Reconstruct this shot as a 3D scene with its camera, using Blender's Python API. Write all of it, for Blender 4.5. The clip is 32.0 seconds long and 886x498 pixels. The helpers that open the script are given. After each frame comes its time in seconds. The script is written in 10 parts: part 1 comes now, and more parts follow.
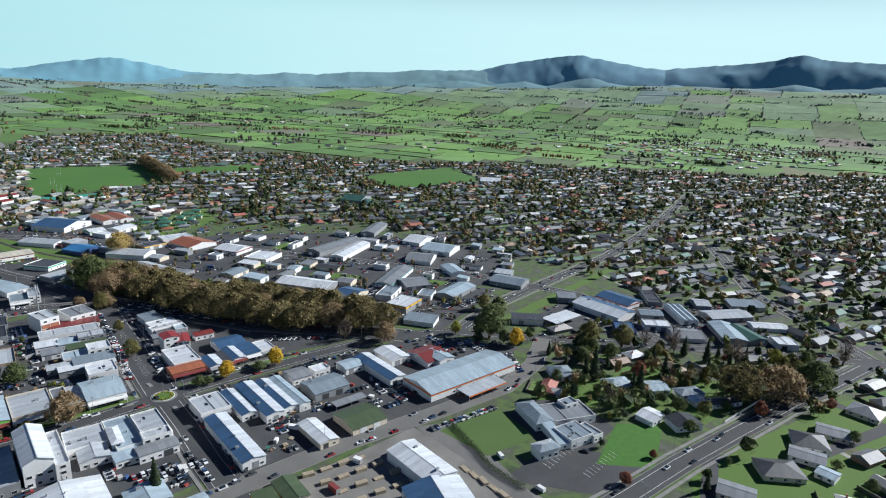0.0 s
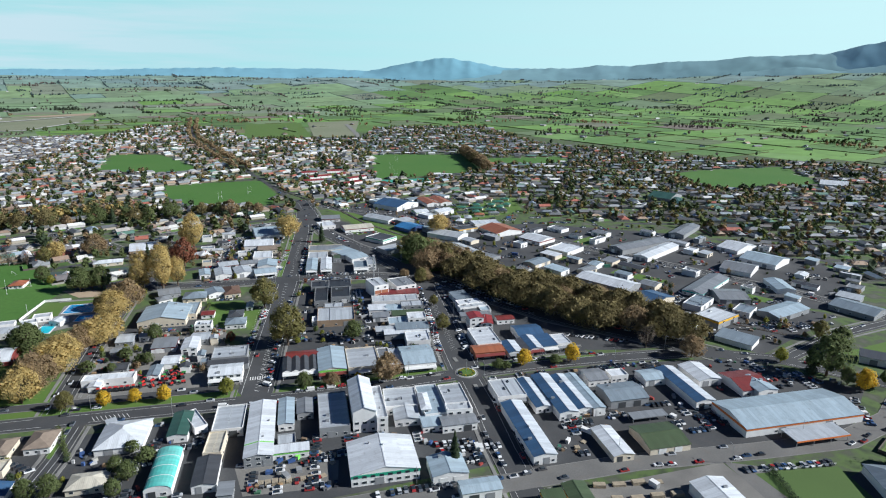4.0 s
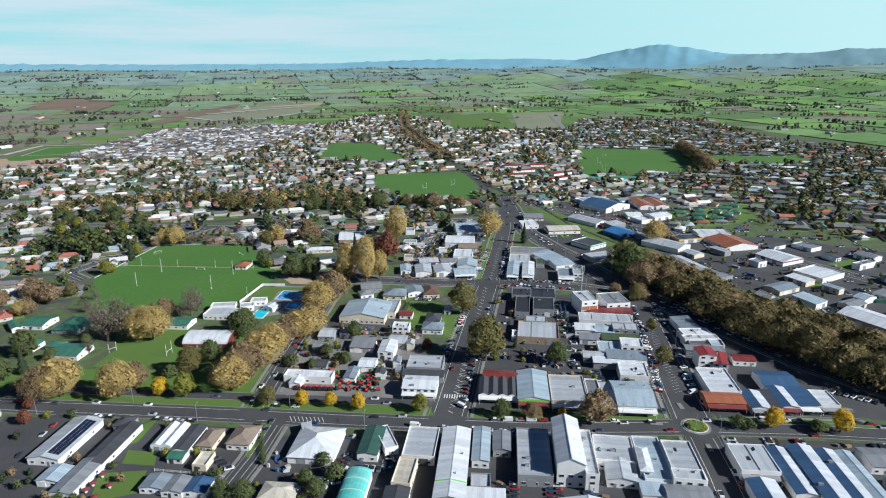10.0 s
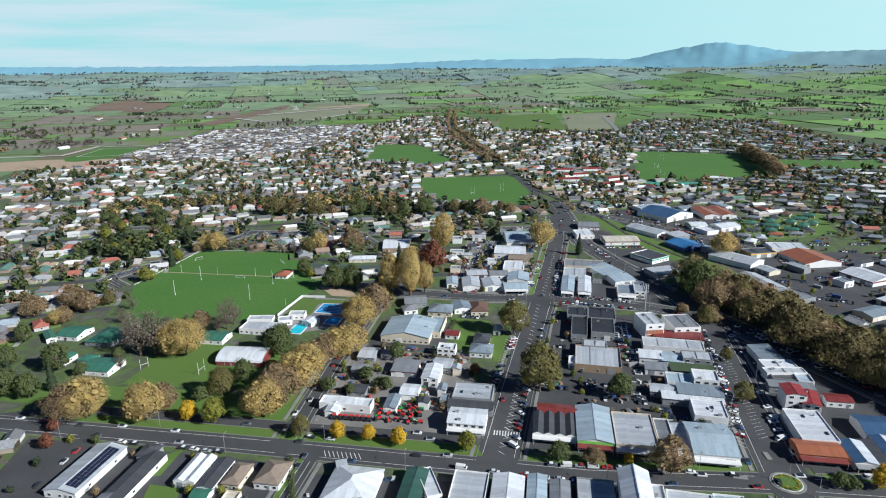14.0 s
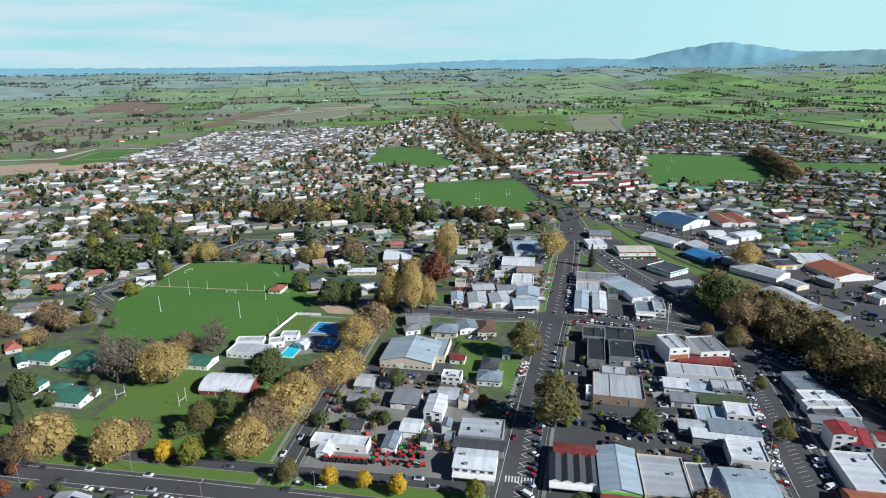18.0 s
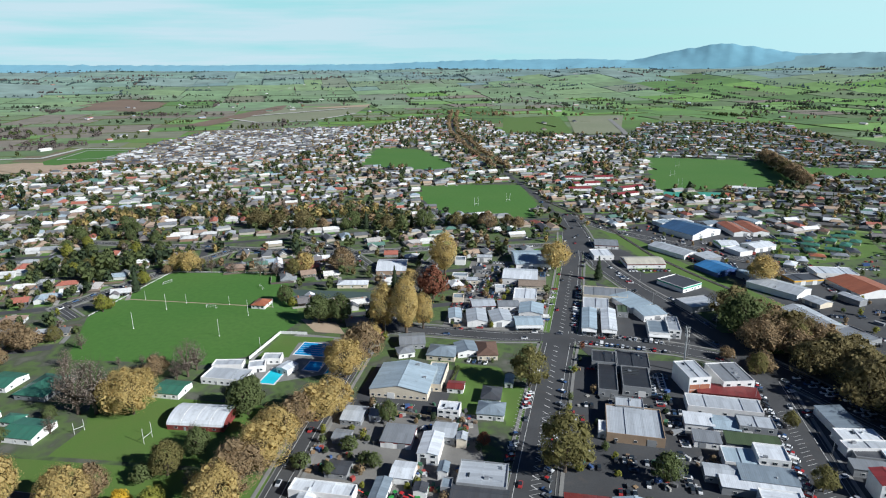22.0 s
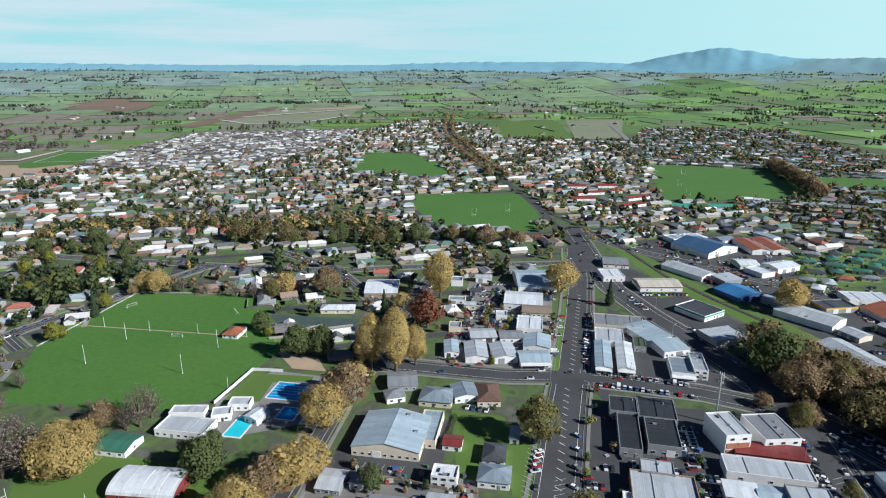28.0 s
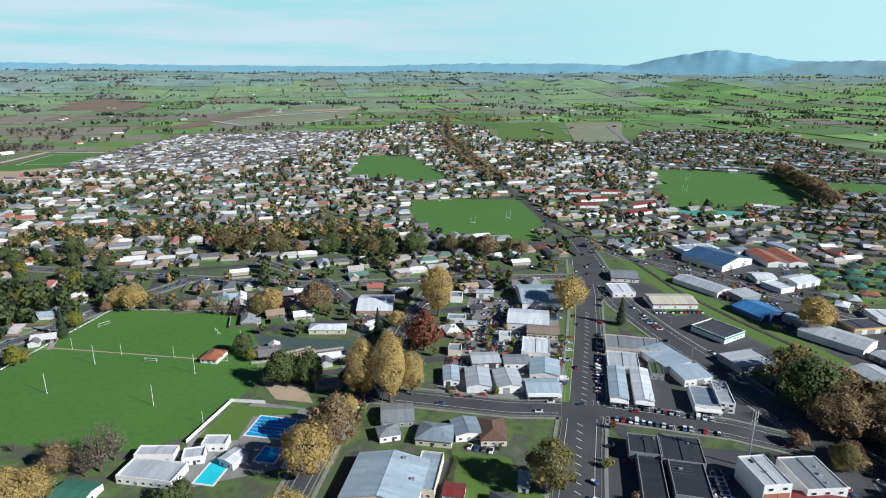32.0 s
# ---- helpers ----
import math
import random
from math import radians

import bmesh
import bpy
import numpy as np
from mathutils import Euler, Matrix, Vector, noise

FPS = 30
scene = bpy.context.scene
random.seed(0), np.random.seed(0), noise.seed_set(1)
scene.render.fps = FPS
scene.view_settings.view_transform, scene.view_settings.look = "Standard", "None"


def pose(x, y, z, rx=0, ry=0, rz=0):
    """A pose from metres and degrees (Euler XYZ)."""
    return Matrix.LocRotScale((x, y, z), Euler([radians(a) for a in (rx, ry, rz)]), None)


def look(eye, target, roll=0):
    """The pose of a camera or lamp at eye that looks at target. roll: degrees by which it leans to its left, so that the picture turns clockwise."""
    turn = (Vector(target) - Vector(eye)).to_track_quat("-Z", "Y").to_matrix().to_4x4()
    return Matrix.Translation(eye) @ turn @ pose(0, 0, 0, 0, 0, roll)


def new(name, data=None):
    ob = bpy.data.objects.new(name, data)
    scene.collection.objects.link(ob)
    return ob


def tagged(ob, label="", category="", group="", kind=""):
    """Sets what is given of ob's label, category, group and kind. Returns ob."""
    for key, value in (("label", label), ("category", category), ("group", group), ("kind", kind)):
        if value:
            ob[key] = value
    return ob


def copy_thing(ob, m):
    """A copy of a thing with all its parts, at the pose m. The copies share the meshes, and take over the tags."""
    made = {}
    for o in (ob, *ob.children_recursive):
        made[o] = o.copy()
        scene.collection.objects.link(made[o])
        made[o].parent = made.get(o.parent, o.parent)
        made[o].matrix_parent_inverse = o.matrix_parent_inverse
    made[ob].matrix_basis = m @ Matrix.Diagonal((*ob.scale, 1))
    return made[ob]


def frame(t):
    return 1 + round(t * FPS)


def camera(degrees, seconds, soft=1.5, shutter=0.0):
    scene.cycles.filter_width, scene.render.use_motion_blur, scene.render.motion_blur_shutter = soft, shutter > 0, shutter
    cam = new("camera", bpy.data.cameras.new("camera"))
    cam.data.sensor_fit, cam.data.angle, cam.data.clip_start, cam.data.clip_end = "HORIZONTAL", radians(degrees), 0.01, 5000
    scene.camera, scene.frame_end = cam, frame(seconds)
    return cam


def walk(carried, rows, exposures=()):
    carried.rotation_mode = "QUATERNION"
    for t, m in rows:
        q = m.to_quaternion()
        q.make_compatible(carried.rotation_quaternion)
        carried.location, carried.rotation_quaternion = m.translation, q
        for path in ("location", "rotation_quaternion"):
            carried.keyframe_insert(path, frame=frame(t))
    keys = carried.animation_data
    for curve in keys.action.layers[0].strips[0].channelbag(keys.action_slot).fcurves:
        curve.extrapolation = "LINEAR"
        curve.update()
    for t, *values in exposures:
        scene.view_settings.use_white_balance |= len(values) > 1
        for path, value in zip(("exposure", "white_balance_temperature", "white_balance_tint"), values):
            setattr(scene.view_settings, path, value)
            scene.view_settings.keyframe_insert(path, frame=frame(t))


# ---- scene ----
cam = camera(71.9, 32.0, 1.1)
# the camera's path: seconds, place, compass turn, tilt and lean in degrees
PATH = [
    (0, -83.68, -523.27, 172.11, -52.04, -14.63, 2.48),
    (1, -83.49, -521.29, 171.63, -44.34, -15.06, 2.01),
    (2, -83.13, -518.15, 171.08, -36.72, -15.36, 1.49),
    (3, -82.57, -513.27, 170.40, -29.84, -15.59, 1.02),
    (4, -82.11, -507.03, 169.81, -24.10, -15.99, 0.71),
    (4.5, -81.93, -503.48, 169.67, -21.74, -16.15, 0.65),
    (6.5, -81.60, -487.69, 169.76, -13.71, -16.72, 0.30),
    (7, -81.50, -483.63, 169.71, -12.11, -16.80, 0.21),
    (8, -81.34, -475.46, 169.49, -9.42, -16.84, 0.02),
    (9, -81.21, -467.35, 169.24, -7.32, -16.90, -0.12),
    (10, -81.20, -459.16, 169.03, -5.55, -16.93, -0.32),
    (11, -81.23, -450.76, 168.96, -3.97, -16.91, -0.41),
    (12, -81.20, -442.31, 168.84, -2.65, -16.91, -0.52),
    (13, -81.24, -434.09, 168.64, -1.58, -16.90, -0.63),
    (14, -81.30, -426.01, 168.57, -1.12, -16.86, -0.71),
    (14.5, -81.32, -421.97, 168.51, -0.95, -16.88, -0.71),
    (16.5, -81.25, -405.42, 168.54, -0.70, -16.85, -0.81),
    (17, -81.22, -401.16, 168.51, -0.72, -16.83, -0.80),
    (18, -81.20, -392.53, 168.43, -0.79, -16.81, -0.82),
    (19, -81.15, -383.87, 168.29, -0.83, -16.83, -0.73),
    (20, -81.07, -375.18, 168.13, -0.94, -16.82, -0.63),
    (21, -81.04, -366.45, 167.96, -1.01, -16.84, -0.54),
    (22, -80.86, -357.91, 167.84, -1.12, -16.85, -0.41),
    (23, -80.85, -349.51, 167.72, -1.25, -16.82, -0.32),
    (24, -80.79, -341.25, 167.64, -1.38, -16.79, -0.24),
    (25, -80.71, -333.13, 167.57, -1.46, -16.76, -0.17),
    (25.5, -80.66, -329.02, 167.58, -1.52, -16.74, -0.13),
    (27.5, -80.41, -312.49, 167.69, -1.57, -16.71, 0.08),
    (28, -80.34, -308.33, 167.71, -1.64, -16.70, 0.14),
    (29, -80.37, -300.01, 167.65, -1.80, -16.68, 0.23),
    (30, -80.56, -291.64, 167.40, -1.96, -16.62, 0.27),
    (31, -80.82, -283.12, 167.24, -2.09, -16.61, 0.31),
    (32, -81.25, -274.46, 167.06, -2.05, -16.58, 0.36),
]
walk(cam, [(t, Matrix.Translation((x, y, z)) @ pose(0, 0, 0, 0, 0, yaw) @ pose(0, 0, 0, 90 + tilt) @ pose(0, 0, 0, 0, 0, lean))
           for t, x, y, z, yaw, tilt, lean in PATH],
     [(0, 0.29, 5800, 8), (32, 0.29, 5800, 8)])

# ---- sky and sun ----
SUN_AZ, SUN_EL = 119.0, 30.5
world = bpy.data.worlds.new("world")
scene.world = world
world.use_nodes = True
wn, wl = world.node_tree.nodes, world.node_tree.links
sky = wn.new("ShaderNodeTexSky")
sky.sky_type, sky.sun_disc = "NISHITA", False
sky.sun_elevation, sky.sun_rotation = radians(SUN_EL), radians(SUN_AZ)
sky.altitude, sky.air_density, sky.dust_density, sky.ozone_density = 2500, 0.75, 0.0, 2.5
# thin streaks of cloud low in the sky
tc = wn.new("ShaderNodeTexCoord")
mp = wn.new("ShaderNodeMapping")
mp.inputs["Scale"].default_value = (1.5, 1.5, 22.0)
wl.new(tc.outputs["Generated"], mp.inputs["Vector"])
cn = wn.new("ShaderNodeTexNoise")
cn.inputs["Scale"].default_value, cn.inputs["Detail"].default_value, cn.inputs["Roughness"].default_value = 2.2, 7.0, 0.55
wl.new(mp.outputs["Vector"], cn.inputs["Vector"])
cr = wn.new("ShaderNodeMapRange")
cr.inputs[1].default_value, cr.inputs[2].default_value, cr.inputs[3].default_value, cr.inputs[4].default_value = 0.36, 0.6, 0.0, 0.9
wl.new(cn.outputs["Fac"], cr.inputs[0])
sx = wn.new("ShaderNodeSeparateXYZ")
wl.new(tc.outputs["Generated"], sx.inputs[0])
cx = wn.new("ShaderNodeMapRange")
cx.inputs[1].default_value, cx.inputs[2].default_value, cx.inputs[3].default_value, cx.inputs[4].default_value = 0.35, -0.15, 0.12, 1.0
wl.new(sx.outputs["X"], cx.inputs[0])
cm = wn.new("ShaderNodeMath")
cm.operation = "MULTIPLY"
wl.new(cr.outputs[0], cm.inputs[0]), wl.new(cx.outputs[0], cm.inputs[1])
cz = wn.new("ShaderNodeMix")
cz.data_type = "RGBA"
cz.inputs[7].default_value = (10.6, 12.6, 12.8, 1)
# the air brightens towards the horizon
hz = wn.new("ShaderNodeMapRange")
hz.interpolation_type = "SMOOTHERSTEP"
hz.inputs[1].default_value, hz.inputs[2].default_value, hz.inputs[3].default_value, hz.inputs[4].default_value = 0.26, 0.08, 0.0, 1.0
wl.new(sx.outputs["Z"], hz.inputs[0])
ha = wn.new("ShaderNodeMix")
ha.data_type = "RGBA"
# and towards the sun
sunward = wn.new("ShaderNodeMapRange")
sunward.inputs[1].default_value, sunward.inputs[2].default_value = 0.0, 1.0
wl.new(sx.outputs["X"], sunward.inputs[0])
glow = wn.new("ShaderNodeMix")
glow.data_type = "RGBA"
glow.inputs[6].default_value, glow.inputs[7].default_value = (7.1, 12.2, 11.9, 1), (11.6, 15.4, 14.6, 1)
wl.new(sunward.outputs[0], glow.inputs[0])
wl.new(glow.outputs[2], ha.inputs[7])
wl.new(hz.outputs[0], ha.inputs[0])
# the clouds lie low as well
bank = wn.new("ShaderNodeMath")
bank.operation = "MULTIPLY"
wl.new(cm.outputs[0], bank.inputs[0]), wl.new(hz.outputs[0], bank.inputs[1])
wl.new(bank.outputs[0], cz.inputs[0])
dim = wn.new("ShaderNodeMix")
dim.data_type, dim.blend_type = "RGBA", "MULTIPLY"
dim.inputs[0].default_value = 1.0
dim.inputs[7].default_value = (0.52, 0.7, 0.95, 1)
wl.new(sky.outputs[0], dim.inputs[6])
wl.new(dim.outputs[2], ha.inputs[6])
wl.new(ha.outputs[2], cz.inputs[6])
bg = wn["Background"]
bg.inputs["Strength"].default_value = 0.05
wl.new(cz.outputs[2], bg.inputs["Color"])

sun = new("sun", bpy.data.lights.new("sun", "SUN"))
sun.data.energy, sun.data.angle, sun.data.color = 5.9, radians(0.6), (1.0, 0.95, 0.87)
sa, se = radians(SUN_AZ), radians(SUN_EL)
sun.matrix_world = look((0, 0, 300), (-math.sin(sa) * math.cos(se), -math.cos(sa) * math.cos(se), 300 - math.sin(se)))

# ---- materials ----
def surface(name, colour, rough=0.8, vary=0.25, scale=1.2, metal=0.0, tint=None, ribs=0.0, bump=0.15, stain=0.0, spread=0.0, island=False):
    """A weathered surface: colour with fine grain and broad patches; ribs: spacing of sheet ribs; spread: change from thing to thing."""
    m = bpy.data.materials.new(name)
    m.use_nodes = True
    n, l = m.node_tree.nodes, m.node_tree.links
    p = n["Principled BSDF"]
    p.inputs["Roughness"].default_value, p.inputs["Metallic"].default_value = rough, metal
    co = n.new("ShaderNodeTexCoord")
    def noise_tex(s, d=4.0):
        t = n.new("ShaderNodeTexNoise")
        t.inputs["Scale"].default_value, t.inputs["Detail"].default_value = s, d
        l.new(co.outputs["Object"], t.inputs["Vector"])
        return t
    def mixed(fac, a, b, kind="MIX"):
        x = n.new("ShaderNodeMix")
        x.data_type, x.blend_type = "RGBA", kind
        for sock, v in ((x.inputs[0], fac), (x.inputs[6], a), (x.inputs[7], b)):
            if isinstance(v, (int, float)):
                sock.default_value = v
            elif isinstance(v, tuple):
                sock.default_value = (*v, 1)
            else:
                l.new(v, sock)
        return x.outputs[2]
    def ranged(v, a, b, c, d):
        r = n.new("ShaderNodeMapRange")
        for i, k in enumerate((a, b, c, d)):
            r.inputs[i + 1].default_value = k
        l.new(v, r.inputs[0])
        return r.outputs[0]
    fine, broad = noise_tex(scale * 6), noise_tex(scale * 0.22, 3)
    other = tint or tuple(c * 0.62 for c in colour)
    c = mixed(ranged(broad.outputs["Fac"], 0.35, 0.68, 0, min(1, vary * 2)), colour, other)
    c = mixed(ranged(fine.outputs["Fac"], 0.3, 0.7, 0, vary), c, tuple(x * 0.45 for x in colour))
    if stain:
        w = noise_tex(scale * 0.9, 6)
        c = mixed(ranged(w.outputs["Fac"], 0.56, 0.72, 0, stain), c, (0.16, 0.11, 0.075))
    if spread:
        if island:
            g = n.new("ShaderNodeNewGeometry")
            rnd = g.outputs["Random Per Island"]
        else:
            g = n.new("ShaderNodeObjectInfo")
            rnd = g.outputs["Random"]
        h = n.new("ShaderNodeHueSaturation")
        l.new(ranged(rnd, 0, 1, 1 - spread, 1 + spread), h.inputs["Value"])
        l.new(c, h.inputs["Color"])
        c = h.outputs[0]
    l.new(c, p.inputs["Base Color"])
    height = fine.outputs["Fac"]
    if ribs:
        w = n.new("ShaderNodeTexWave")
        w.wave_type, w.bands_direction = "BANDS", "X"
        w.inputs["Scale"].default_value = 0.314 / ribs
        w.inputs["Distortion"].default_value = 0.0
        l.new(co.outputs["UV"], w.inputs["Vector"])
        height = w.outputs["Fac"]
    b = n.new("ShaderNodeBump")
    b.inputs["Strength"].default_value, b.inputs["Distance"].default_value = bump, 0.15
    l.new(height, b.inputs["Height"])
    l.new(b.outputs[0], p.inputs["Normal"])
    return m

def palette(name, stops, rough=0.7, grain=0.2, scale=0.8, island=False, metal=0.0, where="Object"):
    """One of several colours for each thing, with grain over it."""
    m = bpy.data.materials.new(name)
    m.use_nodes = True
    n, l = m.node_tree.nodes, m.node_tree.links
    p = n["Principled BSDF"]
    p.inputs["Roughness"].default_value, p.inputs["Metallic"].default_value = rough, metal
    g = n.new("ShaderNodeNewGeometry" if island else "ShaderNodeObjectInfo")
    r = n.new("ShaderNodeValToRGB")
    r.color_ramp.interpolation = "CONSTANT"
    while len(r.color_ramp.elements) < len(stops):
        r.color_ramp.elements.new(0.5)
    for i, c in enumerate(stops):
        r.color_ramp.elements[i].position = i / len(stops)
        r.color_ramp.elements[i].color = (*c, 1)
    l.new(g.outputs["Random Per Island" if island else "Random"], r.inputs[0])
    co = n.new("ShaderNodeTexCoord")
    t = n.new("ShaderNodeTexNoise")
    t.inputs["Scale"].default_value, t.inputs["Detail"].default_value = scale, 5
    l.new(co.outputs["Object"], t.inputs["Vector"])
    k = n.new("ShaderNodeMapRange")
    k.inputs[1].default_value, k.inputs[2].default_value = 0.3, 0.7
    k.inputs[3].default_value, k.inputs[4].default_value = 1 - grain, 1 + grain * 0.5
    l.new(t.outputs["Fac"], k.inputs[0])
    x = n.new("ShaderNodeMix")
    x.data_type, x.blend_type = "RGBA", "MULTIPLY"
    x.inputs[0].default_value = 1
    l.new(r.outputs[0], x.inputs[6])
    l.new(k.outputs[0], x.inputs[7])
    l.new(x.outputs[2], p.inputs["Base Color"])
    return m

def roof_metal(name, colour, other=None):
    """Ribbed roof sheets: each sheet has its own tone, with dirt run down the slope."""
    m = surface(name, colour, 0.42, 0.2, 0.5, 0.0, other, ribs=0.75, bump=0.16, stain=0.2)
    n, l = m.node_tree.nodes, m.node_tree.links
    p = n["Principled BSDF"]
    src = p.inputs["Base Color"].links[0].from_socket
    co = n.new("ShaderNodeTexCoord")
    def tone(sx, sy, kind, a, b, c, d):
        q = n.new("ShaderNodeMapping")
        q.inputs["Scale"].default_value = (sx, sy, 1)
        l.new(co.outputs["UV"], q.inputs["Vector"])
        if kind:
            t = n.new("ShaderNodeTexWhiteNoise")
            t.noise_dimensions = "2D"
            f = n.new("ShaderNodeVectorMath")
            f.operation = "FLOOR"
            l.new(q.outputs[0], f.inputs[0])
            l.new(f.outputs[0], t.inputs["Vector"])
            v = t.outputs["Value"]
        else:
            t = n.new("ShaderNodeTexNoise")
            t.inputs["Scale"].default_value, t.inputs["Detail"].default_value = 1.0, 4.0
            l.new(q.outputs[0], t.inputs["Vector"])
            v = t.outputs["Fac"]
        r = n.new("ShaderNodeMapRange")
        for i, k in enumerate((a, b, c, d)):
            r.inputs[i + 1].default_value = k
        l.new(v, r.inputs[0])
        return r.outputs[0]
    out = src
    for f in (tone(1 / 1.5, 1 / 7.0, True, 0, 1, 0.88, 1.05), tone(1 / 4.5, 0.02, True, 0, 1, 0.9, 1.03), tone(1.3, 0.12, False, 0.45, 0.75, 1.0, 0.86)):
        x = n.new("ShaderNodeMix")
        x.data_type, x.blend_type = "RGBA", "MULTIPLY"
        x.inputs[0].default_value = 1
        l.new(out, x.inputs[6])
        l.new(f, x.inputs[7])
        out = x.outputs[2]
    l.new(out, p.inputs["Base Color"])
    return m

R_WHITE = roof_metal("white_roof", (0.7, 0.73, 0.76), (0.58, 0.61, 0.64))
R_LIGHT = roof_metal("pale_grey_roof", (0.48, 0.51, 0.54), (0.36, 0.39, 0.42))
R_GREY = roof_metal("grey_roof", (0.252, 0.269, 0.286), (0.185, 0.193, 0.21))
R_DARK = roof_metal("dark_grey_roof", (0.08, 0.084, 0.092), (0.05, 0.052, 0.059))
R_BLACK = roof_metal("charcoal_roof", (0.046, 0.049, 0.054), (0.034, 0.035, 0.039))
R_BLUE = roof_metal("blue_grey_roof", (0.244, 0.294, 0.336), (0.176, 0.218, 0.252))
R_SKY = roof_metal("pale_blue_roof", (0.4, 0.49, 0.55), (0.3, 0.38, 0.44))
R_NAVY = roof_metal("navy_roof", (0.059, 0.126, 0.235), (0.042, 0.084, 0.168))
# on gables its second slope turns navy, which paints in the shaded side
R_NAVYW = roof_metal("blue_white_roof", (0.64, 0.68, 0.72), (0.5, 0.55, 0.6))
R_BRIGHTBLUE = roof_metal("bright_blue_roof", (0.059, 0.218, 0.462), (0.042, 0.151, 0.336))
R_TEAL = roof_metal("turquoise_roof", (0.12, 0.55, 0.48), (0.3, 0.6, 0.58))
R_GREEN = roof_metal("green_roof", (0.059, 0.185, 0.126), (0.042, 0.134, 0.092))
R_OLIVE = roof_metal("olive_green_roof", (0.084, 0.118, 0.059), (0.059, 0.084, 0.042))
R_DGREEN = roof_metal("dark_green_roof", (0.042, 0.109, 0.084), (0.076, 0.143, 0.118))
R_RED = roof_metal("dark_red_roof", (0.218, 0.042, 0.038), (0.143, 0.034, 0.029))
R_RED2 = roof_metal("red_roof", (0.302, 0.05, 0.05), (0.218, 0.042, 0.042))
R_ORANGE = roof_metal("rust_roof", (0.378, 0.134, 0.067), (0.277, 0.101, 0.059))
R_BROWN = surface("brown_tile_roof", (0.143, 0.084, 0.059), 0.8, 0.3, 2)
R_TAN = surface("tan_roof", (0.277, 0.218, 0.168), 0.8, 0.3, 2)
R_CREAM = roof_metal("cream_roof", (0.6, 0.56, 0.46), (0.48, 0.45, 0.38))
W_WHITE = surface("white_wall", (0.78, 0.77, 0.75), 0.8, 0.12, 1, stain=0.08)
W_GREY = surface("grey_wall", (0.277, 0.286, 0.294), 0.85, 0.2, 1, stain=0.1)
W_CREAM = surface("cream_wall", (0.68, 0.6, 0.47), 0.85, 0.14, 1, stain=0.1)
W_TAN = surface("tan_wall", (0.353, 0.252, 0.168), 0.85, 0.2, 1)
W_RED = surface("red_wall", (0.218, 0.042, 0.038), 0.7, 0.2, 1)
W_BRICK = surface("orange_brick_wall", (0.42, 0.168, 0.092), 0.85, 0.3, 3)
W_GREEN = surface("lime_wall", (0.22, 0.62, 0.1), 0.6, 0.1, 1)
W_GREENBAND = surface("green_wall", (0.03, 0.33, 0.2), 0.6, 0.1, 1)
W_ORANGE = surface("orange_wall", (0.72, 0.19, 0.04), 0.6, 0.1, 1)
W_YELLOW = surface("yellow_wall", (0.75, 0.42, 0.03), 0.6, 0.1, 1)
W_TEAL = surface("turquoise_wall", (0.05, 0.45, 0.4), 0.6, 0.1, 1)
W_NAVY = surface("navy_wall", (0.03, 0.07, 0.2), 0.6, 0.1, 1)
GLASS = surface("dark_window_glass", (0.03, 0.04, 0.05), 0.08, 0.1, 1, bump=0.02)
TRIM = surface("white_trim", (0.72, 0.72, 0.7), 0.6, 0.1, 2)
STEEL = surface("galvanised_steel", (0.5, 0.51, 0.52), 0.4, 0.2, 3, metal=0.6)
DARKMETAL = surface("dark_metal", (0.06, 0.065, 0.07), 0.5, 0.2, 2)
SOLAR = surface("solar_panel", (0.02, 0.025, 0.05), 0.15, 0.1, 1)
ASPHALT = surface("asphalt", (0.069, 0.071, 0.074), 0.9, 0.4, 0.2, tint=(0.042, 0.043, 0.045), stain=0.12)
YARD = surface("yard_gravel", (0.23, 0.22, 0.2), 0.95, 0.4, 0.3, tint=(0.13, 0.125, 0.118))
WORN = surface("worn_asphalt", (0.175, 0.17, 0.16), 0.92, 0.35, 0.25, tint=(0.12, 0.118, 0.112), stain=0.15)
CONCRETE = surface("concrete", (0.25, 0.245, 0.23), 0.9, 0.3, 0.8)
PAINT = surface("road_paint", (0.72, 0.72, 0.7), 0.7, 0.25, 3)
GRASS = surface("mown_grass", (0.087, 0.166, 0.023), 0.95, 0.3, 0.25, tint=(0.108, 0.158, 0.033))
PITCH = surface("sports_turf", (0.058, 0.16, 0.018), 0.95, 0.32, 0.05, tint=(0.08, 0.175, 0.026))
BOWLS = surface("bowling_turf", (0.078, 0.134, 0.03), 0.95, 0.12, 0.2)
WATER_B = surface("deep_pool_water", (0.03, 0.33, 0.68), 0.08, 0.2, 0.6, bump=0.05)
WATER_T = surface("shallow_pool_water", (0.06, 0.62, 0.74), 0.08, 0.2, 0.6, bump=0.05)
COURT = surface("hard_court", (0.056, 0.088, 0.08), 0.9, 0.2, 0.5)
COURT_G = surface("green_court", (0.05, 0.3, 0.22), 0.9, 0.15, 0.5)
COURT_R = surface("red_court", (0.4, 0.11, 0.06), 0.9, 0.15, 0.5)
BARK = surface("bark", (0.12, 0.09, 0.065), 0.95, 0.4, 3, bump=0.6)
TYRE = surface("tyre_rubber", (0.02, 0.02, 0.02), 0.9, 0.1, 5)
SAND = surface("bare_sand", (0.42, 0.32, 0.22), 0.95, 0.25, 0.4)
TIMBER = surface("stacked_timber", (0.42, 0.35, 0.25), 0.85, 0.4, 3)
RAILBED = surface("railway_ballast", (0.104, 0.088, 0.072), 0.95, 0.35, 1.5)
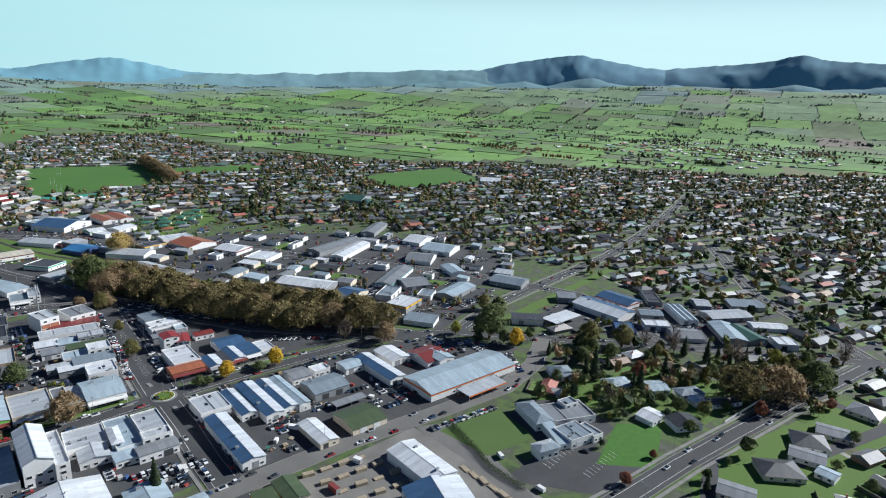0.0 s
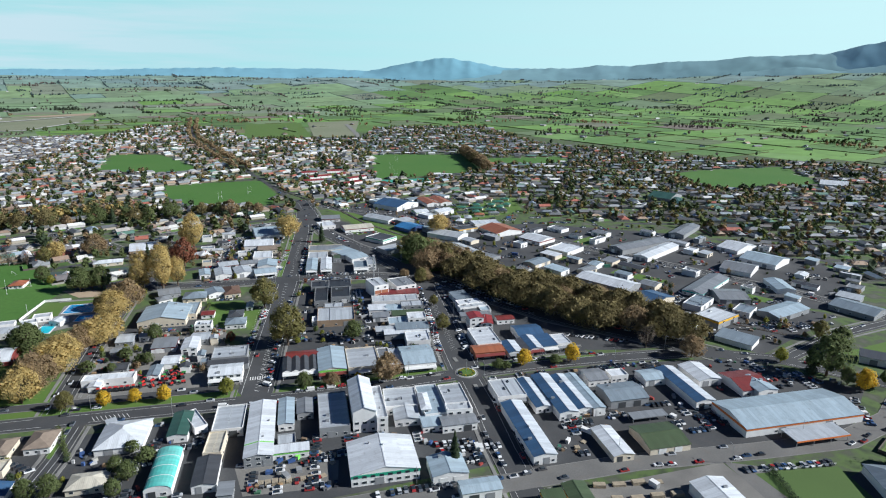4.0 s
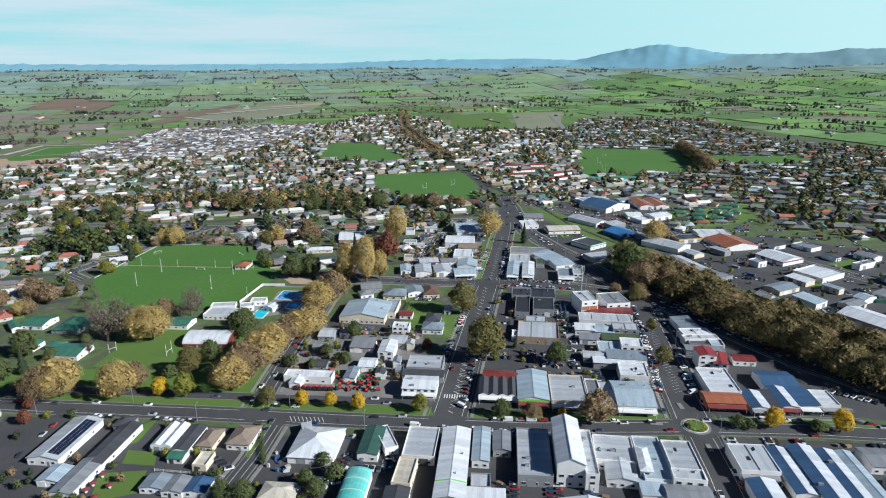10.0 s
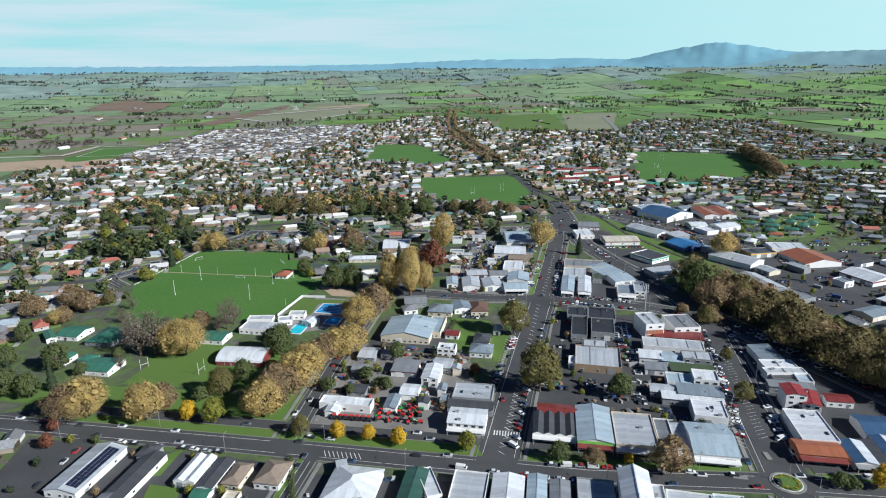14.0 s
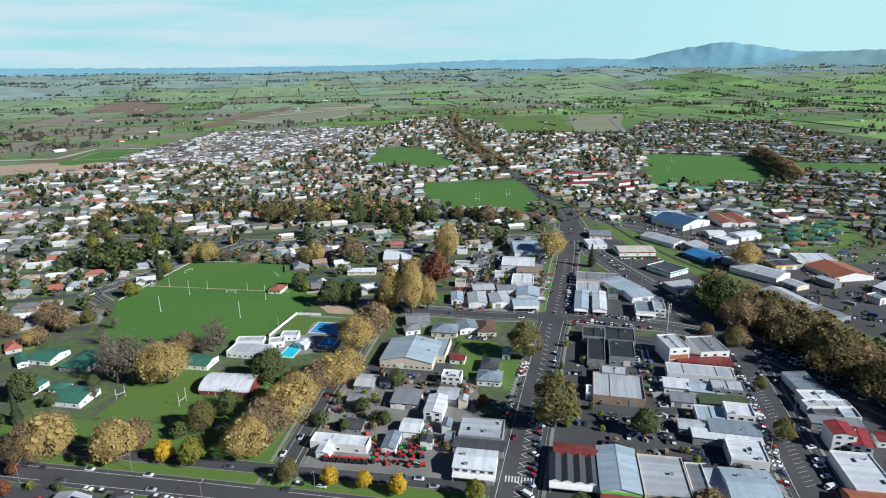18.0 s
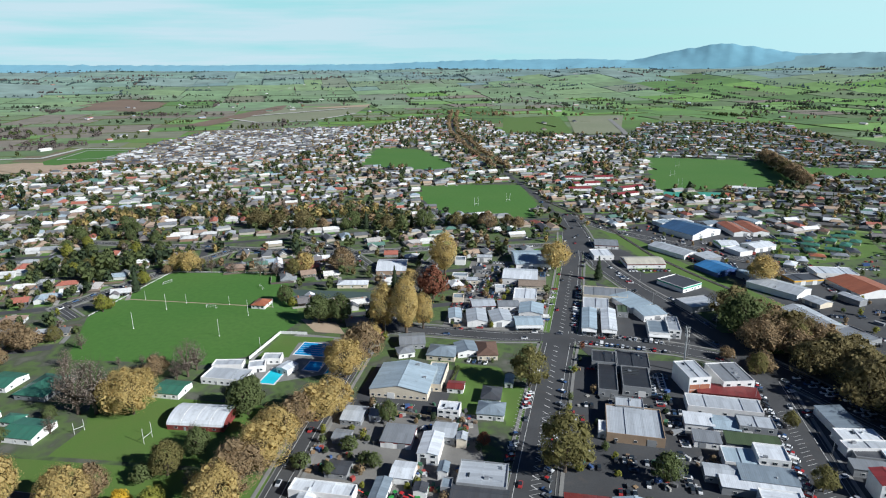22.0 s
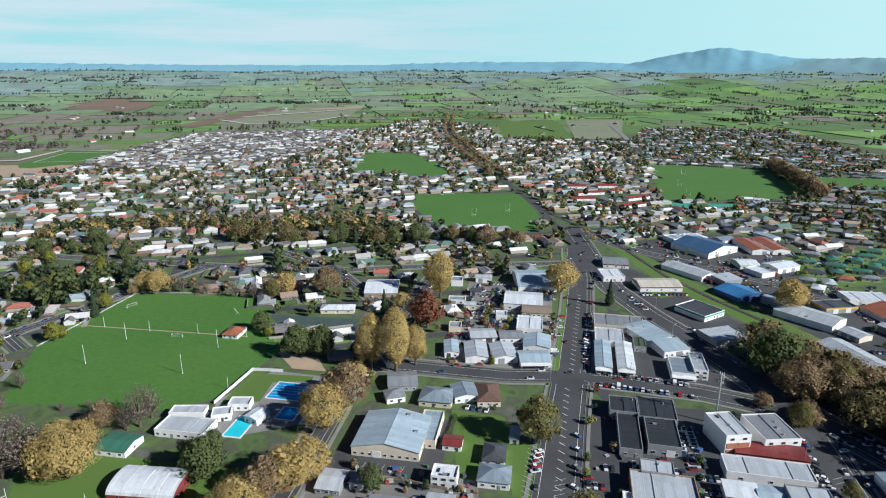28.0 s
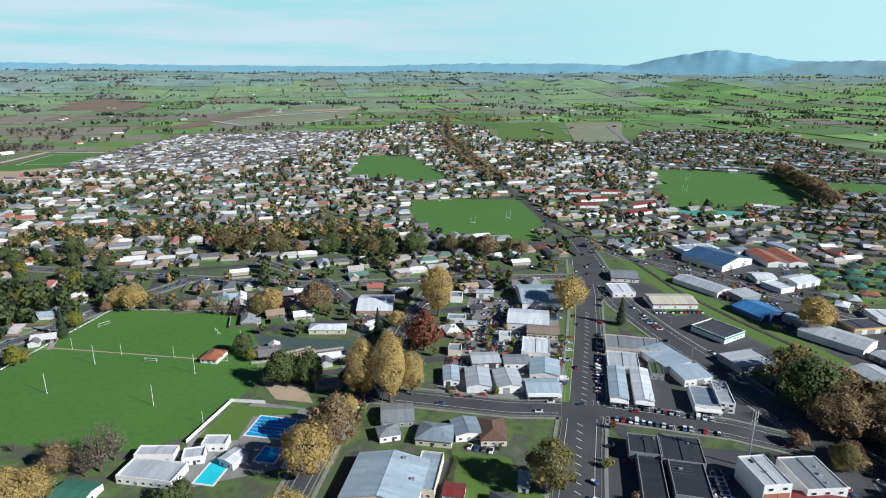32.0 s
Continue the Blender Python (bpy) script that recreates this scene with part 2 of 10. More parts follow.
CARPAINT = palette("car_paint", [(0.75, 0.76, 0.77), (0.5, 0.52, 0.54), (0.03, 0.03, 0.035), (0.7, 0.7, 0.7), (0.12, 0.13, 0.15), (0.35, 0.03, 0.03), (0.05, 0.1, 0.22), (0.78, 0.78, 0.78), (0.07, 0.075, 0.08), (0.3, 0.31, 0.33)], 0.25, 0.05, 0.5)
MACHINE = palette("machine_paint", [(0.55, 0.03, 0.03), (0.5, 0.03, 0.03), (0.6, 0.05, 0.03), (0.04, 0.25, 0.05), (0.5, 0.03, 0.03)], 0.4, 0.2, 2)
HOUSE_ROOFS = [(0.346, 0.360, 0.373), (0.133, 0.139, 0.146), (0.560, 0.560, 0.546), (0.294, 0.212, 0.160), (0.200, 0.207, 0.221), (0.373, 0.133, 0.094), (0.666, 0.654, 0.612), (0.160, 0.166, 0.173), (0.399, 0.294, 0.212), (0.320, 0.387, 0.439), (0.107, 0.200, 0.160), (0.439, 0.412, 0.387), (0.173, 0.160, 0.160), (0.720, 0.720, 0.720), (0.121, 0.127, 0.133), (0.267, 0.280, 0.287)]
HOUSE_WALLS = [(0.43, 0.42, 0.4), (0.34, 0.3, 0.24), (0.55, 0.55, 0.54), (0.25, 0.16, 0.115), (0.36, 0.34, 0.29), (0.36, 0.32, 0.26), (0.19, 0.19, 0.19), (0.27, 0.21, 0.17)]
HROOF = palette("house_roof", HOUSE_ROOFS, 0.6, 0.25, 1.0)
HWALL = palette("house_wall", HOUSE_WALLS, 0.8, 0.12, 1.0)
FAR_ROOF = palette("distant_roof", HOUSE_ROOFS, 0.6, 0.2, 0.3, island=True)
WHITE_ROOF = palette("new_estate_roof", [(0.6, 0.61, 0.62), (0.06, 0.062, 0.07), (0.3, 0.3, 0.3), (0.1, 0.1, 0.11), (0.5, 0.5, 0.5), (0.18, 0.18, 0.19), (0.08, 0.08, 0.09), (0.22, 0.2, 0.18)], 0.6, 0.15, 0.3, island=True)
FAR_WALL = palette("distant_wall", HOUSE_WALLS, 0.8, 0.1, 0.3, island=True)

def leaves(name, colour, other):
    """Leaves that let some light through."""
    m = surface(name, colour, 0.8, 0.3, 0.12, tint=other, bump=0.0, spread=0.08, island=True)
    n, l = m.node_tree.nodes, m.node_tree.links
    p = n["Principled BSDF"]
    p.inputs["Specular IOR Level"].default_value = 0.2
    t = n.new("ShaderNodeBsdfTranslucent")
    src = p.inputs["Base Color"].links[0].from_socket
    l.new(src, t.inputs["Color"])
    x = n.new("ShaderNodeMixShader")
    x.inputs[0].default_value = 0.48
    l.new(p.outputs[0], x.inputs[1])
    l.new(t.outputs[0], x.inputs[2])
    l.new(x.outputs[0], n["Material Output"].inputs["Surface"])
    return m

L_GOLD = leaves("golden_leaves", (0.63, 0.48, 0.195), (0.51, 0.405, 0.155))
L_BROWN = leaves("brown_leaves", (0.4, 0.29, 0.165), (0.3, 0.235, 0.13))
L_OAK = leaves("bronze_oak_leaves", (0.265, 0.218, 0.1), (0.19, 0.175, 0.075))
L_YELLOW = leaves("yellow_leaves", (0.75, 0.52, 0.05), (0.62, 0.42, 0.05))
L_LIME = leaves("lime_leaves", (0.313, 0.313, 0.061), (0.209, 0.226, 0.044))
L_OLIVE = leaves("olive_leaves", (0.25, 0.225, 0.085), (0.17, 0.17, 0.06))
L_GREEN = leaves("green_leaves", (0.165, 0.2, 0.078), (0.115, 0.15, 0.055))
L_PINE = leaves("conifer_needles", (0.075, 0.105, 0.055), (0.054, 0.08, 0.043))
L_RED = leaves("red_leaves", (0.3, 0.125, 0.075), (0.23, 0.1, 0.06))
L_BARE = leaves("bare_twigs", (0.36, 0.3, 0.25), (0.28, 0.235, 0.2))
LAWN = palette("garden_lawn", [(0.089, 0.190, 0.034), (0.123, 0.224, 0.045), (0.068, 0.135, 0.028), (0.146, 0.213, 0.057), (0.112, 0.112, 0.057)], 0.95, 0.3, 0.25, island=True)
DRIVE = palette("driveway", [(0.299, 0.29, 0.274), (0.216, 0.216, 0.207), (0.116, 0.116, 0.116), (0.349, 0.332, 0.307)], 0.9, 0.2, 0.4, island=True)
FENCE = palette("garden_fence", [(0.166, 0.124, 0.083), (0.1, 0.083, 0.071), (0.29, 0.274, 0.249), (0.133, 0.108, 0.083)], 0.9, 0.2, 1.0, island=True)
FAR_CAR = palette("far_car_paint", [(0.7, 0.7, 0.7), (0.45, 0.46, 0.48), (0.04, 0.04, 0.045), (0.65, 0.65, 0.65), (0.12, 0.13, 0.15), (0.35, 0.04, 0.04), (0.05, 0.1, 0.2), (0.75, 0.75, 0.75), (0.08, 0.08, 0.085)], 0.3, 0.05, 0.5, island=True)

# ---- building blocks ----
class Geo:
    """Collects faces with texture coordinates in metres."""
    def __init__(self):
        self.v, self.f, self.uv, self.mi = [], [], [], []

    def face(self, pts, uvs=None, mi=0):
        k = len(self.v)
        self.v.extend(pts)
        self.f.append(tuple(range(k, k + len(pts))))
        self.uv.extend(uvs or [(p[0] + p[1], p[2]) for p in pts])
        self.mi.append(mi)

    def box(self, x0, y0, z0, x1, y1, z1, mi=0):
        a, b, c, d = (x0, y0), (x1, y0), (x1, y1), (x0, y1)
        for p, q in ((a, b), (b, c), (c, d), (d, a)):
            self.face([(*p, z0), (*q, z0), (*q, z1), (*p, z1)], mi=mi)
        self.face([(*a, z1), (*b, z1), (*c, z1), (*d, z1)], [a, b, c, d], mi)
        self.face([(*d, z0), (*c, z0), (*b, z0), (*a, z0)], [d, c, b, a], mi)

    def slab(self, quad, thick, uvs=None, mi=0):
        """A plate of some thickness under a four-cornered face."""
        lo = [(x, y, z - thick) for x, y, z in quad]
        self.face(list(quad), uvs, mi)
        self.face(lo[::-1], None, mi)
        for i in range(4):
            j = (i + 1) % 4
            self.face([lo[i], lo[j], quad[j], quad[i]], None, mi)

    def turned(self):
        """The same, turned a quarter round z."""
        self.v = [(-y, x, z) for x, y, z in self.v]
        return self

    def mesh(self, name, *mats):
        me = bpy.data.meshes.new(name)
        me.from_pydata(self.v, [], self.f)
        lay = me.uv_layers.new(name="UVMap")
        lay.data.foreach_set("uv", np.array(self.uv, "f").ravel())
        me.polygons.foreach_set("material_index", self.mi)
        for m in mats:
            me.materials.append(m)
        me.update()
        return me

def part(name, geo, material, parent, label="", at=None):
    """One mesh under a thing or a part."""
    me = geo if isinstance(geo, bpy.types.Mesh) else geo.mesh(name, *(material if isinstance(material, tuple) else (material,)))
    ob = new(name, me)
    ob.parent = parent
    if at is not None:
        ob.matrix_basis = at
    return tagged(ob, label)

def whole(name, x, y, z=0.0, rot=0.0, label="", category="", group="", kind=""):
    ob = new(name)
    ob.empty_display_size = 1.0
    ob.matrix_basis = pose(x, y, z, 0, 0, rot)
    return tagged(ob, label, category, group, kind)

def solo(name, geo, material, label="", category="", group="", kind="", at=None):
    ob = new(name, geo.mesh(name, *(material if isinstance(material, tuple) else (material,))))
    if at is not None:
        ob.matrix_basis = at
    return tagged(ob, label, category, group, kind)

TAKEN = []                     # ground already built on: x, y, radius
BLOCKED = []                   # areas that hold no houses: polygons

def inside(poly, x, y):
    c = False
    for (x0, y0), (x1, y1) in zip(poly, poly[1:] + poly[:1]):
        if (y0 > y) != (y1 > y) and x < (x1 - x0) * (y - y0) / (y1 - y0) + x0:
            c = not c
    return c

def free(x, y, r):
    return not any((x - a) ** 2 + (y - b) ** 2 < (r + c) ** 2 for a, b, c in TAKEN) and not any(inside(p, x, y) for p in BLOCKED)

def free_spot(x, y, r):
    return not any((x - a) ** 2 + (y - b) ** 2 < (r + c) ** 2 for a, b, c in TAKEN)

_win = {}
def window_mesh(w, h):
    """A framed pane, facing -y."""
    if (w, h) not in _win:
        g = Geo()
        g.box(-w / 2, -0.06, 0, w / 2, 0.05, h, 0)
        t = 0.12
        g.face([(-w / 2 + t, -0.075, t), (w / 2 - t, -0.075, t), (w / 2 - t, -0.075, h - t), (-w / 2 + t, -0.075, h - t)], mi=1)
        _win[w, h] = g.mesh("window", TRIM, GLASS)
    return _win[w, h]

def gable_parts(L, S, h, rise, over, turn):
    """Walls and two roof slopes, the ridge along x (turn: along y)."""
    wall, out = Geo(), []
    a, b = L / 2, S / 2
    for s in (-1, 1):
        q = [(s * a, -s * b, 0), (s * a, s * b, 0), (s * a, s * b, h), (s * a, 0, h + rise), (s * a, -s * b, h)]
        wall.face(q if s > 0 else q)
        q = [(-s * a, s * b, 0), (-s * a, s * b, h), (s * a, s * b, h), (s * a, s * b, 0)]
        wall.face(q if s > 0 else q)
    k = rise / b
    for s in (-1, 1):
        g, e, z = Geo(), b + over, h - over * k + 0.16
        quad = [(-a - over, s * e, z), (a + over, s * e, z), (a + over, 0, h + rise + 0.16), (-a - over, 0, h + rise + 0.16)]
        uv = [(-a, 0), (a, 0), (a, b), (-a, b)]
        if s > 0:
            quad, uv = quad[::-1], uv[::-1]
        g.slab(quad, 0.15, uv)
        out.append(g.turned() if turn else g)
    ridge = Geo()
    ridge.box(-a - over, -0.22, h + rise + 0.1, a + over, 0.22, h + rise + 0.22)
    return (wall.turned() if turn else wall), out, (ridge.turned() if turn else ridge)

def hip_roof(L, S, h, rise, over, turn):
    g = Geo()
    a, b = L / 2 + over, S / 2 + over
    r = max(a - b, 0.3)
    z0, z1 = h + 0.02, h + rise
    A, B, C, D = (-a, -b, z0), (a, -b, z0), (a, b, z0), (-a, b, z0)
    E, F = (-r, 0, z1), (r, 0, z1)
    g.face([A, B, F, E], [(-a, 0), (a, 0), (r, b), (-r, b)])
    g.face([C, D, E, F], [(-a, 0), (a, 0), (r, b), (-r, b)])
    g.face([B, C, F], [(-b, 0), (b, 0), (0, b)])
    g.face([D, A, E], [(-b, 0), (b, 0), (0, b)])
    lo = [(x, y, z - 0.2) for x, y, z in (A, B, C, D)]
    for i in range(4):
        j = (i + 1) % 4
        g.face([lo[i], lo[j], (A, B, C, D)[j], (A, B, C, D)[i]])
    g.face(lo[::-1])
    return g.turned() if turn else g

BANDS = (W_GREEN, W_GREENBAND, W_ORANGE, W_TEAL, W_RED, W_YELLOW)

def building(name, x, y, w, d, rot, h, roof, ridge, rmat, wmat, label, category, awn=0, win=3, solar=0):
    rng = random.Random(int(x * 13 + y * 7))
    if len(label.split()) < 4:
        label += " on the town edge" if category == "warehouse" else " in the town"
    top = whole(name, x, y, 0, rot, label, category)
    TAKEN.append((x, y, 0.42 * math.hypot(w, d)))
    band = wmat if wmat in BANDS else None
    wm = (W_GREY if band is W_YELLOW else W_WHITE) if band else wmat
    turn = ridge == "d"
    L, S = (d, w) if turn else (w, d)
    over = 0.35
    wall = Geo()
    high = h
    if roof == "gable":
        rise = max(0.7, S * 0.1) if name != "theatre" else S * 0.22
        wall, slopes, cap = gable_parts(L, S, h, rise, over, turn)
        part("wall", wall, wm, top)
        for k, g in enumerate(slopes):
            # second slope of blue-white roofs in navy: the shaded side's blue is painted on
            part("roof_slope", g, R_NAVY if rmat is R_NAVYW and k else rmat, top)
        part("ridge_cap", cap, rmat, top)
        high = h + rise * 0.5
    elif roof == "hip":
        wall.box(-w / 2, -d / 2, 0, w / 2, d / 2, h)
        part("wall", wall, wm, top)
        if turn or L >= S:
            part("roof", hip_roof(max(L, S), min(L, S), h, min(L, S) * 0.19, 0.5, (d > w)), rmat, top)
        else:
            part("roof", hip_roof(S, L, h, L * 0.19, 0.5, (d > w)), rmat, top)
        high = h + min(w, d) * 0.1
    elif roof in ("flat", "mono"):
        t, p = 0.3, 0.55
        if roof == "flat":
            for q in ((-w / 2, -d / 2, w / 2, -d / 2 + t), (-w / 2, d / 2 - t, w / 2, d / 2), (-w / 2, -d / 2 + t, -w / 2 + t, d / 2 - t), (w / 2 - t, -d / 2 + t, w / 2, d / 2 - t)):
                wall.box(q[0], q[1], 0, q[2], q[3], h + p)
            part("wall", wall, wm, top)
            g = Geo()
            n = max(1, round(max(w, d) / 9))
            for i in range(n):
                if turn:
                    a0, a1 = -w / 2 + t + (w - 2 * t) * i / n, -w / 2 + t + (w - 2 * t) * (i + 1) / n
                    g.slab([(a0, -d / 2 + t, h - 0.25), (a1, -d / 2 + t, h - 0.25 + (0.35 if n > 1 else 0)), (a1, d / 2 - t, h - 0.25 + (0.35 if n > 1 else 0)), (a0, d / 2 - t, h - 0.25)], 0.2, [(-d / 2, 0), (-d / 2, 5), (d / 2, 5), (d / 2, 0)])
                else:
                    a0, a1 = -w / 2 + t + (w - 2 * t) * i / n, -w / 2 + t + (w - 2 * t) * (i + 1) / n
                    z = h - 0.25 + 0.3 * (i % 2)
                    g.slab([(a0, -d / 2 + t, z), (a1, -d / 2 + t, z), (a1, d / 2 - t, z + 0.2), (a0, d / 2 - t, z + 0.2)], 0.2, [(a0, 0), (a1, 0), (a1, 9), (a0, 9)])
            part("roof", g, rmat, top)
        else:
            wall.box(-w / 2, -d / 2, 0, w / 2, d / 2, h)
            part("wall", wall, wm, top)
            g = Geo()
            up = min(1.4, (w if turn else d) * 0.07)
            if turn:
                g.slab([(-w / 2 - over, -d / 2 - over, h + 0.15), (w / 2 + over, -d / 2 - over, h + up), (w / 2 + over, d / 2 + over, h + up), (-w / 2 - over, d / 2 + over, h + 0.15)], 0.15, [(-d / 2, 0), (-d / 2, w), (d / 2, w), (d / 2, 0)])
            else:
                g.slab([(-w / 2 - over, -d / 2 - over, h + 0.15), (w / 2 + over, -d / 2 - over, h + 0.15), (w / 2 + over, d / 2 + over, h + up), (-w / 2 - over, d / 2 + over, h + up)], 0.15, [(-w / 2, 0), (w / 2, 0), (w / 2, d), (-w / 2, d)])
            part("roof", g, rmat, top)
    elif roof == "saw":
        n = max(2, round(S / 5.5))
        for i in range(n):
            sw = S / n
            wl_, slopes, cap = gable_parts(L, sw, h, sw * 0.22, 0.05, turn)
            off = -S / 2 + sw * (i + 0.5)
            at = pose(off, 0, 0) if turn else pose(0, off, 0)
            part("wall", wl_, wm, top, at=at)
            for g in slopes:
                part("roof_slope", g, rmat, top, at=at)
    elif roof == "arch":
        g, wl_ = Geo(), Geo()
        n, rise = 10, S * 0.2
        pts = [(S / 2 * math.cos(math.pi * i / n), h + rise * math.sin(math.pi * i / n)) for i in range(n + 1)]
        for (y0, z0), (y1, z1) in zip(pts, pts[1:]):
            g.slab([(-L / 2, y0, z0 + 0.1), (L / 2, y0, z0 + 0.1), (L / 2, y1, z1 + 0.1), (-L / 2, y1, z1 + 0.1)], 0.1, [(-L / 2, y0), (L / 2, y0), (L / 2, y1), (-L / 2, y1)])
        for s in (-1, 1):
            wl_.face([(s * (L / 2 - 0.2), p[0] * 0.99, p[1]) for p in pts] + [(s * (L / 2 - 0.2), -S / 2 * 0.99, 0), (s * (L / 2 - 0.2), S / 2 * 0.99, 0)])
            wl_.box(-L / 2 + 0.2, s * S / 2 * 0.98 - 0.1, 0, L / 2 - 0.2, s * S / 2 * 0.98 + 0.1, h)
        if turn:
            g, wl_ = g.turned(), wl_.turned()
        part("wall", wl_, wmat, top)
        part("roof", g, rmat, top)
        for i in range(1, 4):
            rb = Geo()
            xx = -L / 2 + L * i / 4
            for (y0, z0), (y1, z1) in zip(pts, pts[1:]):
                rb.slab([(xx - 0.12, y0, z0 + 0.22), (xx + 0.12, y0, z0 + 0.22), (xx + 0.12, y1, z1 + 0.22), (xx - 0.12, y1, z1 + 0.22)], 0.12)
            part("roof_rib", rb.turned() if turn else rb, TRIM, top)
    elif roof == "canopy":
        g = Geo()
        g.slab([(-w / 2, -d / 2, h), (w / 2, -d / 2, h), (w / 2, d / 2, h + 0.3), (-w / 2, d / 2, h + 0.3)], 0.45, [(-w / 2, 0), (w / 2, 0), (w / 2, d), (-w / 2, d)])
        part("roof", g, rmat, top)
        n = max(2, round(w / 7))
        for i in range(n):
            for s in (-1, 1):
                p = Geo()
                px = -w / 2 + 0.6 + (w - 1.2) * i / (n - 1)
                p.box(px - 0.12, s * (d / 2 - 0.7) - 0.12, 0, px + 0.12, s * (d / 2 - 0.7) + 0.12, h - 0.3)
                part("post", p, STEEL, top)
        if band:
            f = Geo()
            f.box(-w / 2 - 0.05, -d / 2 - 0.08, h - 0.7, w / 2 + 0.05, -d / 2, h + 0.15)
            part("fascia", f, band, top)
        return top
    if band:
        f = Geo()
        z0, z1 = h - min(1.5, h * 0.25), h + 0.1
        f.box(-w / 2 - 0.06, -d / 2 - 0.09, z0, w / 2 + 0.06, -d / 2 - 0.01, z1)
        f.box(w / 2 + 0.01, -d / 2, z0, w / 2 + 0.09, d / 2, z1)
        f.box(-w / 2 - 0.09, -d / 2, z0, -w / 2 - 0.01, d / 2, z1)
        part("fascia", f, band, top)
    # windows and doors on the front, some on the sides
    storeys = 1 if h < 5.3 else (2 if h < 7.5 else 3)
    plain = category in ("warehouse", "workshop", "shed", "barn", "carport", "store")
    per = max(1, min(win if not plain else min(win, 2), int(w / 3.4)))
    ww, wh = (1.6, 1.2) if h < 5 else (2.2, 1.4)
    for s in range(storeys):
        base = h * s / storeys
        if name == "theatre" and s == 2 or awn and s == 0:
            continue
        for i in range(per):
            px = -w / 2 + w * (i + 0.5) / per
            part("window", window_mesh(ww, wh), None, top, at=pose(px, -d / 2 - 0.02, base + 1.0))
        if not plain and d > 9:
            for py in ((-d / 4, d / 4) if d > 14 else (0,)):
                part("window", window_mesh(ww, wh), None, top, at=pose(w / 2 + 0.02, py, base + 1.0, 0, 0, 90))
    if awn:
        part("shopfront", window_mesh(round(w * 0.84, 1), 2.4), None, top, at=pose(0, -d / 2 - 0.02, 0.25), label="wide dark shop window")
    for i in range(2 if plain and w > 14 else 1):
        g = Geo()
        dw = 1.1 if h < 4.3 and not plain else min(4.0, w * 0.26)
        dx = (rng.uniform(-0.3, 0.3) if not plain else (-0.2 + 0.4 * i)) * w
        g.box(dx - dw / 2, -d / 2 - 0.12, 0, dx + dw / 2, -d / 2 + 0.02, 2.1 if dw < 1.2 else min(3.4, h - 0.5))
        part("door" if dw < 1.2 else "roller_door", g, rng.choice([W_GREY, DARKMETAL, TRIM, W_GREY]), top)
    if awn:
        g = Geo()
        g.slab([(-w / 2, -d / 2 - 3.0, 3.0), (w / 2, -d / 2 - 3.0, 3.0), (w / 2, -d / 2, 3.3), (-w / 2, -d / 2, 3.3)], 0.3)
        verandah = part("verandah", g, rng.choice([TRIM, W_RED, W_GREY, TRIM]), top)
        for i in range(max(2, round(w / 9))):
            p = Geo()
            px = -w / 2 + 0.5 + (w - 1) * i / (max(2, round(w / 9)) - 1)
            p.box(px - 0.07, -d / 2 - 2.8, 0, px + 0.07, -d / 2 - 2.66, 2.8)
            part("verandah_post", p, TRIM, verandah)
    # lean-to behind the larger buildings
    if category in ("shop", "store", "workshop", "warehouse", "building") and min(w, d) > 8 and h > 4 and rng.random() < 0.42 and not solar:
        lw, ld, lh = w * rng.uniform(0.3, 0.6), rng.uniform(2.5, 4.5), h * rng.uniform(0.5, 0.7)
        lx = rng.uniform(-0.5, 0.5) * (w - lw)
        g = Geo()
        g.box(lx - lw / 2, d / 2, 0, lx + lw / 2, d / 2 + ld, lh - 0.5)
        lean = part("lean_to", g, wm, top)
        g = Geo()
        g.slab([(lx - lw / 2 - 0.2, d / 2 + 0.01, lh + 0.1), (lx + lw / 2 + 0.2, d / 2 + 0.01, lh + 0.1), (lx + lw / 2 + 0.2, d / 2 + ld + 0.3, lh - 0.45), (lx - lw / 2 - 0.2, d / 2 + ld + 0.3, lh - 0.45)], 0.12, [(0, 0), (lw, 0), (lw, ld), (0, ld)])
        part("lean_to_roof", g, rng.choice([rmat, R_GREY, R_LIGHT, R_ORANGE]), lean)
    # rooftop gear
    if roof in ("flat", "mono", "gable") and h > 4.3:
        for i in range(rng.randint(1, 4) if roof != "gable" else rng.randint(0, 3)):
            g = Geo()
            a, b2 = rng.uniform(-0.38, 0.38) * w, rng.uniform(-0.38, 0.38) * d
            if roof == "gable":
                off = a if turn else b2
                z = h + (S * 0.1 if name != "theatre" else S * 0.22) * (1 - abs(off) / (S / 2))
            else:
                z = h - 0.1
            k = rng.choice(["unit", "vent", "light"])
            if k == "unit":
                g.box(a - 0.9, b2 - 0.6, z, a + 0.9, b2 + 0.6, z + 1.0)
                part("roof_unit", g, STEEL, top)
            elif k == "vent":
                for j in range(8):
                    a0, a1 = math.tau * j / 8, math.tau * (j + 1) / 8
                    c0, c1 = (a + 0.4 * math.cos(a0), b2 + 0.4 * math.sin(a0)), (a + 0.4 * math.cos(a1), b2 + 0.4 * math.sin(a1))
                    g.face([(*c0, z - 0.2), (*c1, z - 0.2), (*c1, z + 0.9), (*c0, z + 0.9)])
                    g.face([(*c0, z + 0.9), (*c1, z + 0.9), (a, b2, z + 1.15)])
                part("roof_vent", g, STEEL, top)
            else:
                if roof == "flat":
                    g.box(a - 0.5, b2 - 1.2, z, a + 0.5, b2 + 1.2, z + 0.35)
                    part("skylight", g, GLASS, top)
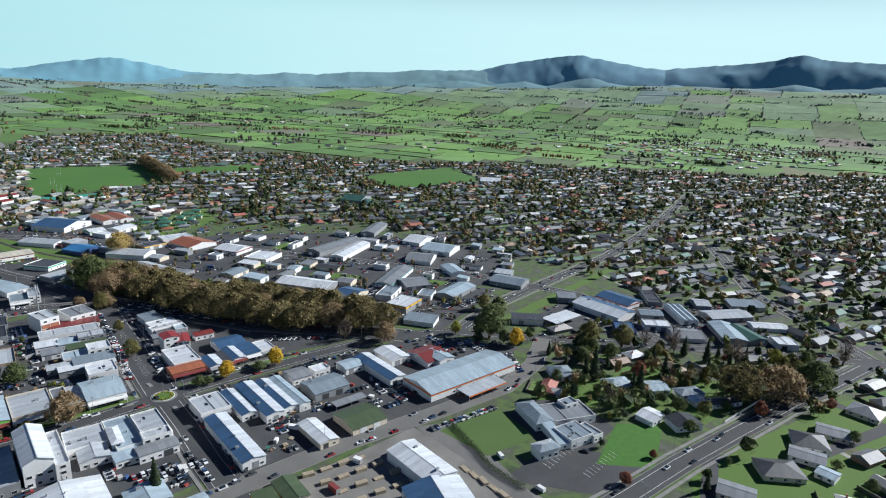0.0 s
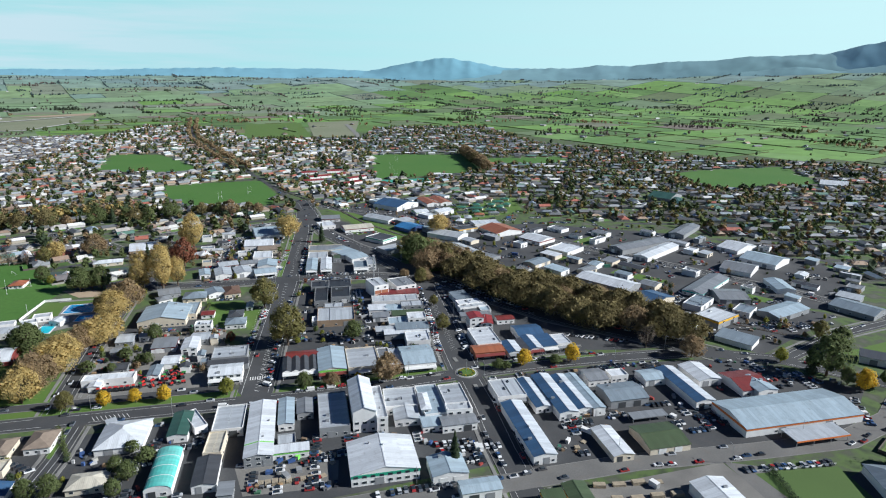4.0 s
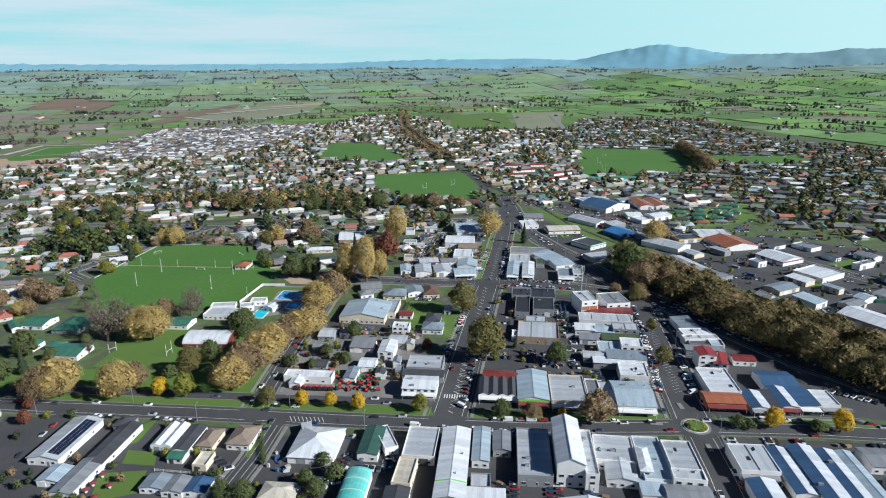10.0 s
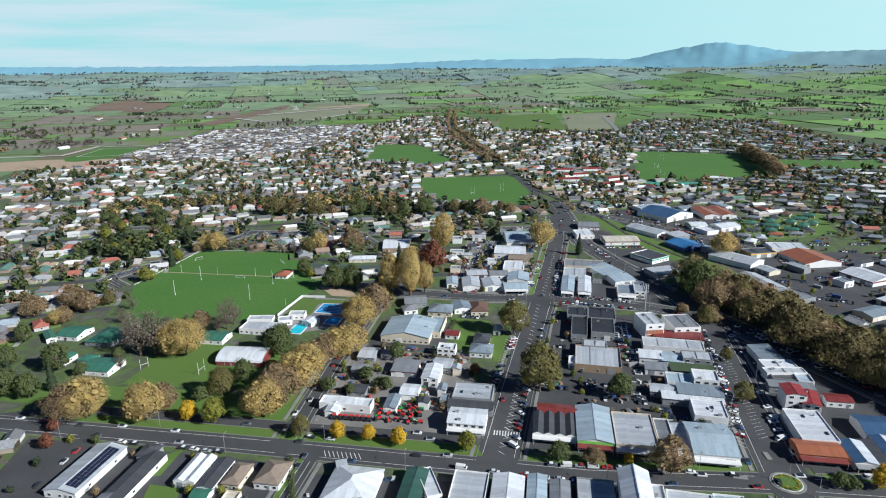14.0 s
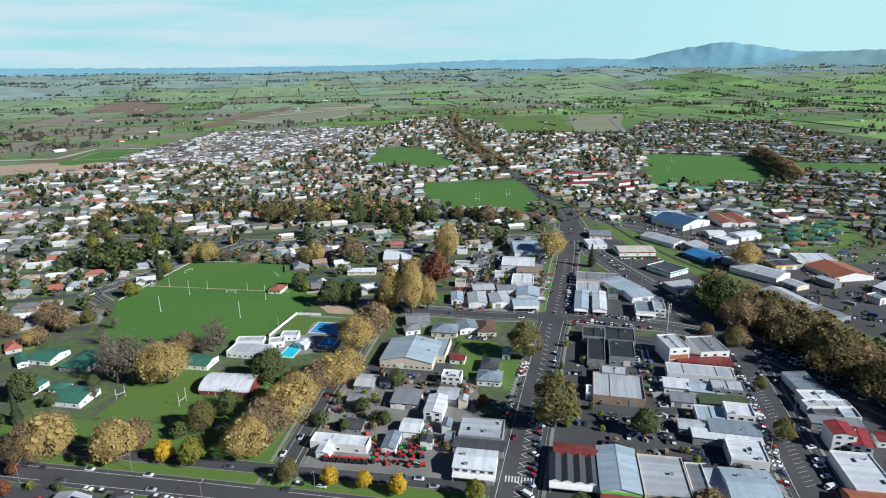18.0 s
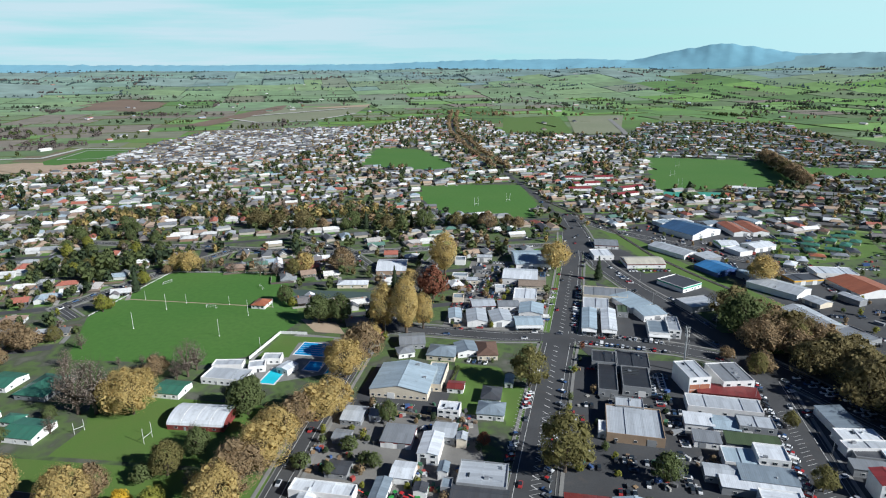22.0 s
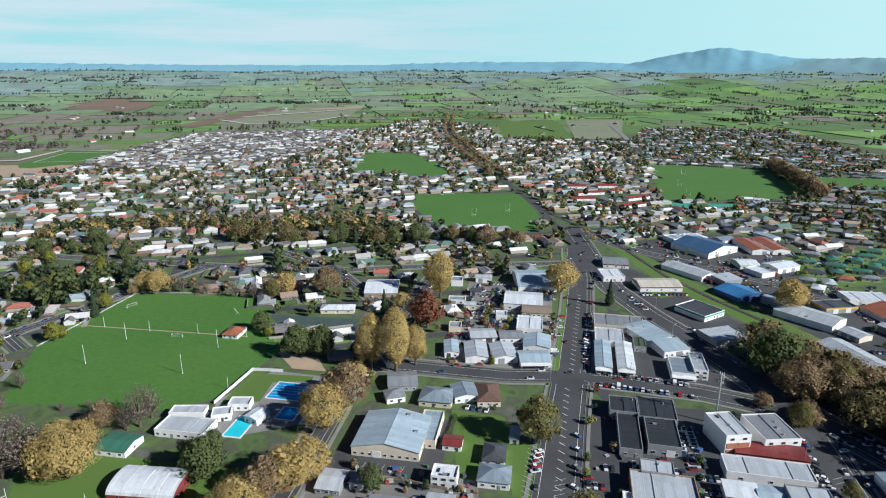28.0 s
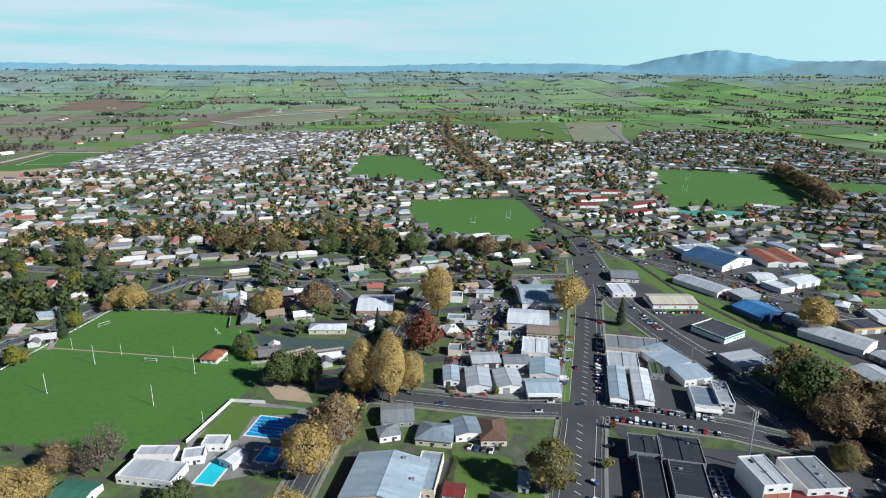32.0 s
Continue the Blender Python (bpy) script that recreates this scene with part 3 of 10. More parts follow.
    if solar:
        for i in range(14):
            for j in range(3):
                g = Geo()
                y0 = -d / 2 + 2.5 + i * (d - 5) / 14
                x0 = 0.9 + j * 1.75
                z0, z1 = h + S * 0.1 * (1 - x0 / (S / 2)) + 0.3, h + S * 0.1 * (1 - (x0 + 1.6) / (S / 2)) + 0.3
                g.slab([(x0, y0, z0), (x0 + 1.6, y0, z1), (x0 + 1.6, y0 + (d - 5) / 14 - 0.12, z1), (x0, y0 + (d - 5) / 14 - 0.12, z0)], 0.06)
                part("solar_panel", g, SOLAR, top)
    return top

# ---- ground, roads and areas ----
CX, CY = -80.0, -400.0

def smooth(a, b, v):
    t = min(1.0, max(0.0, (v - a) / (b - a)))
    return t * t * (3 - 2 * t)

def land(x, y):
    """Height of the land: flat under the town, rising and rolling far out."""
    r = math.hypot(x - CX, y - CY)
    if r < 2700:
        return 0.0
    az = math.degrees(math.atan2(x - CX, y - CY))
    k = smooth(3000, 4900, r)
    roll = noise.noise((x / 420, y / 420, 0.3)) * 16 + noise.noise((x / 150, y / 150, 4.0)) * 5
    return k * (136 + 150 * smooth(25, 80, az) * (1 - smooth(110, 150, az))) + roll * smooth(2800, 4300, r)

def strip(pts, w, z, off=0.0):
    """A band along a line, with mitred joints."""
    g = Geo()
    P = [Vector(p) for p in pts]
    out = []
    for i, p in enumerate(P):
        a = (P[i] - P[i - 1]).normalized() if i else (P[1] - P[0]).normalized()
        b = (P[i + 1] - P[i]).normalized() if i < len(P) - 1 else a
        t = (a + b).normalized()
        n = Vector((-t.y, t.x)) / max(0.5, t.dot(a))
        out.append((p + n * (off - w / 2), p + n * (off + w / 2)))
    s = 0.0
    for i in range(len(P) - 1):
        (a0, a1), (b0, b1) = out[i], out[i + 1]
        e = s + (P[i + 1] - P[i]).length
        n = max(1, int((e - s) / 60))
        for k in range(n):
            p0, p1, q0, q1 = a0.lerp(b0, k / n), a1.lerp(b1, k / n), a0.lerp(b0, (k + 1) / n), a1.lerp(b1, (k + 1) / n)
            g.face([(p.x, p.y, z + land(p.x, p.y)) for p in (p0, q0, q1, p1)], [(p.x, p.y) for p in (p0, q0, q1, p1)])
        s = e
    return g

def raised(g, z):
    """Gives a flat sheet a skirt down to the ground."""
    for f in list(g.f):
        P = [g.v[i] for i in f]
        for i in range(len(P)):
            a, b = P[i], P[(i + 1) % len(P)]
            g.face([a, (a[0], a[1], a[2] - z), (b[0], b[1], b[2] - z), b])
    return g

def dashes(pts, z, on=3.0, gap=7.0, w=0.18, off=0.0):
    g = Geo()
    P = [Vector(p) for p in pts]
    for a, b in zip(P, P[1:]):
        d = (b - a)
        L = d.length
        d.normalize()
        n = Vector((-d.y, d.x))
        s = 1.0
        while s + on < L:
            p, q = a + d * s + n * off, a + d * (s + on) + n * off
            g.face([(v.x, v.y, z + land(v.x, v.y)) for v in (p - n * w, q - n * w, q + n * w, p + n * w)])
            s += on + gap
    return g

ROADS = []

def pieces(pts, step=3.0):
    """The line cut into short pieces: start, end."""
    for (ax, ay), (bx, by) in zip(pts, pts[1:]):
        n = max(1, round(math.hypot(bx - ax, by - ay) / step))
        for k in range(n):
            yield (ax + (bx - ax) * k / n, ay + (by - ay) * k / n), (ax + (bx - ax) * (k + 1) / n, ay + (by - ay) * (k + 1) / n)

def runs(pts, me, side, pad):
    """Stretches of a kerb that no other road crosses."""
    out, cur = [], []
    for a, b in pieces(pts):
        d = Vector((b[0] - a[0], b[1] - a[1])).normalized()
        mx, my = (a[0] + b[0]) / 2 - d.y * side, (a[1] + b[1]) / 2 + d.x * side
        if any(k != me and near_line(p, mx, my) < w / 2 + pad for k, (p, w) in enumerate(ROADS)):
            if len(cur) > 2:
                out.append(cur)
            cur = []
        else:
            cur = (cur or [a]) + [b]
    if len(cur) > 2:
        out.append(cur)
    return out

def near_line(pts, x, y):
    best = 1e9
    for (ax, ay), (bx, by) in zip(pts, pts[1:]):
        dx, dy = bx - ax, by - ay
        t = min(1, max(0, ((x - ax) * dx + (y - ay) * dy) / (dx * dx + dy * dy)))
        best = min(best, math.hypot(x - ax - t * dx, y - ay - t * dy))
    return best

ROAD_JOBS = []

def road(name, pts, w, label, kerbs=True, lines=True, paths=True, mat=None):
    ROADS.append((pts, w))
    ROAD_JOBS.append((name, label, kerbs, lines, paths, mat or ASPHALT))

def joined(geos):
    g = Geo()
    for s in geos:
        k = len(g.v)
        g.v += s.v
        g.f += [tuple(i + k for i in f) for f in s.f]
        g.uv += s.uv
        g.mi += s.mi
    return g

def lay_roads():
    for i, ((pts, w), (name, label, kerbs, lines, paths, mat)) in enumerate(zip(ROADS, ROAD_JOBS)):
        z = 0.085 + 0.004 * i
        ob = solo(name, strip(pts, w, z), mat, label, "road", kind="structure")
        if kerbs:
            for s in (-1, 1):
                k = [raised(strip(r, 0.3, 0.24, s * (w / 2 + 0.15)), 0.24) for r in runs(pts, i, s * (w / 2 + 0.2), 0.2)]
                f = [raised(strip(r, 1.7, 0.21, s * (w / 2 + 2.4)), 0.21) for r in runs(pts, i, s * (w / 2 + 2.4), 0.8)]
                if k:
                    part("kerb", joined(k), CONCRETE, ob)
                if f and paths:
                    part("footpath", joined(f), CONCRETE, ob)
        if lines:
            k = [dashes(r, z + 0.09) for r in runs(pts, i, 0.0, 1.0)]
            k += [strip(r, 0.2, z + 0.09, s * (w / 2 - 2.4)) for s in (-1, 1) for r in runs(pts, i, s * (w / 2 - 2.4), 1.0)]
            if k:
                part("road_marking", joined(k), PAINT, ob)

def road_near(x, y, pad):
    for pts, w in ROADS:
        for (ax, ay), (bx, by) in zip(pts, pts[1:]):
            dx, dy = bx - ax, by - ay
            t = min(1, max(0, ((x - ax) * dx + (y - ay) * dy) / (dx * dx + dy * dy)))
            if (x - ax - t * dx) ** 2 + (y - ay - t * dy) ** 2 < (w / 2 + pad) ** 2:
                return True
    return False

def area(name, pts, mat, label, z=0.05, category="ground", block=True):
    g = Geo()
    g.face([(x, y, z + land(x, y)) for x, y in pts], list(pts))
    if block:
        BLOCKED.append(list(pts))
    return solo(name, g, mat, label, category, kind="structure")

# ---- the land ----
def land_material():
    """Paddocks in many greens, with lawns, gardens and bare ground inside the town."""
    m = bpy.data.materials.new("land")
    m.use_nodes = True
    n, l = m.node_tree.nodes, m.node_tree.links
    p = n["Principled BSDF"]
    p.inputs["Roughness"].default_value = 0.95
    co = n.new("ShaderNodeTexCoord")
    def mapped(rot, sc):
        q = n.new("ShaderNodeMapping")
        q.inputs["Rotation"].default_value = (0, 0, radians(rot))
        q.inputs["Scale"].default_value = sc
        l.new(co.outputs["Object"], q.inputs["Vector"])
        return q.outputs[0]
    def ramp(v, *stops):
        r = n.new("ShaderNodeValToRGB")
        while len(r.color_ramp.elements) < len(stops):
            r.color_ramp.elements.new(0.5)
        for i, (pos, c) in enumerate(stops):
            r.color_ramp.elements[i].position = pos
            r.color_ramp.elements[i].color = (*c, 1)
        l.new(v, r.inputs[0])
        return r.outputs[0]
    def mix(f, a, b):
        x = n.new("ShaderNodeMix")
        x.data_type = "RGBA"
        for s, v in ((x.inputs[0], f), (x.inputs[6], a), (x.inputs[7], b)):
            if isinstance(v, float):
                s.default_value = v
            else:
                l.new(v, s)
        return x.outputs[2]
    def noise_at(sc, d=5.0):
        t = n.new("ShaderNodeTexNoise")
        t.inputs["Scale"].default_value, t.inputs["Detail"].default_value = sc, d
        l.new(co.outputs["Object"], t.inputs["Vector"])
        return t.outputs["Fac"]
    v = n.new("ShaderNodeTexVoronoi")
    v.distance, v.feature = "CHEBYCHEV", "F1"
    v.inputs["Scale"].default_value = 1.0
    l.new(mapped(12, (1 / 230, 1 / 120, 1)), v.inputs["Vector"])
    cell = n.new("ShaderNodeSeparateColor")
    l.new(v.outputs["Color"], cell.inputs[0])
    green = ramp(cell.outputs[0], (0.0, (0.05, 0.1, 0.03)), (0.14, (0.12, 0.25, 0.032)), (0.28, (0.07, 0.125, 0.036)), (0.42, (0.15, 0.28, 0.04)), (0.56, (0.08, 0.15, 0.036)), (0.7, (0.13, 0.23, 0.04)), (0.82, (0.16, 0.17, 0.075)), (0.9, (0.15, 0.11, 0.078)), (0.96, (0.09, 0.17, 0.035)))
    green = mix(ramp(noise_at(0.012), (0.42, (0, 0, 0)), (0.7, (0.35, 0.35, 0.35))), green, ramp(noise_at(0.05), (0.3, (0.049, 0.082, 0.025)), (0.7, (0.082, 0.115, 0.037))))
    # the far hill country greys and pales with distance: haze painted into the colour
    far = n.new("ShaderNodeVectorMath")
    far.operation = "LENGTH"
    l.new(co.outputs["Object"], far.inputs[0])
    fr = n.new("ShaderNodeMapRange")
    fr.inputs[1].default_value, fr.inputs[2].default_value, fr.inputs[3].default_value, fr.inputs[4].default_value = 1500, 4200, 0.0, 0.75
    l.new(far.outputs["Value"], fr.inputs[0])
    # more of that painted haze to the west, over drier country
    side = n.new("ShaderNodeSeparateXYZ")
    l.new(co.outputs["Object"], side.inputs[0])
    west = n.new("ShaderNodeMapRange")
    west.inputs[1].default_value, west.inputs[2].default_value, west.inputs[3].default_value, west.inputs[4].default_value = 1400, -900, 0.3, 1.0
    l.new(side.outputs["X"], west.inputs[0])
    dry = n.new("ShaderNodeMath")
    dry.operation = "MULTIPLY"
    l.new(fr.outputs[0], dry.inputs[0])
    l.new(west.outputs[0], dry.inputs[1])
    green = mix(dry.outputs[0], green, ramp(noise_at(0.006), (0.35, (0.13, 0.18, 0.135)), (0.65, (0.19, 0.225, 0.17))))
    town = ramp(noise_at(0.07, 8), (0.32, (0.04, 0.058, 0.026)), (0.45, (0.082, 0.13, 0.034)), (0.56, (0.066, 0.078, 0.046)), (0.7, (0.115, 0.115, 0.092)))
    # the town's reach: an oval
    q = n.new("ShaderNodeVectorMath")
    q.operation = "LENGTH"
    mp2 = n.new("ShaderNodeMapping")
    mp2.inputs["Location"].default_value = (-0.25, -0.12, 0)
    mp2.inputs["Scale"].default_value = (1 / 1300, 1 / 1150, 0)
    l.new(co.outputs["Object"], mp2.inputs["Vector"])
    l.new(mp2.outputs[0], q.inputs[0])
    fac = n.new("ShaderNodeMapRange")
    fac.inputs[1].default_value, fac.inputs[2].default_value, fac.inputs[3].default_value, fac.inputs[4].default_value = 0.95, 1.05, 1.0, 0.0
    l.new(q.outputs["Value"], fac.inputs[0])
    c = mix(fac.outputs[0], green, town)
    l.new(c, p.inputs["Base Color"])
    return m

def sheet():
    R = [0] + [60 * i for i in range(1, 41)] + [2400 + 70 * i for i in range(1, 37)]
    N = 220
    vs = [(CX, CY, 0.0)]
    for r in R[1:]:
        for k in range(N):
            a = math.tau * k / N
            x, y = CX + r * math.sin(a), CY + r * math.cos(a)
            vs.append((x, y, land(x, y)))
    fs = [(0, 1 + (k + 1) % N, 1 + k) for k in range(N)]
    for i in range(len(R) - 2):
        o = 1 + i * N
        for k in range(N):
            j = (k + 1) % N
            fs.append((o + k, o + j, o + N + j, o + N + k))
    me = bpy.data.meshes.new("ground")
    me.from_pydata(vs, [], fs)
    me.polygons.foreach_set("use_smooth", [True] * len(fs))
    me.materials.append(land_material())
    tagged(new("ground", me), "wide green plain with paddocks round the town", "ground", kind="structure")

sheet()

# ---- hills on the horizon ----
# distance haze painted into the hill colours, bluer than bush or grass
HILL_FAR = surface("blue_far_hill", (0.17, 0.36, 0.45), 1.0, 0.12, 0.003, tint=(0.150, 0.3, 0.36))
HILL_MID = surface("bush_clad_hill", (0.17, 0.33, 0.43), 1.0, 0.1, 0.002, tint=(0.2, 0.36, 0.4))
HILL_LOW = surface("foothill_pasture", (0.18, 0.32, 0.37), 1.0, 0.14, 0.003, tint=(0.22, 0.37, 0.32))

def hill(line, r, mat, label, seed, depth=330):
    """A ridge on the horizon: line: bearing and rise over the eye, in degrees."""
    g, rows = Geo(), 12
    az = [p[0] for p in line]
    n = int((az[-1] - az[0]) * 5)
    def crest(a):
        e = float(np.interp(a, az, [p[1] for p in line]))
        e += noise.noise((a * 0.5, 0.0, seed)) * 0.06
        return 168 + (r + depth) * math.tan(radians(e))
    P = []
    for i in range(n + 1):
        a = az[0] + (az[-1] - az[0]) * i / n
        top = crest(a)
        jag = (noise.noise((a * 1.3, 2.0, seed)) * 0.09 + noise.noise((a * 3.1, 5.0, seed)) * 0.04) * radians(r)
        col = []
        for k in range(rows):
            q = r + depth * k / (rows - 1)
            x, y = CX + q * math.sin(radians(a)), CY + q * math.cos(radians(a))
            base = land(x, y) - 12
            f = (k / (rows - 1)) ** 0.9
            rise = max(0, top - base)
            folds = noise.noise((x / 130, y / 130, seed)) * 0.055 + noise.noise((x / 55, y / 55, seed + 3)) * 0.022
            col.append((x, y, base + rise * max(0.0, min(1.0, f + folds * math.sin(math.pi * f))) + jag * f ** 5))
        P.append(col)
    for i in range(n):
        for k in range(rows - 1):
            g.face([P[i][k], P[i + 1][k], P[i + 1][k + 1], P[i][k + 1]])
    ob = solo("hill", g, mat, label, "hill", kind="structure")
    bm = bmesh.new()
    bm.from_mesh(ob.data)
    bmesh.ops.remove_doubles(bm, verts=bm.verts, dist=0.01)
    for f in bm.faces:
        f.smooth = True
    bm.to_mesh(ob.data)
    bm.free()

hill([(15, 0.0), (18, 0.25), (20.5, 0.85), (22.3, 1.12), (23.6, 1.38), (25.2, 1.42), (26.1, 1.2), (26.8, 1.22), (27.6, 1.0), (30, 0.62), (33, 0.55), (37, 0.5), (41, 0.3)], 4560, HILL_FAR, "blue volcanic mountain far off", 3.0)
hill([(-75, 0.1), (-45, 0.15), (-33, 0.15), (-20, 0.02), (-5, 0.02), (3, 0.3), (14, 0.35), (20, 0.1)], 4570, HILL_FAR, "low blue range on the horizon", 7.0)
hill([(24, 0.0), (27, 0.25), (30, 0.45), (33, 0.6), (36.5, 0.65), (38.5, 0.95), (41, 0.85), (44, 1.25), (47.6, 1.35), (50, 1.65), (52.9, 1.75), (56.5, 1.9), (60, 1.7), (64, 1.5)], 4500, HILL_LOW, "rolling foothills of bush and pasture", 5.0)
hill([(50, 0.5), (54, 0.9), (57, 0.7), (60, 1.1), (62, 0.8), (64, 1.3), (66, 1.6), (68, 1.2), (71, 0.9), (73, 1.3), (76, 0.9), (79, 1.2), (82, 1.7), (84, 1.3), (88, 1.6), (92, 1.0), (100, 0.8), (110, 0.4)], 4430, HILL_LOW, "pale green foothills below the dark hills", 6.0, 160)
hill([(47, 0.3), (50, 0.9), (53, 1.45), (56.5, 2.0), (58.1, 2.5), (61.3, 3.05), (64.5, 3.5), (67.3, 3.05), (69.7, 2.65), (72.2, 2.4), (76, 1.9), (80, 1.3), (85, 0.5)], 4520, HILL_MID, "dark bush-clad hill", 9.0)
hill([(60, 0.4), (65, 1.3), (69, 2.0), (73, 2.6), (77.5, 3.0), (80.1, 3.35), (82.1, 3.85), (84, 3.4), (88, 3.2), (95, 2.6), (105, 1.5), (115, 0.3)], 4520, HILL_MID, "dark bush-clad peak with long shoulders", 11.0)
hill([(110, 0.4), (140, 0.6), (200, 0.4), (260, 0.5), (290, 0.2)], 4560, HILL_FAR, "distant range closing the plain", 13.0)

# ---- main streets ----
A_ST = [(-57, -206), (-37, -132), (-14, -50), (1, 0), (24, 83), (45, 164), (62, 250)]
B_ST = [(-112, 18), (-37, 1), (0, -1), (32, -10), (67, -21), (95, -36)]
C_ST = [(-520, -120), (-380, -142), (-270, -160), (-180, -176), (-97, -192), (-16, -207), (65, -215), (118, -223), (160, -232), (216, -246), (255, -275), (290, -328), (333, -391), (378, -456), (415, -520), (470, -640), (560, -860)]
D_ST = [(-151, -180), (-140, -100), (-124, -10), (-110, 30), (-90, 120), (-62, 205)]
E_ST = [(65, -215), (72, -185), (85, -128), (101, -61), (112, 0)]
F_ST = [(65, -215), (58, -250), (48, -290), (42, -320), (20, -420), (0, -560)]
G_ST = [(-60, -296), (0, -305), (41, -313), (97, -322), (157, -338), (205, -349), (248, -345), (290, -328)]
H_ST = [(60, -420), (154, -446), (198, -456), (246, -469), (307, -486), (355, -502), (415, -520)]
J_ST = [(76, 330), (72, 250), (66, 190), (66, 140), (77, 85), (90, 40), (98, 0), (110, -40), (135, -100), (160, -160), (200, -215), (225, -255)]
road("main_street", A_ST, 19, "wide asphalt main street with angle parking")
road("cross_street", B_ST, 14, "asphalt cross street with parking bays")
road("highway", C_ST, 13, "grey asphalt highway with grass verge", paths=False)
road("tree_street", D_ST, 11, "asphalt street along a row of autumn trees")
road("plane_street", E_ST, 20, "asphalt shopping street with parked cars")
road("side_street", F_ST, 15, "asphalt side street in shade")
road("back_street", G_ST, 12, "pale worn asphalt back street", lines=False, paths=False, mat=WORN)
road("south_road", H_ST, 12, "asphalt road with white centre line")
road("railway_road", J_ST, 17, "wide asphalt road beside the railway")
road("service_lane", [(-262, -144), (-200, -155), (-140, -166), (-97, -173), (-62, -179.5)], 7, "service lane with parked cars along the highway verge", lines=False, paths=False)
road("service_lane", [(80, -206), (118, -208), (150, -214)], 6, "narrow service lane in front of shops", lines=False)
road("school_street", [(-330, 40), (-352, 60), (-302, 150), (-270, 200)], 8, "residential street beside the sports field")
road("north_street", [(-430, 235), (-270, 205), (-165, 188), (-62, 200), (62, 205)], 8, "residential street with grass berms")
road("field_street", [(-225, 250), (-160, 195), (-120, 118)], 7, "short residential street")
road("long_road", [(62, 250), (62, 340), (58, 440), (36, 640), (5, 900), (-20, 1200), (-15, 1500), (10, 1900), (40, 2500), (60, 3200), (70, 4200)], 8, "straight country road to the horizon", kerbs=False, lines=False)
road("station_road", [(70, 330), (110, 250), (165, 190), (230, 110), (280, 20), (330, -80), (380, -200), (400, -300), (345, -395)], 9, "asphalt road through the industrial blocks")
road("east_road", [(255, -275), (330, -262), (420, -262), (560, -262), (760, -240), (1100, -180)], 10, "asphalt road with a wide grass median")
road("east_street", [(415, -520), (470, -470), (520, -420), (700, -330)], 9, "residential street with grass berm")

road("mill_street", [(-138, -189), (-144, -218), (-151, -241), (-158, -275)], 8, "short asphalt street past the motels")
road("west_street", [(-247, -165), (-249, -188), (-251, -204), (-255, -250)], 7, "narrow asphalt residential street", kerbs=False, lines=False)
lay_roads()

# ---- railway ----
RAIL = [(60, 420), (108, 258), (119, 169), (136, 112), (152, 71), (163, 34), (185, -40), (215, -110), (250, -180), (300, -260)]
area("railway_verge", [(95, 262), (106, 169), (124, 107), (140, 64), (152, 28), (172, -45), (186, -40), (175, 38), (163, 76), (148, 118), (131, 171), (120, 262)], GRASS, "strip of grass along the railway", z=0.03)
rl = solo("railway", raised(strip(RAIL, 3.4, 0.35), 0.35), RAILBED, "single railway track on brown ballast", "railway", kind="structure")
for s in (-0.55, 0.55):
    part("rail", raised(strip(RAIL, 0.09, 0.55, s), 0.16), STEEL, rl)

# ---- greens, fields and yards ----
area("sports_field", [(-322, 42), (-306, 128), (-296, 137), (-207, 130), (-192, 96), (-168, 40), (-190, -20), (-212, -32), (-300, -22)], PITCH, "bright green mown rugby field", z=0.04)
area("rugby_ground", [(-104, 452), (-92, 520), (48, 509), (52, 388), (36, 316), (-70, 335)], PITCH, "bright green rugby ground", z=0.04)
area("school_field", [(314, 766), (502, 708), (440, 478), (225, 458)], PITCH, "large green school playing field", z=0.04)
area("reserve", [(-208, 702), (-190, 940), (-100, 900), (-40, 705), (-60, 628)], PITCH, "green reserve between houses", z=0.04)
area("far_field", [(470, 640), (700, 610), (660, 520), (480, 560)], PITCH, "green field beyond a row of trees", z=0.04)
area("college_field", [(745, 335), (690, 180), (915, 165), (1030, 330), (822, 348)], PITCH, "green college playing field", z=0.04)
area("park_lawn", [(-335, -110), (-150, -135), (-152, -160), (-262, -142), (-340, -128)], GRASS, "park lawn under autumn trees", z=0.03)
area("school_lawn", [(-265, -60), (-160, -80), (-152, -132), (-255, -118), (-250, -95)], GRASS, "school lawn with small goal posts", z=0.035)
area("highway_verge", [(-262, -148), (-200, -159), (-140, -170), (-97, -177), (-62, -183.5), (-60, -191.5), (-97, -184.9), (-140, -177), (-200, -166), (-262, -154.6)], GRASS, "grass verge with young trees", z=0.11)
area("highway_verge", [(-42, -190), (20, -200), (50, -203.5), (50, -207), (20, -204.6), (-42, -195.5)], GRASS, "grass verge with shrubs", z=0.11)
area("highway_verge", [(82, -209), (118, -212), (150, -219), (150, -226), (118, -217.5), (82, -213)], GRASS, "grass verge with yellow trees", z=0.11)
area("oak_park", [(118, 30), (150, 25), (170, -28), (112, -30)], GRASS, "dark park lawn under bronze oaks", z=0.03)
area("oak_car_park", [(112, -30), (170, -28), (205, -120), (228, -200), (222, -240), (200, -206), (158, -152), (132, -92)], ASPHALT, "shaded asphalt car park under bronze oaks", z=0.03)
area("street_corner", [(140, -150), (156, -152), (176, -186), (206, -224), (212, -236), (165, -222), (151, -216), (146, -196)], ASPHALT, "asphalt parking along the oak street", z=0.06, block=False)
area("station_green", [(82, 150), (97, 118), (110, 122), (103, 160)], GRASS, "small green beside the road", z=0.1)
area("bowling_green", [(142, -350), (182, -361), (171, -391), (140, -382)], BOWLS, "smooth bowling green with ditch", z=0.06)
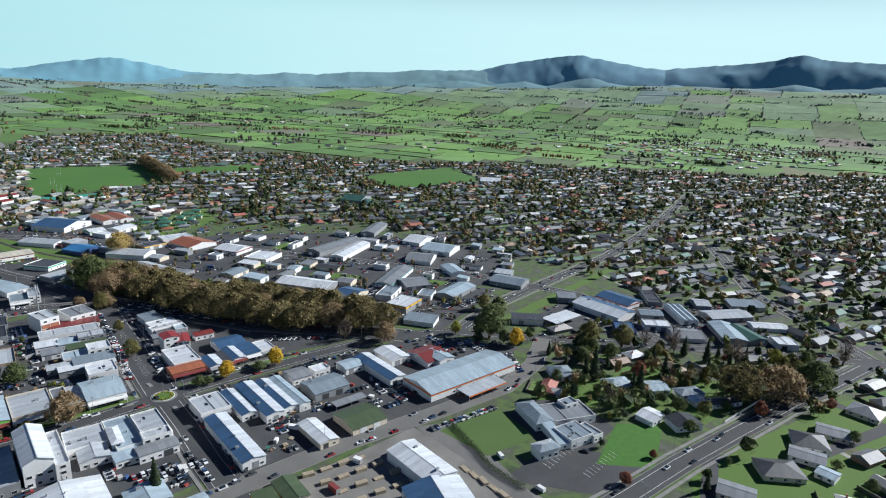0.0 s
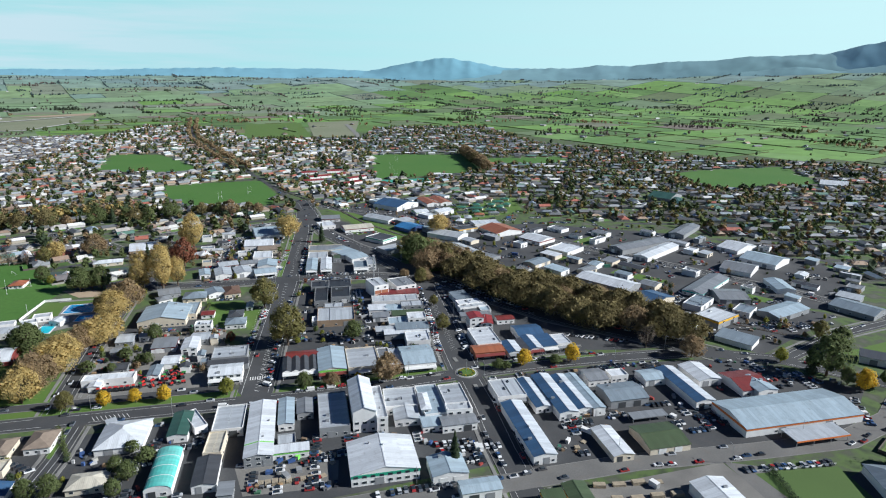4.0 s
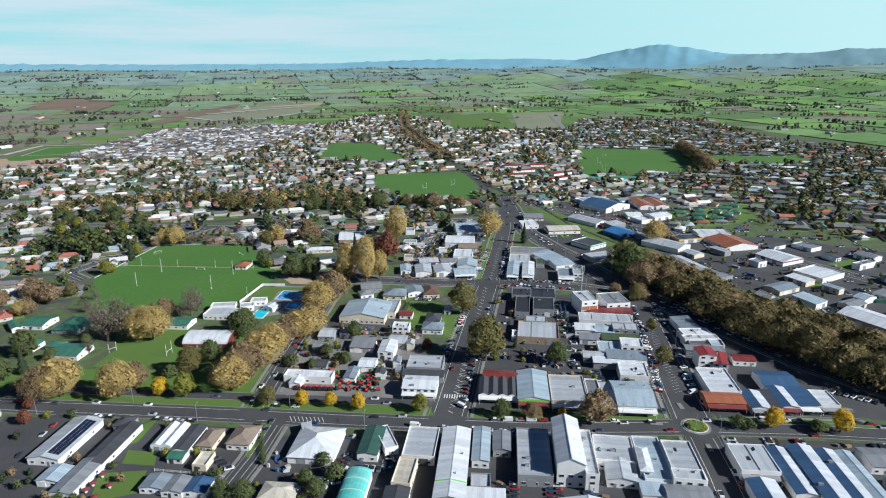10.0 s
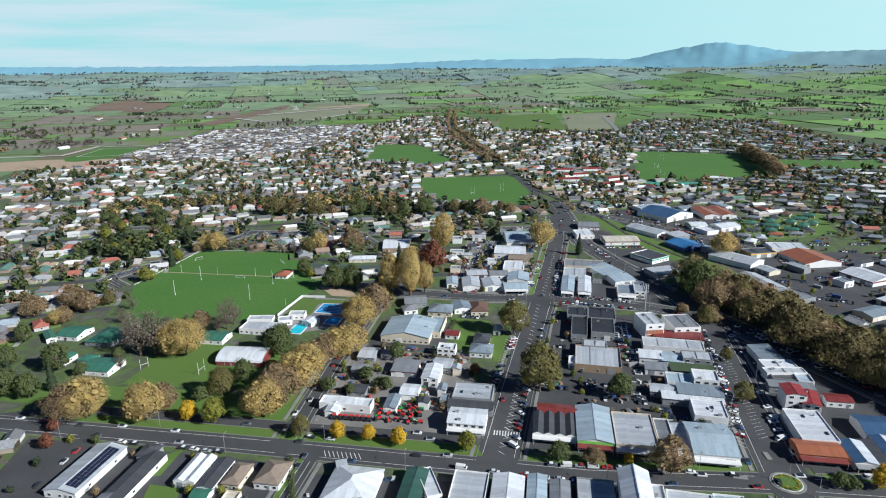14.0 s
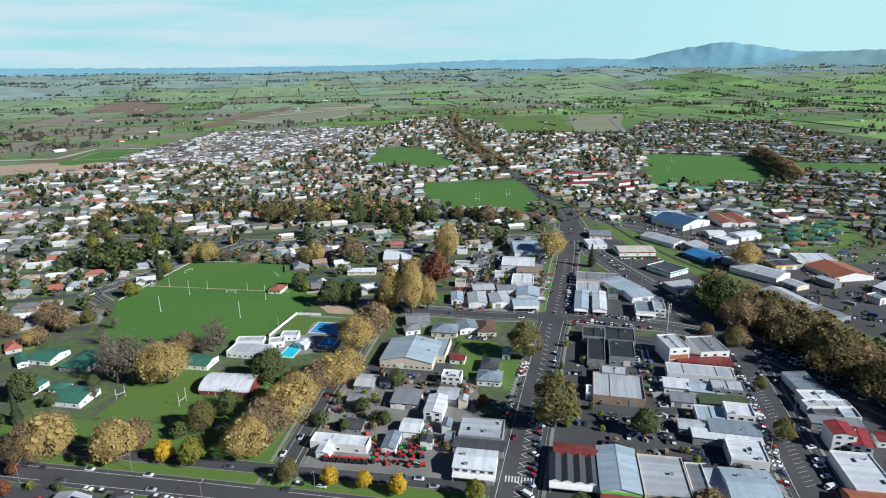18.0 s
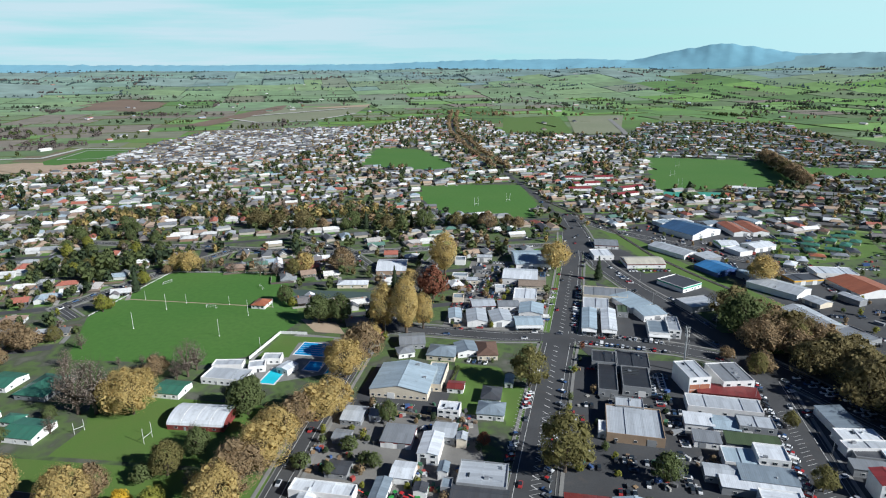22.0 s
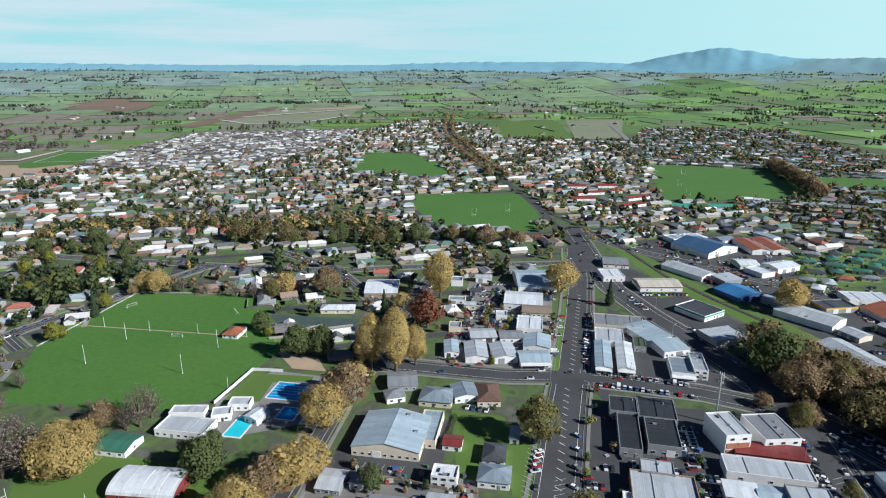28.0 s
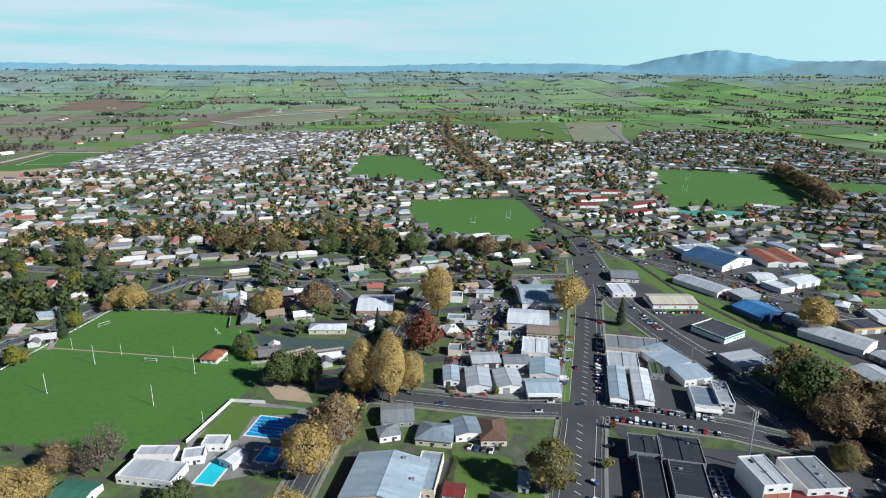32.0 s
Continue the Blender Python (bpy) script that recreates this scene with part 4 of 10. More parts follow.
area("club_lawn", [(170, -425), (213, -417), (228, -437), (186, -448)], PITCH, "club lawn of bright grass", z=0.06)
area("garden_lawn", [(190, -365), (300, -400), (310, -470), (220, -448), (232, -412)], GRASS, "large shaded garden lawns", z=0.03)
area("club_ground", [(165, -370), (200, -366), (224, -390), (207, -418), (172, -418)], ASPHALT, "asphalt round the bowling club", z=0.04)
area("road_median", [(300, -283), (420, -283), (560, -284), (560, -292), (420, -292), (310, -295)], GRASS, "wide grass median", z=0.05)
area("house_lawn", [(-68, -34), (-42, -42), (-34, -90), (-44, -96), (-68, -88)], GRASS, "lawn between town houses", z=0.044, block=False)
area("berm", [(-40, -62), (-24, -66), (-34, -105), (-46, -100)], GRASS, "grass berm along main street", z=0.05, block=False)
area("street_berm", [(-9, 6), (10, 80), (30, 160), (46, 240), (52, 238), (35, 158), (15, 78), (-5, 5)], GRASS, "grass berm along main street", z=0.19)
area("yard", [(-140, -70), (-60, -80), (-58, -178), (-148, -165)], YARD, "gravel and asphalt yards behind shops", z=0.02)
area("yard", [(-20, -25), (90, -42), (88, -205), (-50, -185)], ASPHALT, "asphalt lanes and car parks behind shops", z=0.03)
area("yard", [(85, -60), (130, -80), (160, -160), (160, -205), (75, -205)], ASPHALT, "asphalt yards behind the shops", z=0.028)
area("yard", [(-140, -200), (60, -225), (50, -300), (-60, -290), (-130, -270)], ASPHALT, "asphalt yards and car parks", z=0.024)
area("yard", [(-275, -168), (-140, -195), (-125, -290), (-265, -270)], ASPHALT, "asphalt motel and workshop drives", z=0.022)
for lawn in ([(-208, -221), (-188, -221), (-187, -236), (-204, -240)], [(-202, -205), (-188, -208), (-186, -218), (-201, -215)],
             [(-203, -184), (-197, -180), (-200, -199), (-206, -201)]):
    area("motel_lawn", lawn, GRASS, "small mown lawn between motel drives", z=0.05)
area("verge", [(-140, -189), (-142, -205), (-146, -217), (-148, -215), (-145, -199), (-142, -189)], GRASS, "narrow grass verge beside the street", z=0.2)
area("hall_car_park", [(-126, -88), (-113, -34), (-84, -40), (-66, -44), (-78, -94)], ASPHALT, "asphalt car park round the large hall", z=0.055)
area("gravel_yard", [(-70, -256), (-26, -268), (-31, -286), (-69, -277)], YARD, "gravel storage yard behind a workshop", z=0.04)
area("yard", [(62, -222), (160, -240), (230, -262), (265, -320), (215, -345), (50, -312)], ASPHALT, "asphalt yards and store car park", z=0.026)
area("timber_yard", [(40, -325), (135, -338), (130, -420), (20, -415)], YARD, "gravel timber yard", z=0.03)
area("club_drive", [(136, -338), (150, -348), (139, -390), (128, -415), (120, -412), (130, -375)], WORN, "worn drive between timber yard and bowling green", z=0.045)
area("club_car_park", [(130, -398), (172, -400), (190, -445), (150, -440)], ASPHALT, "club car park with painted bays", z=0.032)
for ground in ([(268, -92), (282, -86), (300, -128), (288, -134)], [(238, -20), (258, -12), (268, -34), (250, -44)], [(318, -168), (330, -162), (346, -196), (336, -204)], [(300, 10), (330, 20), (336, 4), (306, -8)]):
    area("yard_lawn", ground, GRASS, "rough grass between industrial yards", z=0.06, block=False)
area("yard", [(215, -70), (300, -130), (360, -240), (250, -265), (230, -200)], ASPHALT, "industrial asphalt yards", z=0.025)
area("yard", [(165, 60), (225, 90), (300, 100), (420, 0), (480, -150), (380, -250), (280, -130), (190, -40)], ASPHALT, "industrial yards", z=0.022)
area("yard", [(300, -300), (400, -300), (470, -420), (400, -470), (350, -400)], ASPHALT, "industrial yards beside the highway", z=0.027)
area("yard", [(20, 0), (95, -25), (90, 40), (50, 100), (45, 60)], ASPHALT, "asphalt car yard", z=0.029)
area("yard", [(72, 70), (120, 40), (150, 20), (120, 110), (90, 215), (72, 215)], ASPHALT, "asphalt dealership yards", z=0.031)
area("yard", [(130, 200), (240, 215), (265, 270), (180, 275), (130, 240)], ASPHALT, "asphalt yards beyond the railway", z=0.033)
area("house_lawns", [(262, -484), (236, -474), (190, -463), (168, -474), (150, -520), (236, -560), (320, -560), (372, -535), (330, -508)], GRASS, "lawns round houses beside the main road", z=0.036, block=False)
area("house_lawns", [(216, 126), (330, 160), (360, 240), (300, 240), (250, 215)], GRASS, "lawns round green-roofed houses", z=0.036)
area("yard", [(112, 262), (126, 210), (150, 135), (178, 72), (215, 110), (245, 215), (290, 285), (180, 300)], ASPHALT, "asphalt yards of the dealers", z=0.034)
area("yard", [(-75, 15), (-8, 5), (20, 150), (-45, 160)], YARD, "yards between workshops", z=0.024)
area("pool_lawn", [(-179, 7), (-144, 2), (-144.5, -3), (-165.5, -4), (-167.5, -24), (-187.5, -26)], GRASS, "mown lawn beside the swimming pools", z=0.06, block=False)
area("pool_terrace", [(-186, -60), (-130, -42), (-138, 2), (-168, 10), (-190, -22)], CONCRETE, "concrete terrace round the swimming pools", z=0.05)
area("sand_lot", [(-172, 34), (-146, 26), (-138, 8), (-158, 12)], SAND, "bare sandy lot", z=0.06)
area("tennis_court", [(-190, 92), (-128, 84), (-118, 62), (-176, 66)], COURT, "grey-green hard tennis courts", z=0.05)
area("netball_court", [(230, 452), (262, 448), (258, 405), (222, 412)], COURT_G, "green hard courts", z=0.06)
area("netball_court", [(278, 446), (312, 440), (302, 398), (272, 404)], COURT_G, "green hard courts", z=0.06)
area("netball_court", [(312, 440), (326, 436), (318, 392), (302, 398)], COURT_R, "red hard court", z=0.062)

area("bare_paddock", [(-830, 770), (-1000, 700), (-900, 600), (-690, 690), (-690, 775)], SAND, "bare tan paddock at the edge of town", z=0.06)

# ---- racecourse, ploughed land and new roads on the plain ----
FALLOW = surface("fallow_grass", (0.2, 0.22, 0.13), 0.95, 0.3, 0.02, tint=(0.27, 0.27, 0.19))
PLOUGH = surface("ploughed_soil", (0.17, 0.12, 0.085), 0.95, 0.25, 0.03, tint=(0.22, 0.16, 0.11))
PALE = surface("pale_gravel_track", (0.5, 0.49, 0.45), 0.95, 0.2, 0.05)
area("airfield", [(-738, 1695), (-699, 2164), (-337, 2394), (-347, 1875), (-455, 1585), (-606, 1547)], FALLOW, "pale dry airfield on the plain", z=0.3)
area("bare_strip", [(-563, 2190), (-337, 2394), (-339, 2243), (-516, 2153)], SAND, "strip of bare tan soil", z=1.1)
area("ploughed_field", [(-1636, 2251), (-1532, 2669), (-1202, 2506), (-1213, 2063)], PLOUGH, "brown ploughed field on the plain", z=0.3)
area("ploughed_strip", [(-799, 1489), (-734, 2304), (-704, 2418), (-660, 2109), (-725, 1442)], PLOUGH, "long brown strip beside the airfield", z=0.75)
area("sports_ground", [(-796, 783), (-808, 955), (-682, 942), (-692, 803), (-758, 724)], PITCH, "green sports ground with white rails", z=0.3)
area("bare_soil", [(-790, 745), (-715, 728), (-697, 673), (-740, 640), (-820, 690)], SAND, "bare tan building plots", z=0.7)
area("paddock", [(157, 1652), (341, 1659), (271, 1143), (103, 1210)], GRASS, "bright green paddock at the town edge", z=0.3)
area("building_plots", [(369, 1684), (563, 1704), (396, 1179), (275, 1143)], FALLOW, "striped grassy building plots", z=0.6)
def track(name, pts, w, mat, label, z=1.2):
    solo(name, strip(pts, w, z), mat, label, "road", kind="structure")
track("new_road", [(476, 1560), (420, 1250), (359, 952)], 13, CONCRETE, "pale new road through building plots")
track("gravel_road", [(-960, 800), (-821, 822), (-820, 965), (-642, 957), (-596, 1129)], 11, PALE, "pale gravel road round the sports ground")
track("white_rail", [(-780, 800), (-792, 930), (-695, 925), (-705, 815), (-780, 800)], 3.0, PALE, "white running rail round the sports ground", 0.9)
track("runway_edge", [(-738, 1695), (-606, 1547), (-455, 1585), (-347, 1875)], 14, PALE, "pale track along the airfield", 1.5)
track("runway", [(-690, 1800), (-400, 2150)], 22, PALE, "pale grass runway", 1.9)

# ---- trees ----
def cards(pts, size, rng, out=None):
    """Small leaf faces at the given points, turned at random, or mostly outwards from the crown."""
    P = np.array(pts, float)
    n = len(P)
    rs = np.random.RandomState(rng.randint(0, 10**6))
    u = rs.normal(size=(n, 3))
    u /= np.linalg.norm(u, axis=1)[:, None]
    w = rs.normal(size=(n, 3))
    if out is not None:
        k = out / np.maximum(np.linalg.norm(out, axis=1), 1e-6)[:, None] + w * 0.22
        u = np.cross(k, u)
        u /= np.linalg.norm(u, axis=1)[:, None]
        v = np.cross(k, u)
    else:
        v = np.cross(u, w)
    v /= np.linalg.norm(v, axis=1)[:, None]
    s = size * rs.uniform(0.6, 1.3, (n, 1))
    V = np.stack([P - u * s - v * s * 0.6, P + u * s - v * s * 0.6, P + v * s * 1.1], 1)
    return V.reshape(-1, 3)

def card_mesh(name, V, mat):
    me = bpy.data.meshes.new(name)
    n = len(V) // 3
    me.vertices.add(len(V))
    me.vertices.foreach_set("co", V.astype("f").ravel())
    me.loops.add(len(V))
    me.loops.foreach_set("vertex_index", np.arange(len(V), dtype="i"))
    me.polygons.add(n)
    me.polygons.foreach_set("loop_start", np.arange(0, len(V), 3, dtype="i"))
    me.update(calc_edges=True)
    me.materials.append(mat)
    return me

def limb(g, a, b, r0, r1, n=6):
    a, b = Vector(a), Vector(b)
    d = (b - a).normalized()
    s = d.orthogonal().normalized()
    t = d.cross(s)
    for i in range(n):
        c0, c1 = math.tau * i / n, math.tau * (i + 1) / n
        e0, e1 = s * math.cos(c0) + t * math.sin(c0), s * math.cos(c1) + t * math.sin(c1)
        g.face([tuple(a + e0 * r0), tuple(a + e1 * r0), tuple(b + e1 * r1), tuple(b + e0 * r1)])

G_ = (1 + 5 ** 0.5) / 2
ICO = np.array([(-1, G_, 0), (1, G_, 0), (-1, -G_, 0), (1, -G_, 0), (0, -1, G_), (0, 1, G_), (0, -1, -G_), (0, 1, -G_), (G_, 0, -1), (G_, 0, 1), (-G_, 0, -1), (-G_, 0, 1)]) / math.hypot(1, G_)
ICO_F = np.array([(i, j, k) for i in range(12) for j in range(i + 1, 12) for k in range(j + 1, 12)
                  if all(abs(np.linalg.norm(ICO[a] - ICO[b]) - 1.0515) < 0.05 for a, b in ((i, j), (j, k), (i, k)))])

def crown_mesh(V, cores, leaf, rng):
    """Leaf faces round small uneven masses of foliage."""
    rs = np.random.RandomState(rng.randint(0, 10**6))
    if not cores:
        return card_mesh("crown", V, leaf)
    C = np.concatenate([ICO * rs.uniform(0.6, 1.1, (12, 1)) * r + np.array(c) for c, r in cores])
    tri = (ICO_F[None] + (len(V) + np.arange(len(cores)) * 12)[:, None, None]).reshape(-1)
    me = bpy.data.meshes.new("crown")
    me.vertices.add(len(V) + len(C))
    me.vertices.foreach_set("co", np.concatenate([V, C]).astype("f").ravel())
    me.loops.add(len(V) + len(tri))
    me.loops.foreach_set("vertex_index", np.concatenate([np.arange(len(V)), tri]).astype("i"))
    me.polygons.add(len(V) // 3 + len(tri) // 3)
    me.polygons.foreach_set("loop_start", np.concatenate([np.arange(0, len(V), 3), len(V) + np.arange(0, len(tri), 3)]).astype("i"))
    me.update(calc_edges=True)
    me.materials.append(leaf)
    return me

def tree_parts(kind, H, W, leaf, seed, count, size, bare=0.0):
    """Trunk with limbs, and a crown of many small leaf faces in clumps; heights in metres."""
    rng = random.Random(seed)
    g, pts, outs, cores = Geo(), [], [], []
    if kind == "cone":
        limb(g, (0, 0, 0), (0, 0, H * 0.95), H * 0.022, 0.04)
        for i in range(count):
            z = H * (0.08 + 0.92 * rng.random() ** 1.3)
            r = W / 2 * (1 - z / H) ** 0.9 * (0.55 + 0.45 * rng.random() ** 0.4) * (0.8 + 0.25 * math.sin(z * 2.3 + rng.random()))
            a = rng.random() * math.tau
            pts.append((r * math.cos(a), r * math.sin(a), z))
            outs.append((math.cos(a), math.sin(a), 0.5))
    else:
        stem = H * (0.16 if kind != "column" else 0.12)
        limb(g, (0, 0, 0), (0, 0, stem), H * 0.028 + 0.08, H * 0.022 + 0.05, 7)
        clumps = []
        m = 40
        for i in range(m):
            a = rng.random() * math.tau
            k = rng.uniform(-0.9, 1.0)
            q = math.sqrt(max(0, 1 - k * k))
            rr = W / 2 * (0.5 + 0.55 * rng.random())
            zc = stem + (H - stem) * 0.5
            z = zc + k * (H - stem) * 0.46
            wide = (1.0 - 0.25 * k) if kind == "round" else 0.9
            c = Vector((rr * q * math.cos(a) * wide, rr * q * math.sin(a) * wide, z))
            clumps.append(c)
            cores.append((c, W * rng.uniform(0.09, 0.12)))
            mid = Vector((c.x * 0.3, c.y * 0.3, stem + (c.z - stem) * 0.5))
            limb(g, (0, 0, stem * 0.9), mid, H * 0.012 + 0.04, H * 0.008 + 0.02, 4)
            limb(g, mid, c, H * 0.008 + 0.02, 0.03, 4)
            if bare:
                for j in range(6):
                    e = c + Vector((rng.gauss(0, 1), rng.gauss(0, 1), abs(rng.gauss(0.6, 0.8)))) * W * 0.12
                    limb(g, mid.lerp(c, rng.uniform(0.4, 1)), e, 0.04, 0.015, 3)
        lobes = [(rng.random() * math.tau, rng.uniform(-0.8, 1.0), rng.uniform(0.08, 0.2)) for j in range(16)]
        for i in range(count):
            if i % 2:
                # the outer shell of the crown, lobed and uneven
                a, k = rng.random() * math.tau, rng.uniform(-0.92, 1.0)
                q = math.sqrt(max(0, 1 - k * k))
                swell = 0.86 + sum(b * math.exp(-6 * ((k - e) ** 2 + (1 - math.cos(a - f)) * q)) for f, e, b in lobes) - 0.16 * rng.random() ** 2
                wide = (1.0 - 0.2 * k) if kind == "round" else 0.9
                r = W / 2 * q * swell * wide
                pts.append((r * math.cos(a), r * math.sin(a), max(stem * 0.6, stem + (H - stem) * (0.5 + 0.5 * k * swell))))
                outs.append((q * math.cos(a), q * math.sin(a), k + 0.25))
                continue
            c = rng.choice(clumps)
            e = Vector((rng.gauss(0, 1), rng.gauss(0, 1), rng.gauss(0.15, 1))).normalized() * W * (0.08 + 0.11 * rng.random())
            pts.append((c.x + e[0], c.y + e[1], max(stem * 0.6, c.z + e[2])))
            o = Vector((c.x + e.x, c.y + e.y, (c.z + e.z - H * 0.45) * 0.8)).normalized() + e.normalized() * 0.25
            outs.append(tuple(o))
    V = cards(pts, size, rng, np.array(outs))
    if bare:
        cores = []
    return g.mesh("trunk", BARK), crown_mesh(V, cores, leaf, rng)

TREES = {}
def tree_kind(key, kind, H, W, leaf, seed, count=1500, size=0.42, bare=0.0):
    TREES[key] = (tree_parts(kind, H, W, leaf, seed, count, size, bare), H)

tree_kind("plane", "round", 15, 15.5, L_GOLD, 1, 10500, 0.165)
tree_kind("plane_b", "round", 14, 14.5, L_BROWN, 2, 8500, 0.165)
tree_kind("poplar", "column", 25, 13.5, L_GOLD, 3, 14000, 0.18)
tree_kind("oak", "round", 14, 17, L_OAK, 4, 4200, 0.26)
tree_kind("oak_b", "round", 14, 17, L_BROWN, 14, 4000, 0.28)
tree_kind("green", "round", 9, 8, L_GREEN, 5, 2200, 0.24)
tree_kind("olive", "round", 13, 11, L_OLIVE, 15, 4600, 0.21)
tree_kind("yellow", "round", 7, 5.5, L_YELLOW, 6, 2400, 0.19)
tree_kind("lime", "round", 8, 6, L_LIME, 7, 2200, 0.21)
tree_kind("conifer", "cone", 15, 7, L_PINE, 8, 2400, 0.36)
tree_kind("red", "round", 6, 5, L_RED, 9, 1100, 0.22)
tree_kind("bare", "round", 12, 8, L_BARE, 10, 700, 0.16, bare=1)
tree_kind("shrub", "round", 3, 3.6, L_GREEN, 11, 400, 0.2)
SAYS = {"plane": ("plane_tree", "large plane tree with golden brown autumn leaves"), "plane_b": ("plane_tree", "broad plane tree with thinning brown leaves"),
        "poplar": ("poplar_tree", "very tall poplar with golden autumn leaves"), "oak": ("oak_tree", "dark bronze oak in the town park"),
        "oak_b": ("oak_tree", "brown spreading oak with thin crown"), "green": ("evergreen_tree", "dense dark green garden tree"),
        "olive": ("street_tree", "olive green street tree turning yellow"), "yellow": ("maple_tree", "small bright yellow maple on the verge"),
        "lime": ("young_tree", "young lime green tree on the verge"), "conifer": ("conifer_tree", "dark green conical conifer tree"),
        "red": ("maple_tree", "small red autumn maple"), "bare": ("bare_tree", "bare grey tree with fine twigs"), "shrub": ("shrub", "rounded green shrub beside buildings")}
_planted = [0]
def plant(key, x, y, height=None, group=""):
    (trunk, crown), H = TREES[key]
    name, label = SAYS[key]
    s = (height or H) / H
    _planted[0] += 1
    k = _planted[0]
    top = new(name)
    top.matrix_basis = pose(x, y, land(x, y), 0, 0, (k * 77) % 360) @ Matrix.Diagonal((s * (0.94 + 0.12 * ((k * 37) % 10) / 10), s, s, 1))
    tagged(top, label, "tree" if key != "shrub" else "shrub", group)
    part("trunk", trunk, None, top)
    part("crown", crown, None, top)
    TAKEN.append((x, y, 2.5))

def many_trees(name, spots, mat, label, lo=5, hi=11, per=26, size=0.8, flat=1.0):
    """Trees beyond counting: lobed masses of foliage with leaf faces standing out of them."""
    rs = np.random.RandomState(len(spots) + per)
    n = len(spots)
    if not n:
        return
    S = np.array([(x, y, land(x, y)) for x, y in spots])
    h = rs.uniform(lo, hi, n)
    bv, bf = ICO, ICO_F
    ax = rs.normal(size=(n, 3, 3))
    ax /= np.linalg.norm(ax, axis=2)[:, :, None]
    ph, fr = rs.uniform(0, 6, (n, 3)), rs.uniform(2.0, 5.0, (n, 3))
    wide = h * rs.uniform(0.3, 0.44, n) * flat
    R = np.stack([wide * rs.uniform(0.85, 1.15, n), wide, h * 0.46], 1)
    def lobed(d):
        """How far the foliage reaches along each way d."""
        return 1 + 0.15 * np.sin(np.einsum("nkc,njc->nkj", d, ax) * fr[:, None, :] + ph[:, None, :]).sum(2)
    d = rs.normal(size=(n, per, 3))
    d /= np.linalg.norm(d, axis=2)[:, :, None]
    P = S[:, None, :] + d * (lobed(d) * rs.uniform(0.55, 1.12, (n, per)))[:, :, None] * R[:, None, :]
    P[:, :, 2] += (h * 0.5)[:, None]
    O = d + np.array((0, 0, 0.25))
    V = cards(P.reshape(-1, 3), size, random.Random(n), O.reshape(-1, 3))
    m, nv, nt = len(V), len(bv), len(bf)
    D = np.broadcast_to(bv, (n, nv, 3))
    core = D * (lobed(D) * rs.uniform(0.5, 0.86, (n, nv)))[:, :, None] * R[:, None, :] + S[:, None, :]
    core[:, :, 2] += (h * 0.5)[:, None]
    me = bpy.data.meshes.new(name)
    me.vertices.add(m + n * nv)
    me.vertices.foreach_set("co", np.concatenate([V, core.reshape(-1, 3)]).astype("f").ravel())
    tri = (bf[None] + (m + np.arange(n) * nv)[:, None, None]).reshape(-1)
    me.loops.add(m + len(tri))
    me.loops.foreach_set("vertex_index", np.concatenate([np.arange(m), tri]).astype("i"))
    me.polygons.add(n * per + n * nt)
    me.polygons.foreach_set("loop_start", np.concatenate([np.arange(0, m, 3), m + np.arange(0, n * nt * 3, 3)]).astype("i"))
    me.update(calc_edges=True)
    me.materials.append(mat)
    tagged(new(name, me), label, "trees", kind="stuff")

# ---- buildings ----
building("dealer_building", -126.2, -148.1, 26.9, 7.4, -11, 3.9, "flat", "w", R_WHITE, W_WHITE, "white flat-roofed machinery dealership beside the highway", "shop")
building("dealer_annex", -132.3, -152.6, 6.1, 9.2, -11, 3.4, "gable", "d", R_WHITE, W_WHITE, "small white gabled annex of the machinery yard", "shop")
building("community_hall", -96.5, -59.5, 30.9, 29.3, -11, 4.7, "gable", "d", R_SKY, W_CREAM, "large hall with pale blue-grey metal roof and cream walls", "hall", win=10)
building("hall_annex", -79.2, -54.1, 10.0, 25.7, -11, 3.9, "flat", "d", R_SKY, W_CREAM, "low blue-grey annex beside the large hall", "hall")
building("open_shed", -97.2, -110.6, 14.2, 13.4, -11, 3.4, "mono", "w", R_GREY, W_RED, "grey-roofed open shed with red front in the yard", "shed")
building("white_barn", -82.2, -121.3, 9.2, 16.5, -11, 5.5, "gable", "d", R_WHITE, W_WHITE, "tall white weatherboard barn in the yard", "barn")
building("workshop", -75.7, -108.6, 10.8, 11.6, -11, 3.9, "gable", "w", R_LIGHT, W_GREY, "grey ribbed-roof workshop behind the white barn", "workshop")
building("white_block", -73.0, -90.8, 10.8, 8.0, -11, 5.5, "flat", "w", R_WHITE, W_WHITE, "white two-storey block with a flat roof", "building")
building("house", -50.4, -74.4, 9.7, 12.7, -11, 3.1, "hip", "w", R_DARK, W_WHITE, "white villa with dark grey hipped roof on a lawn", "building")
building("house", -52.1, -89.9, 13.2, 11.6, -11, 3.6, "hip", "w", R_BLUE, W_WHITE, "white villa with blue-grey hipped roof", "building")
building("cottage", -68.6, -65.1, 8.6, 8.3, -11, 2.8, "gable", "w", R_RED, W_WHITE, "small cottage with rusty red roof", "house")
building("kiosk", -39.2, -59.5, 4.5, 10.1, -11, 2.6, "gable", "d", R_BLUE, W_WHITE, "small blue-roofed kiosk on the verge", "kiosk")
building("shop_building", -60.7, -142.4, 20.5, 15.7, -11, 4.7, "flat", "d", R_LIGHT, W_GREY, "shop with broad pale flat roof along main street", "shop", awn=1)
building("shop_building", -62.9, -153.7, 22.8, 7.8, -11, 3.9, "gable", "w", R_DARK, W_GREY, "low shop with charcoal roof between pale ones", "shop")
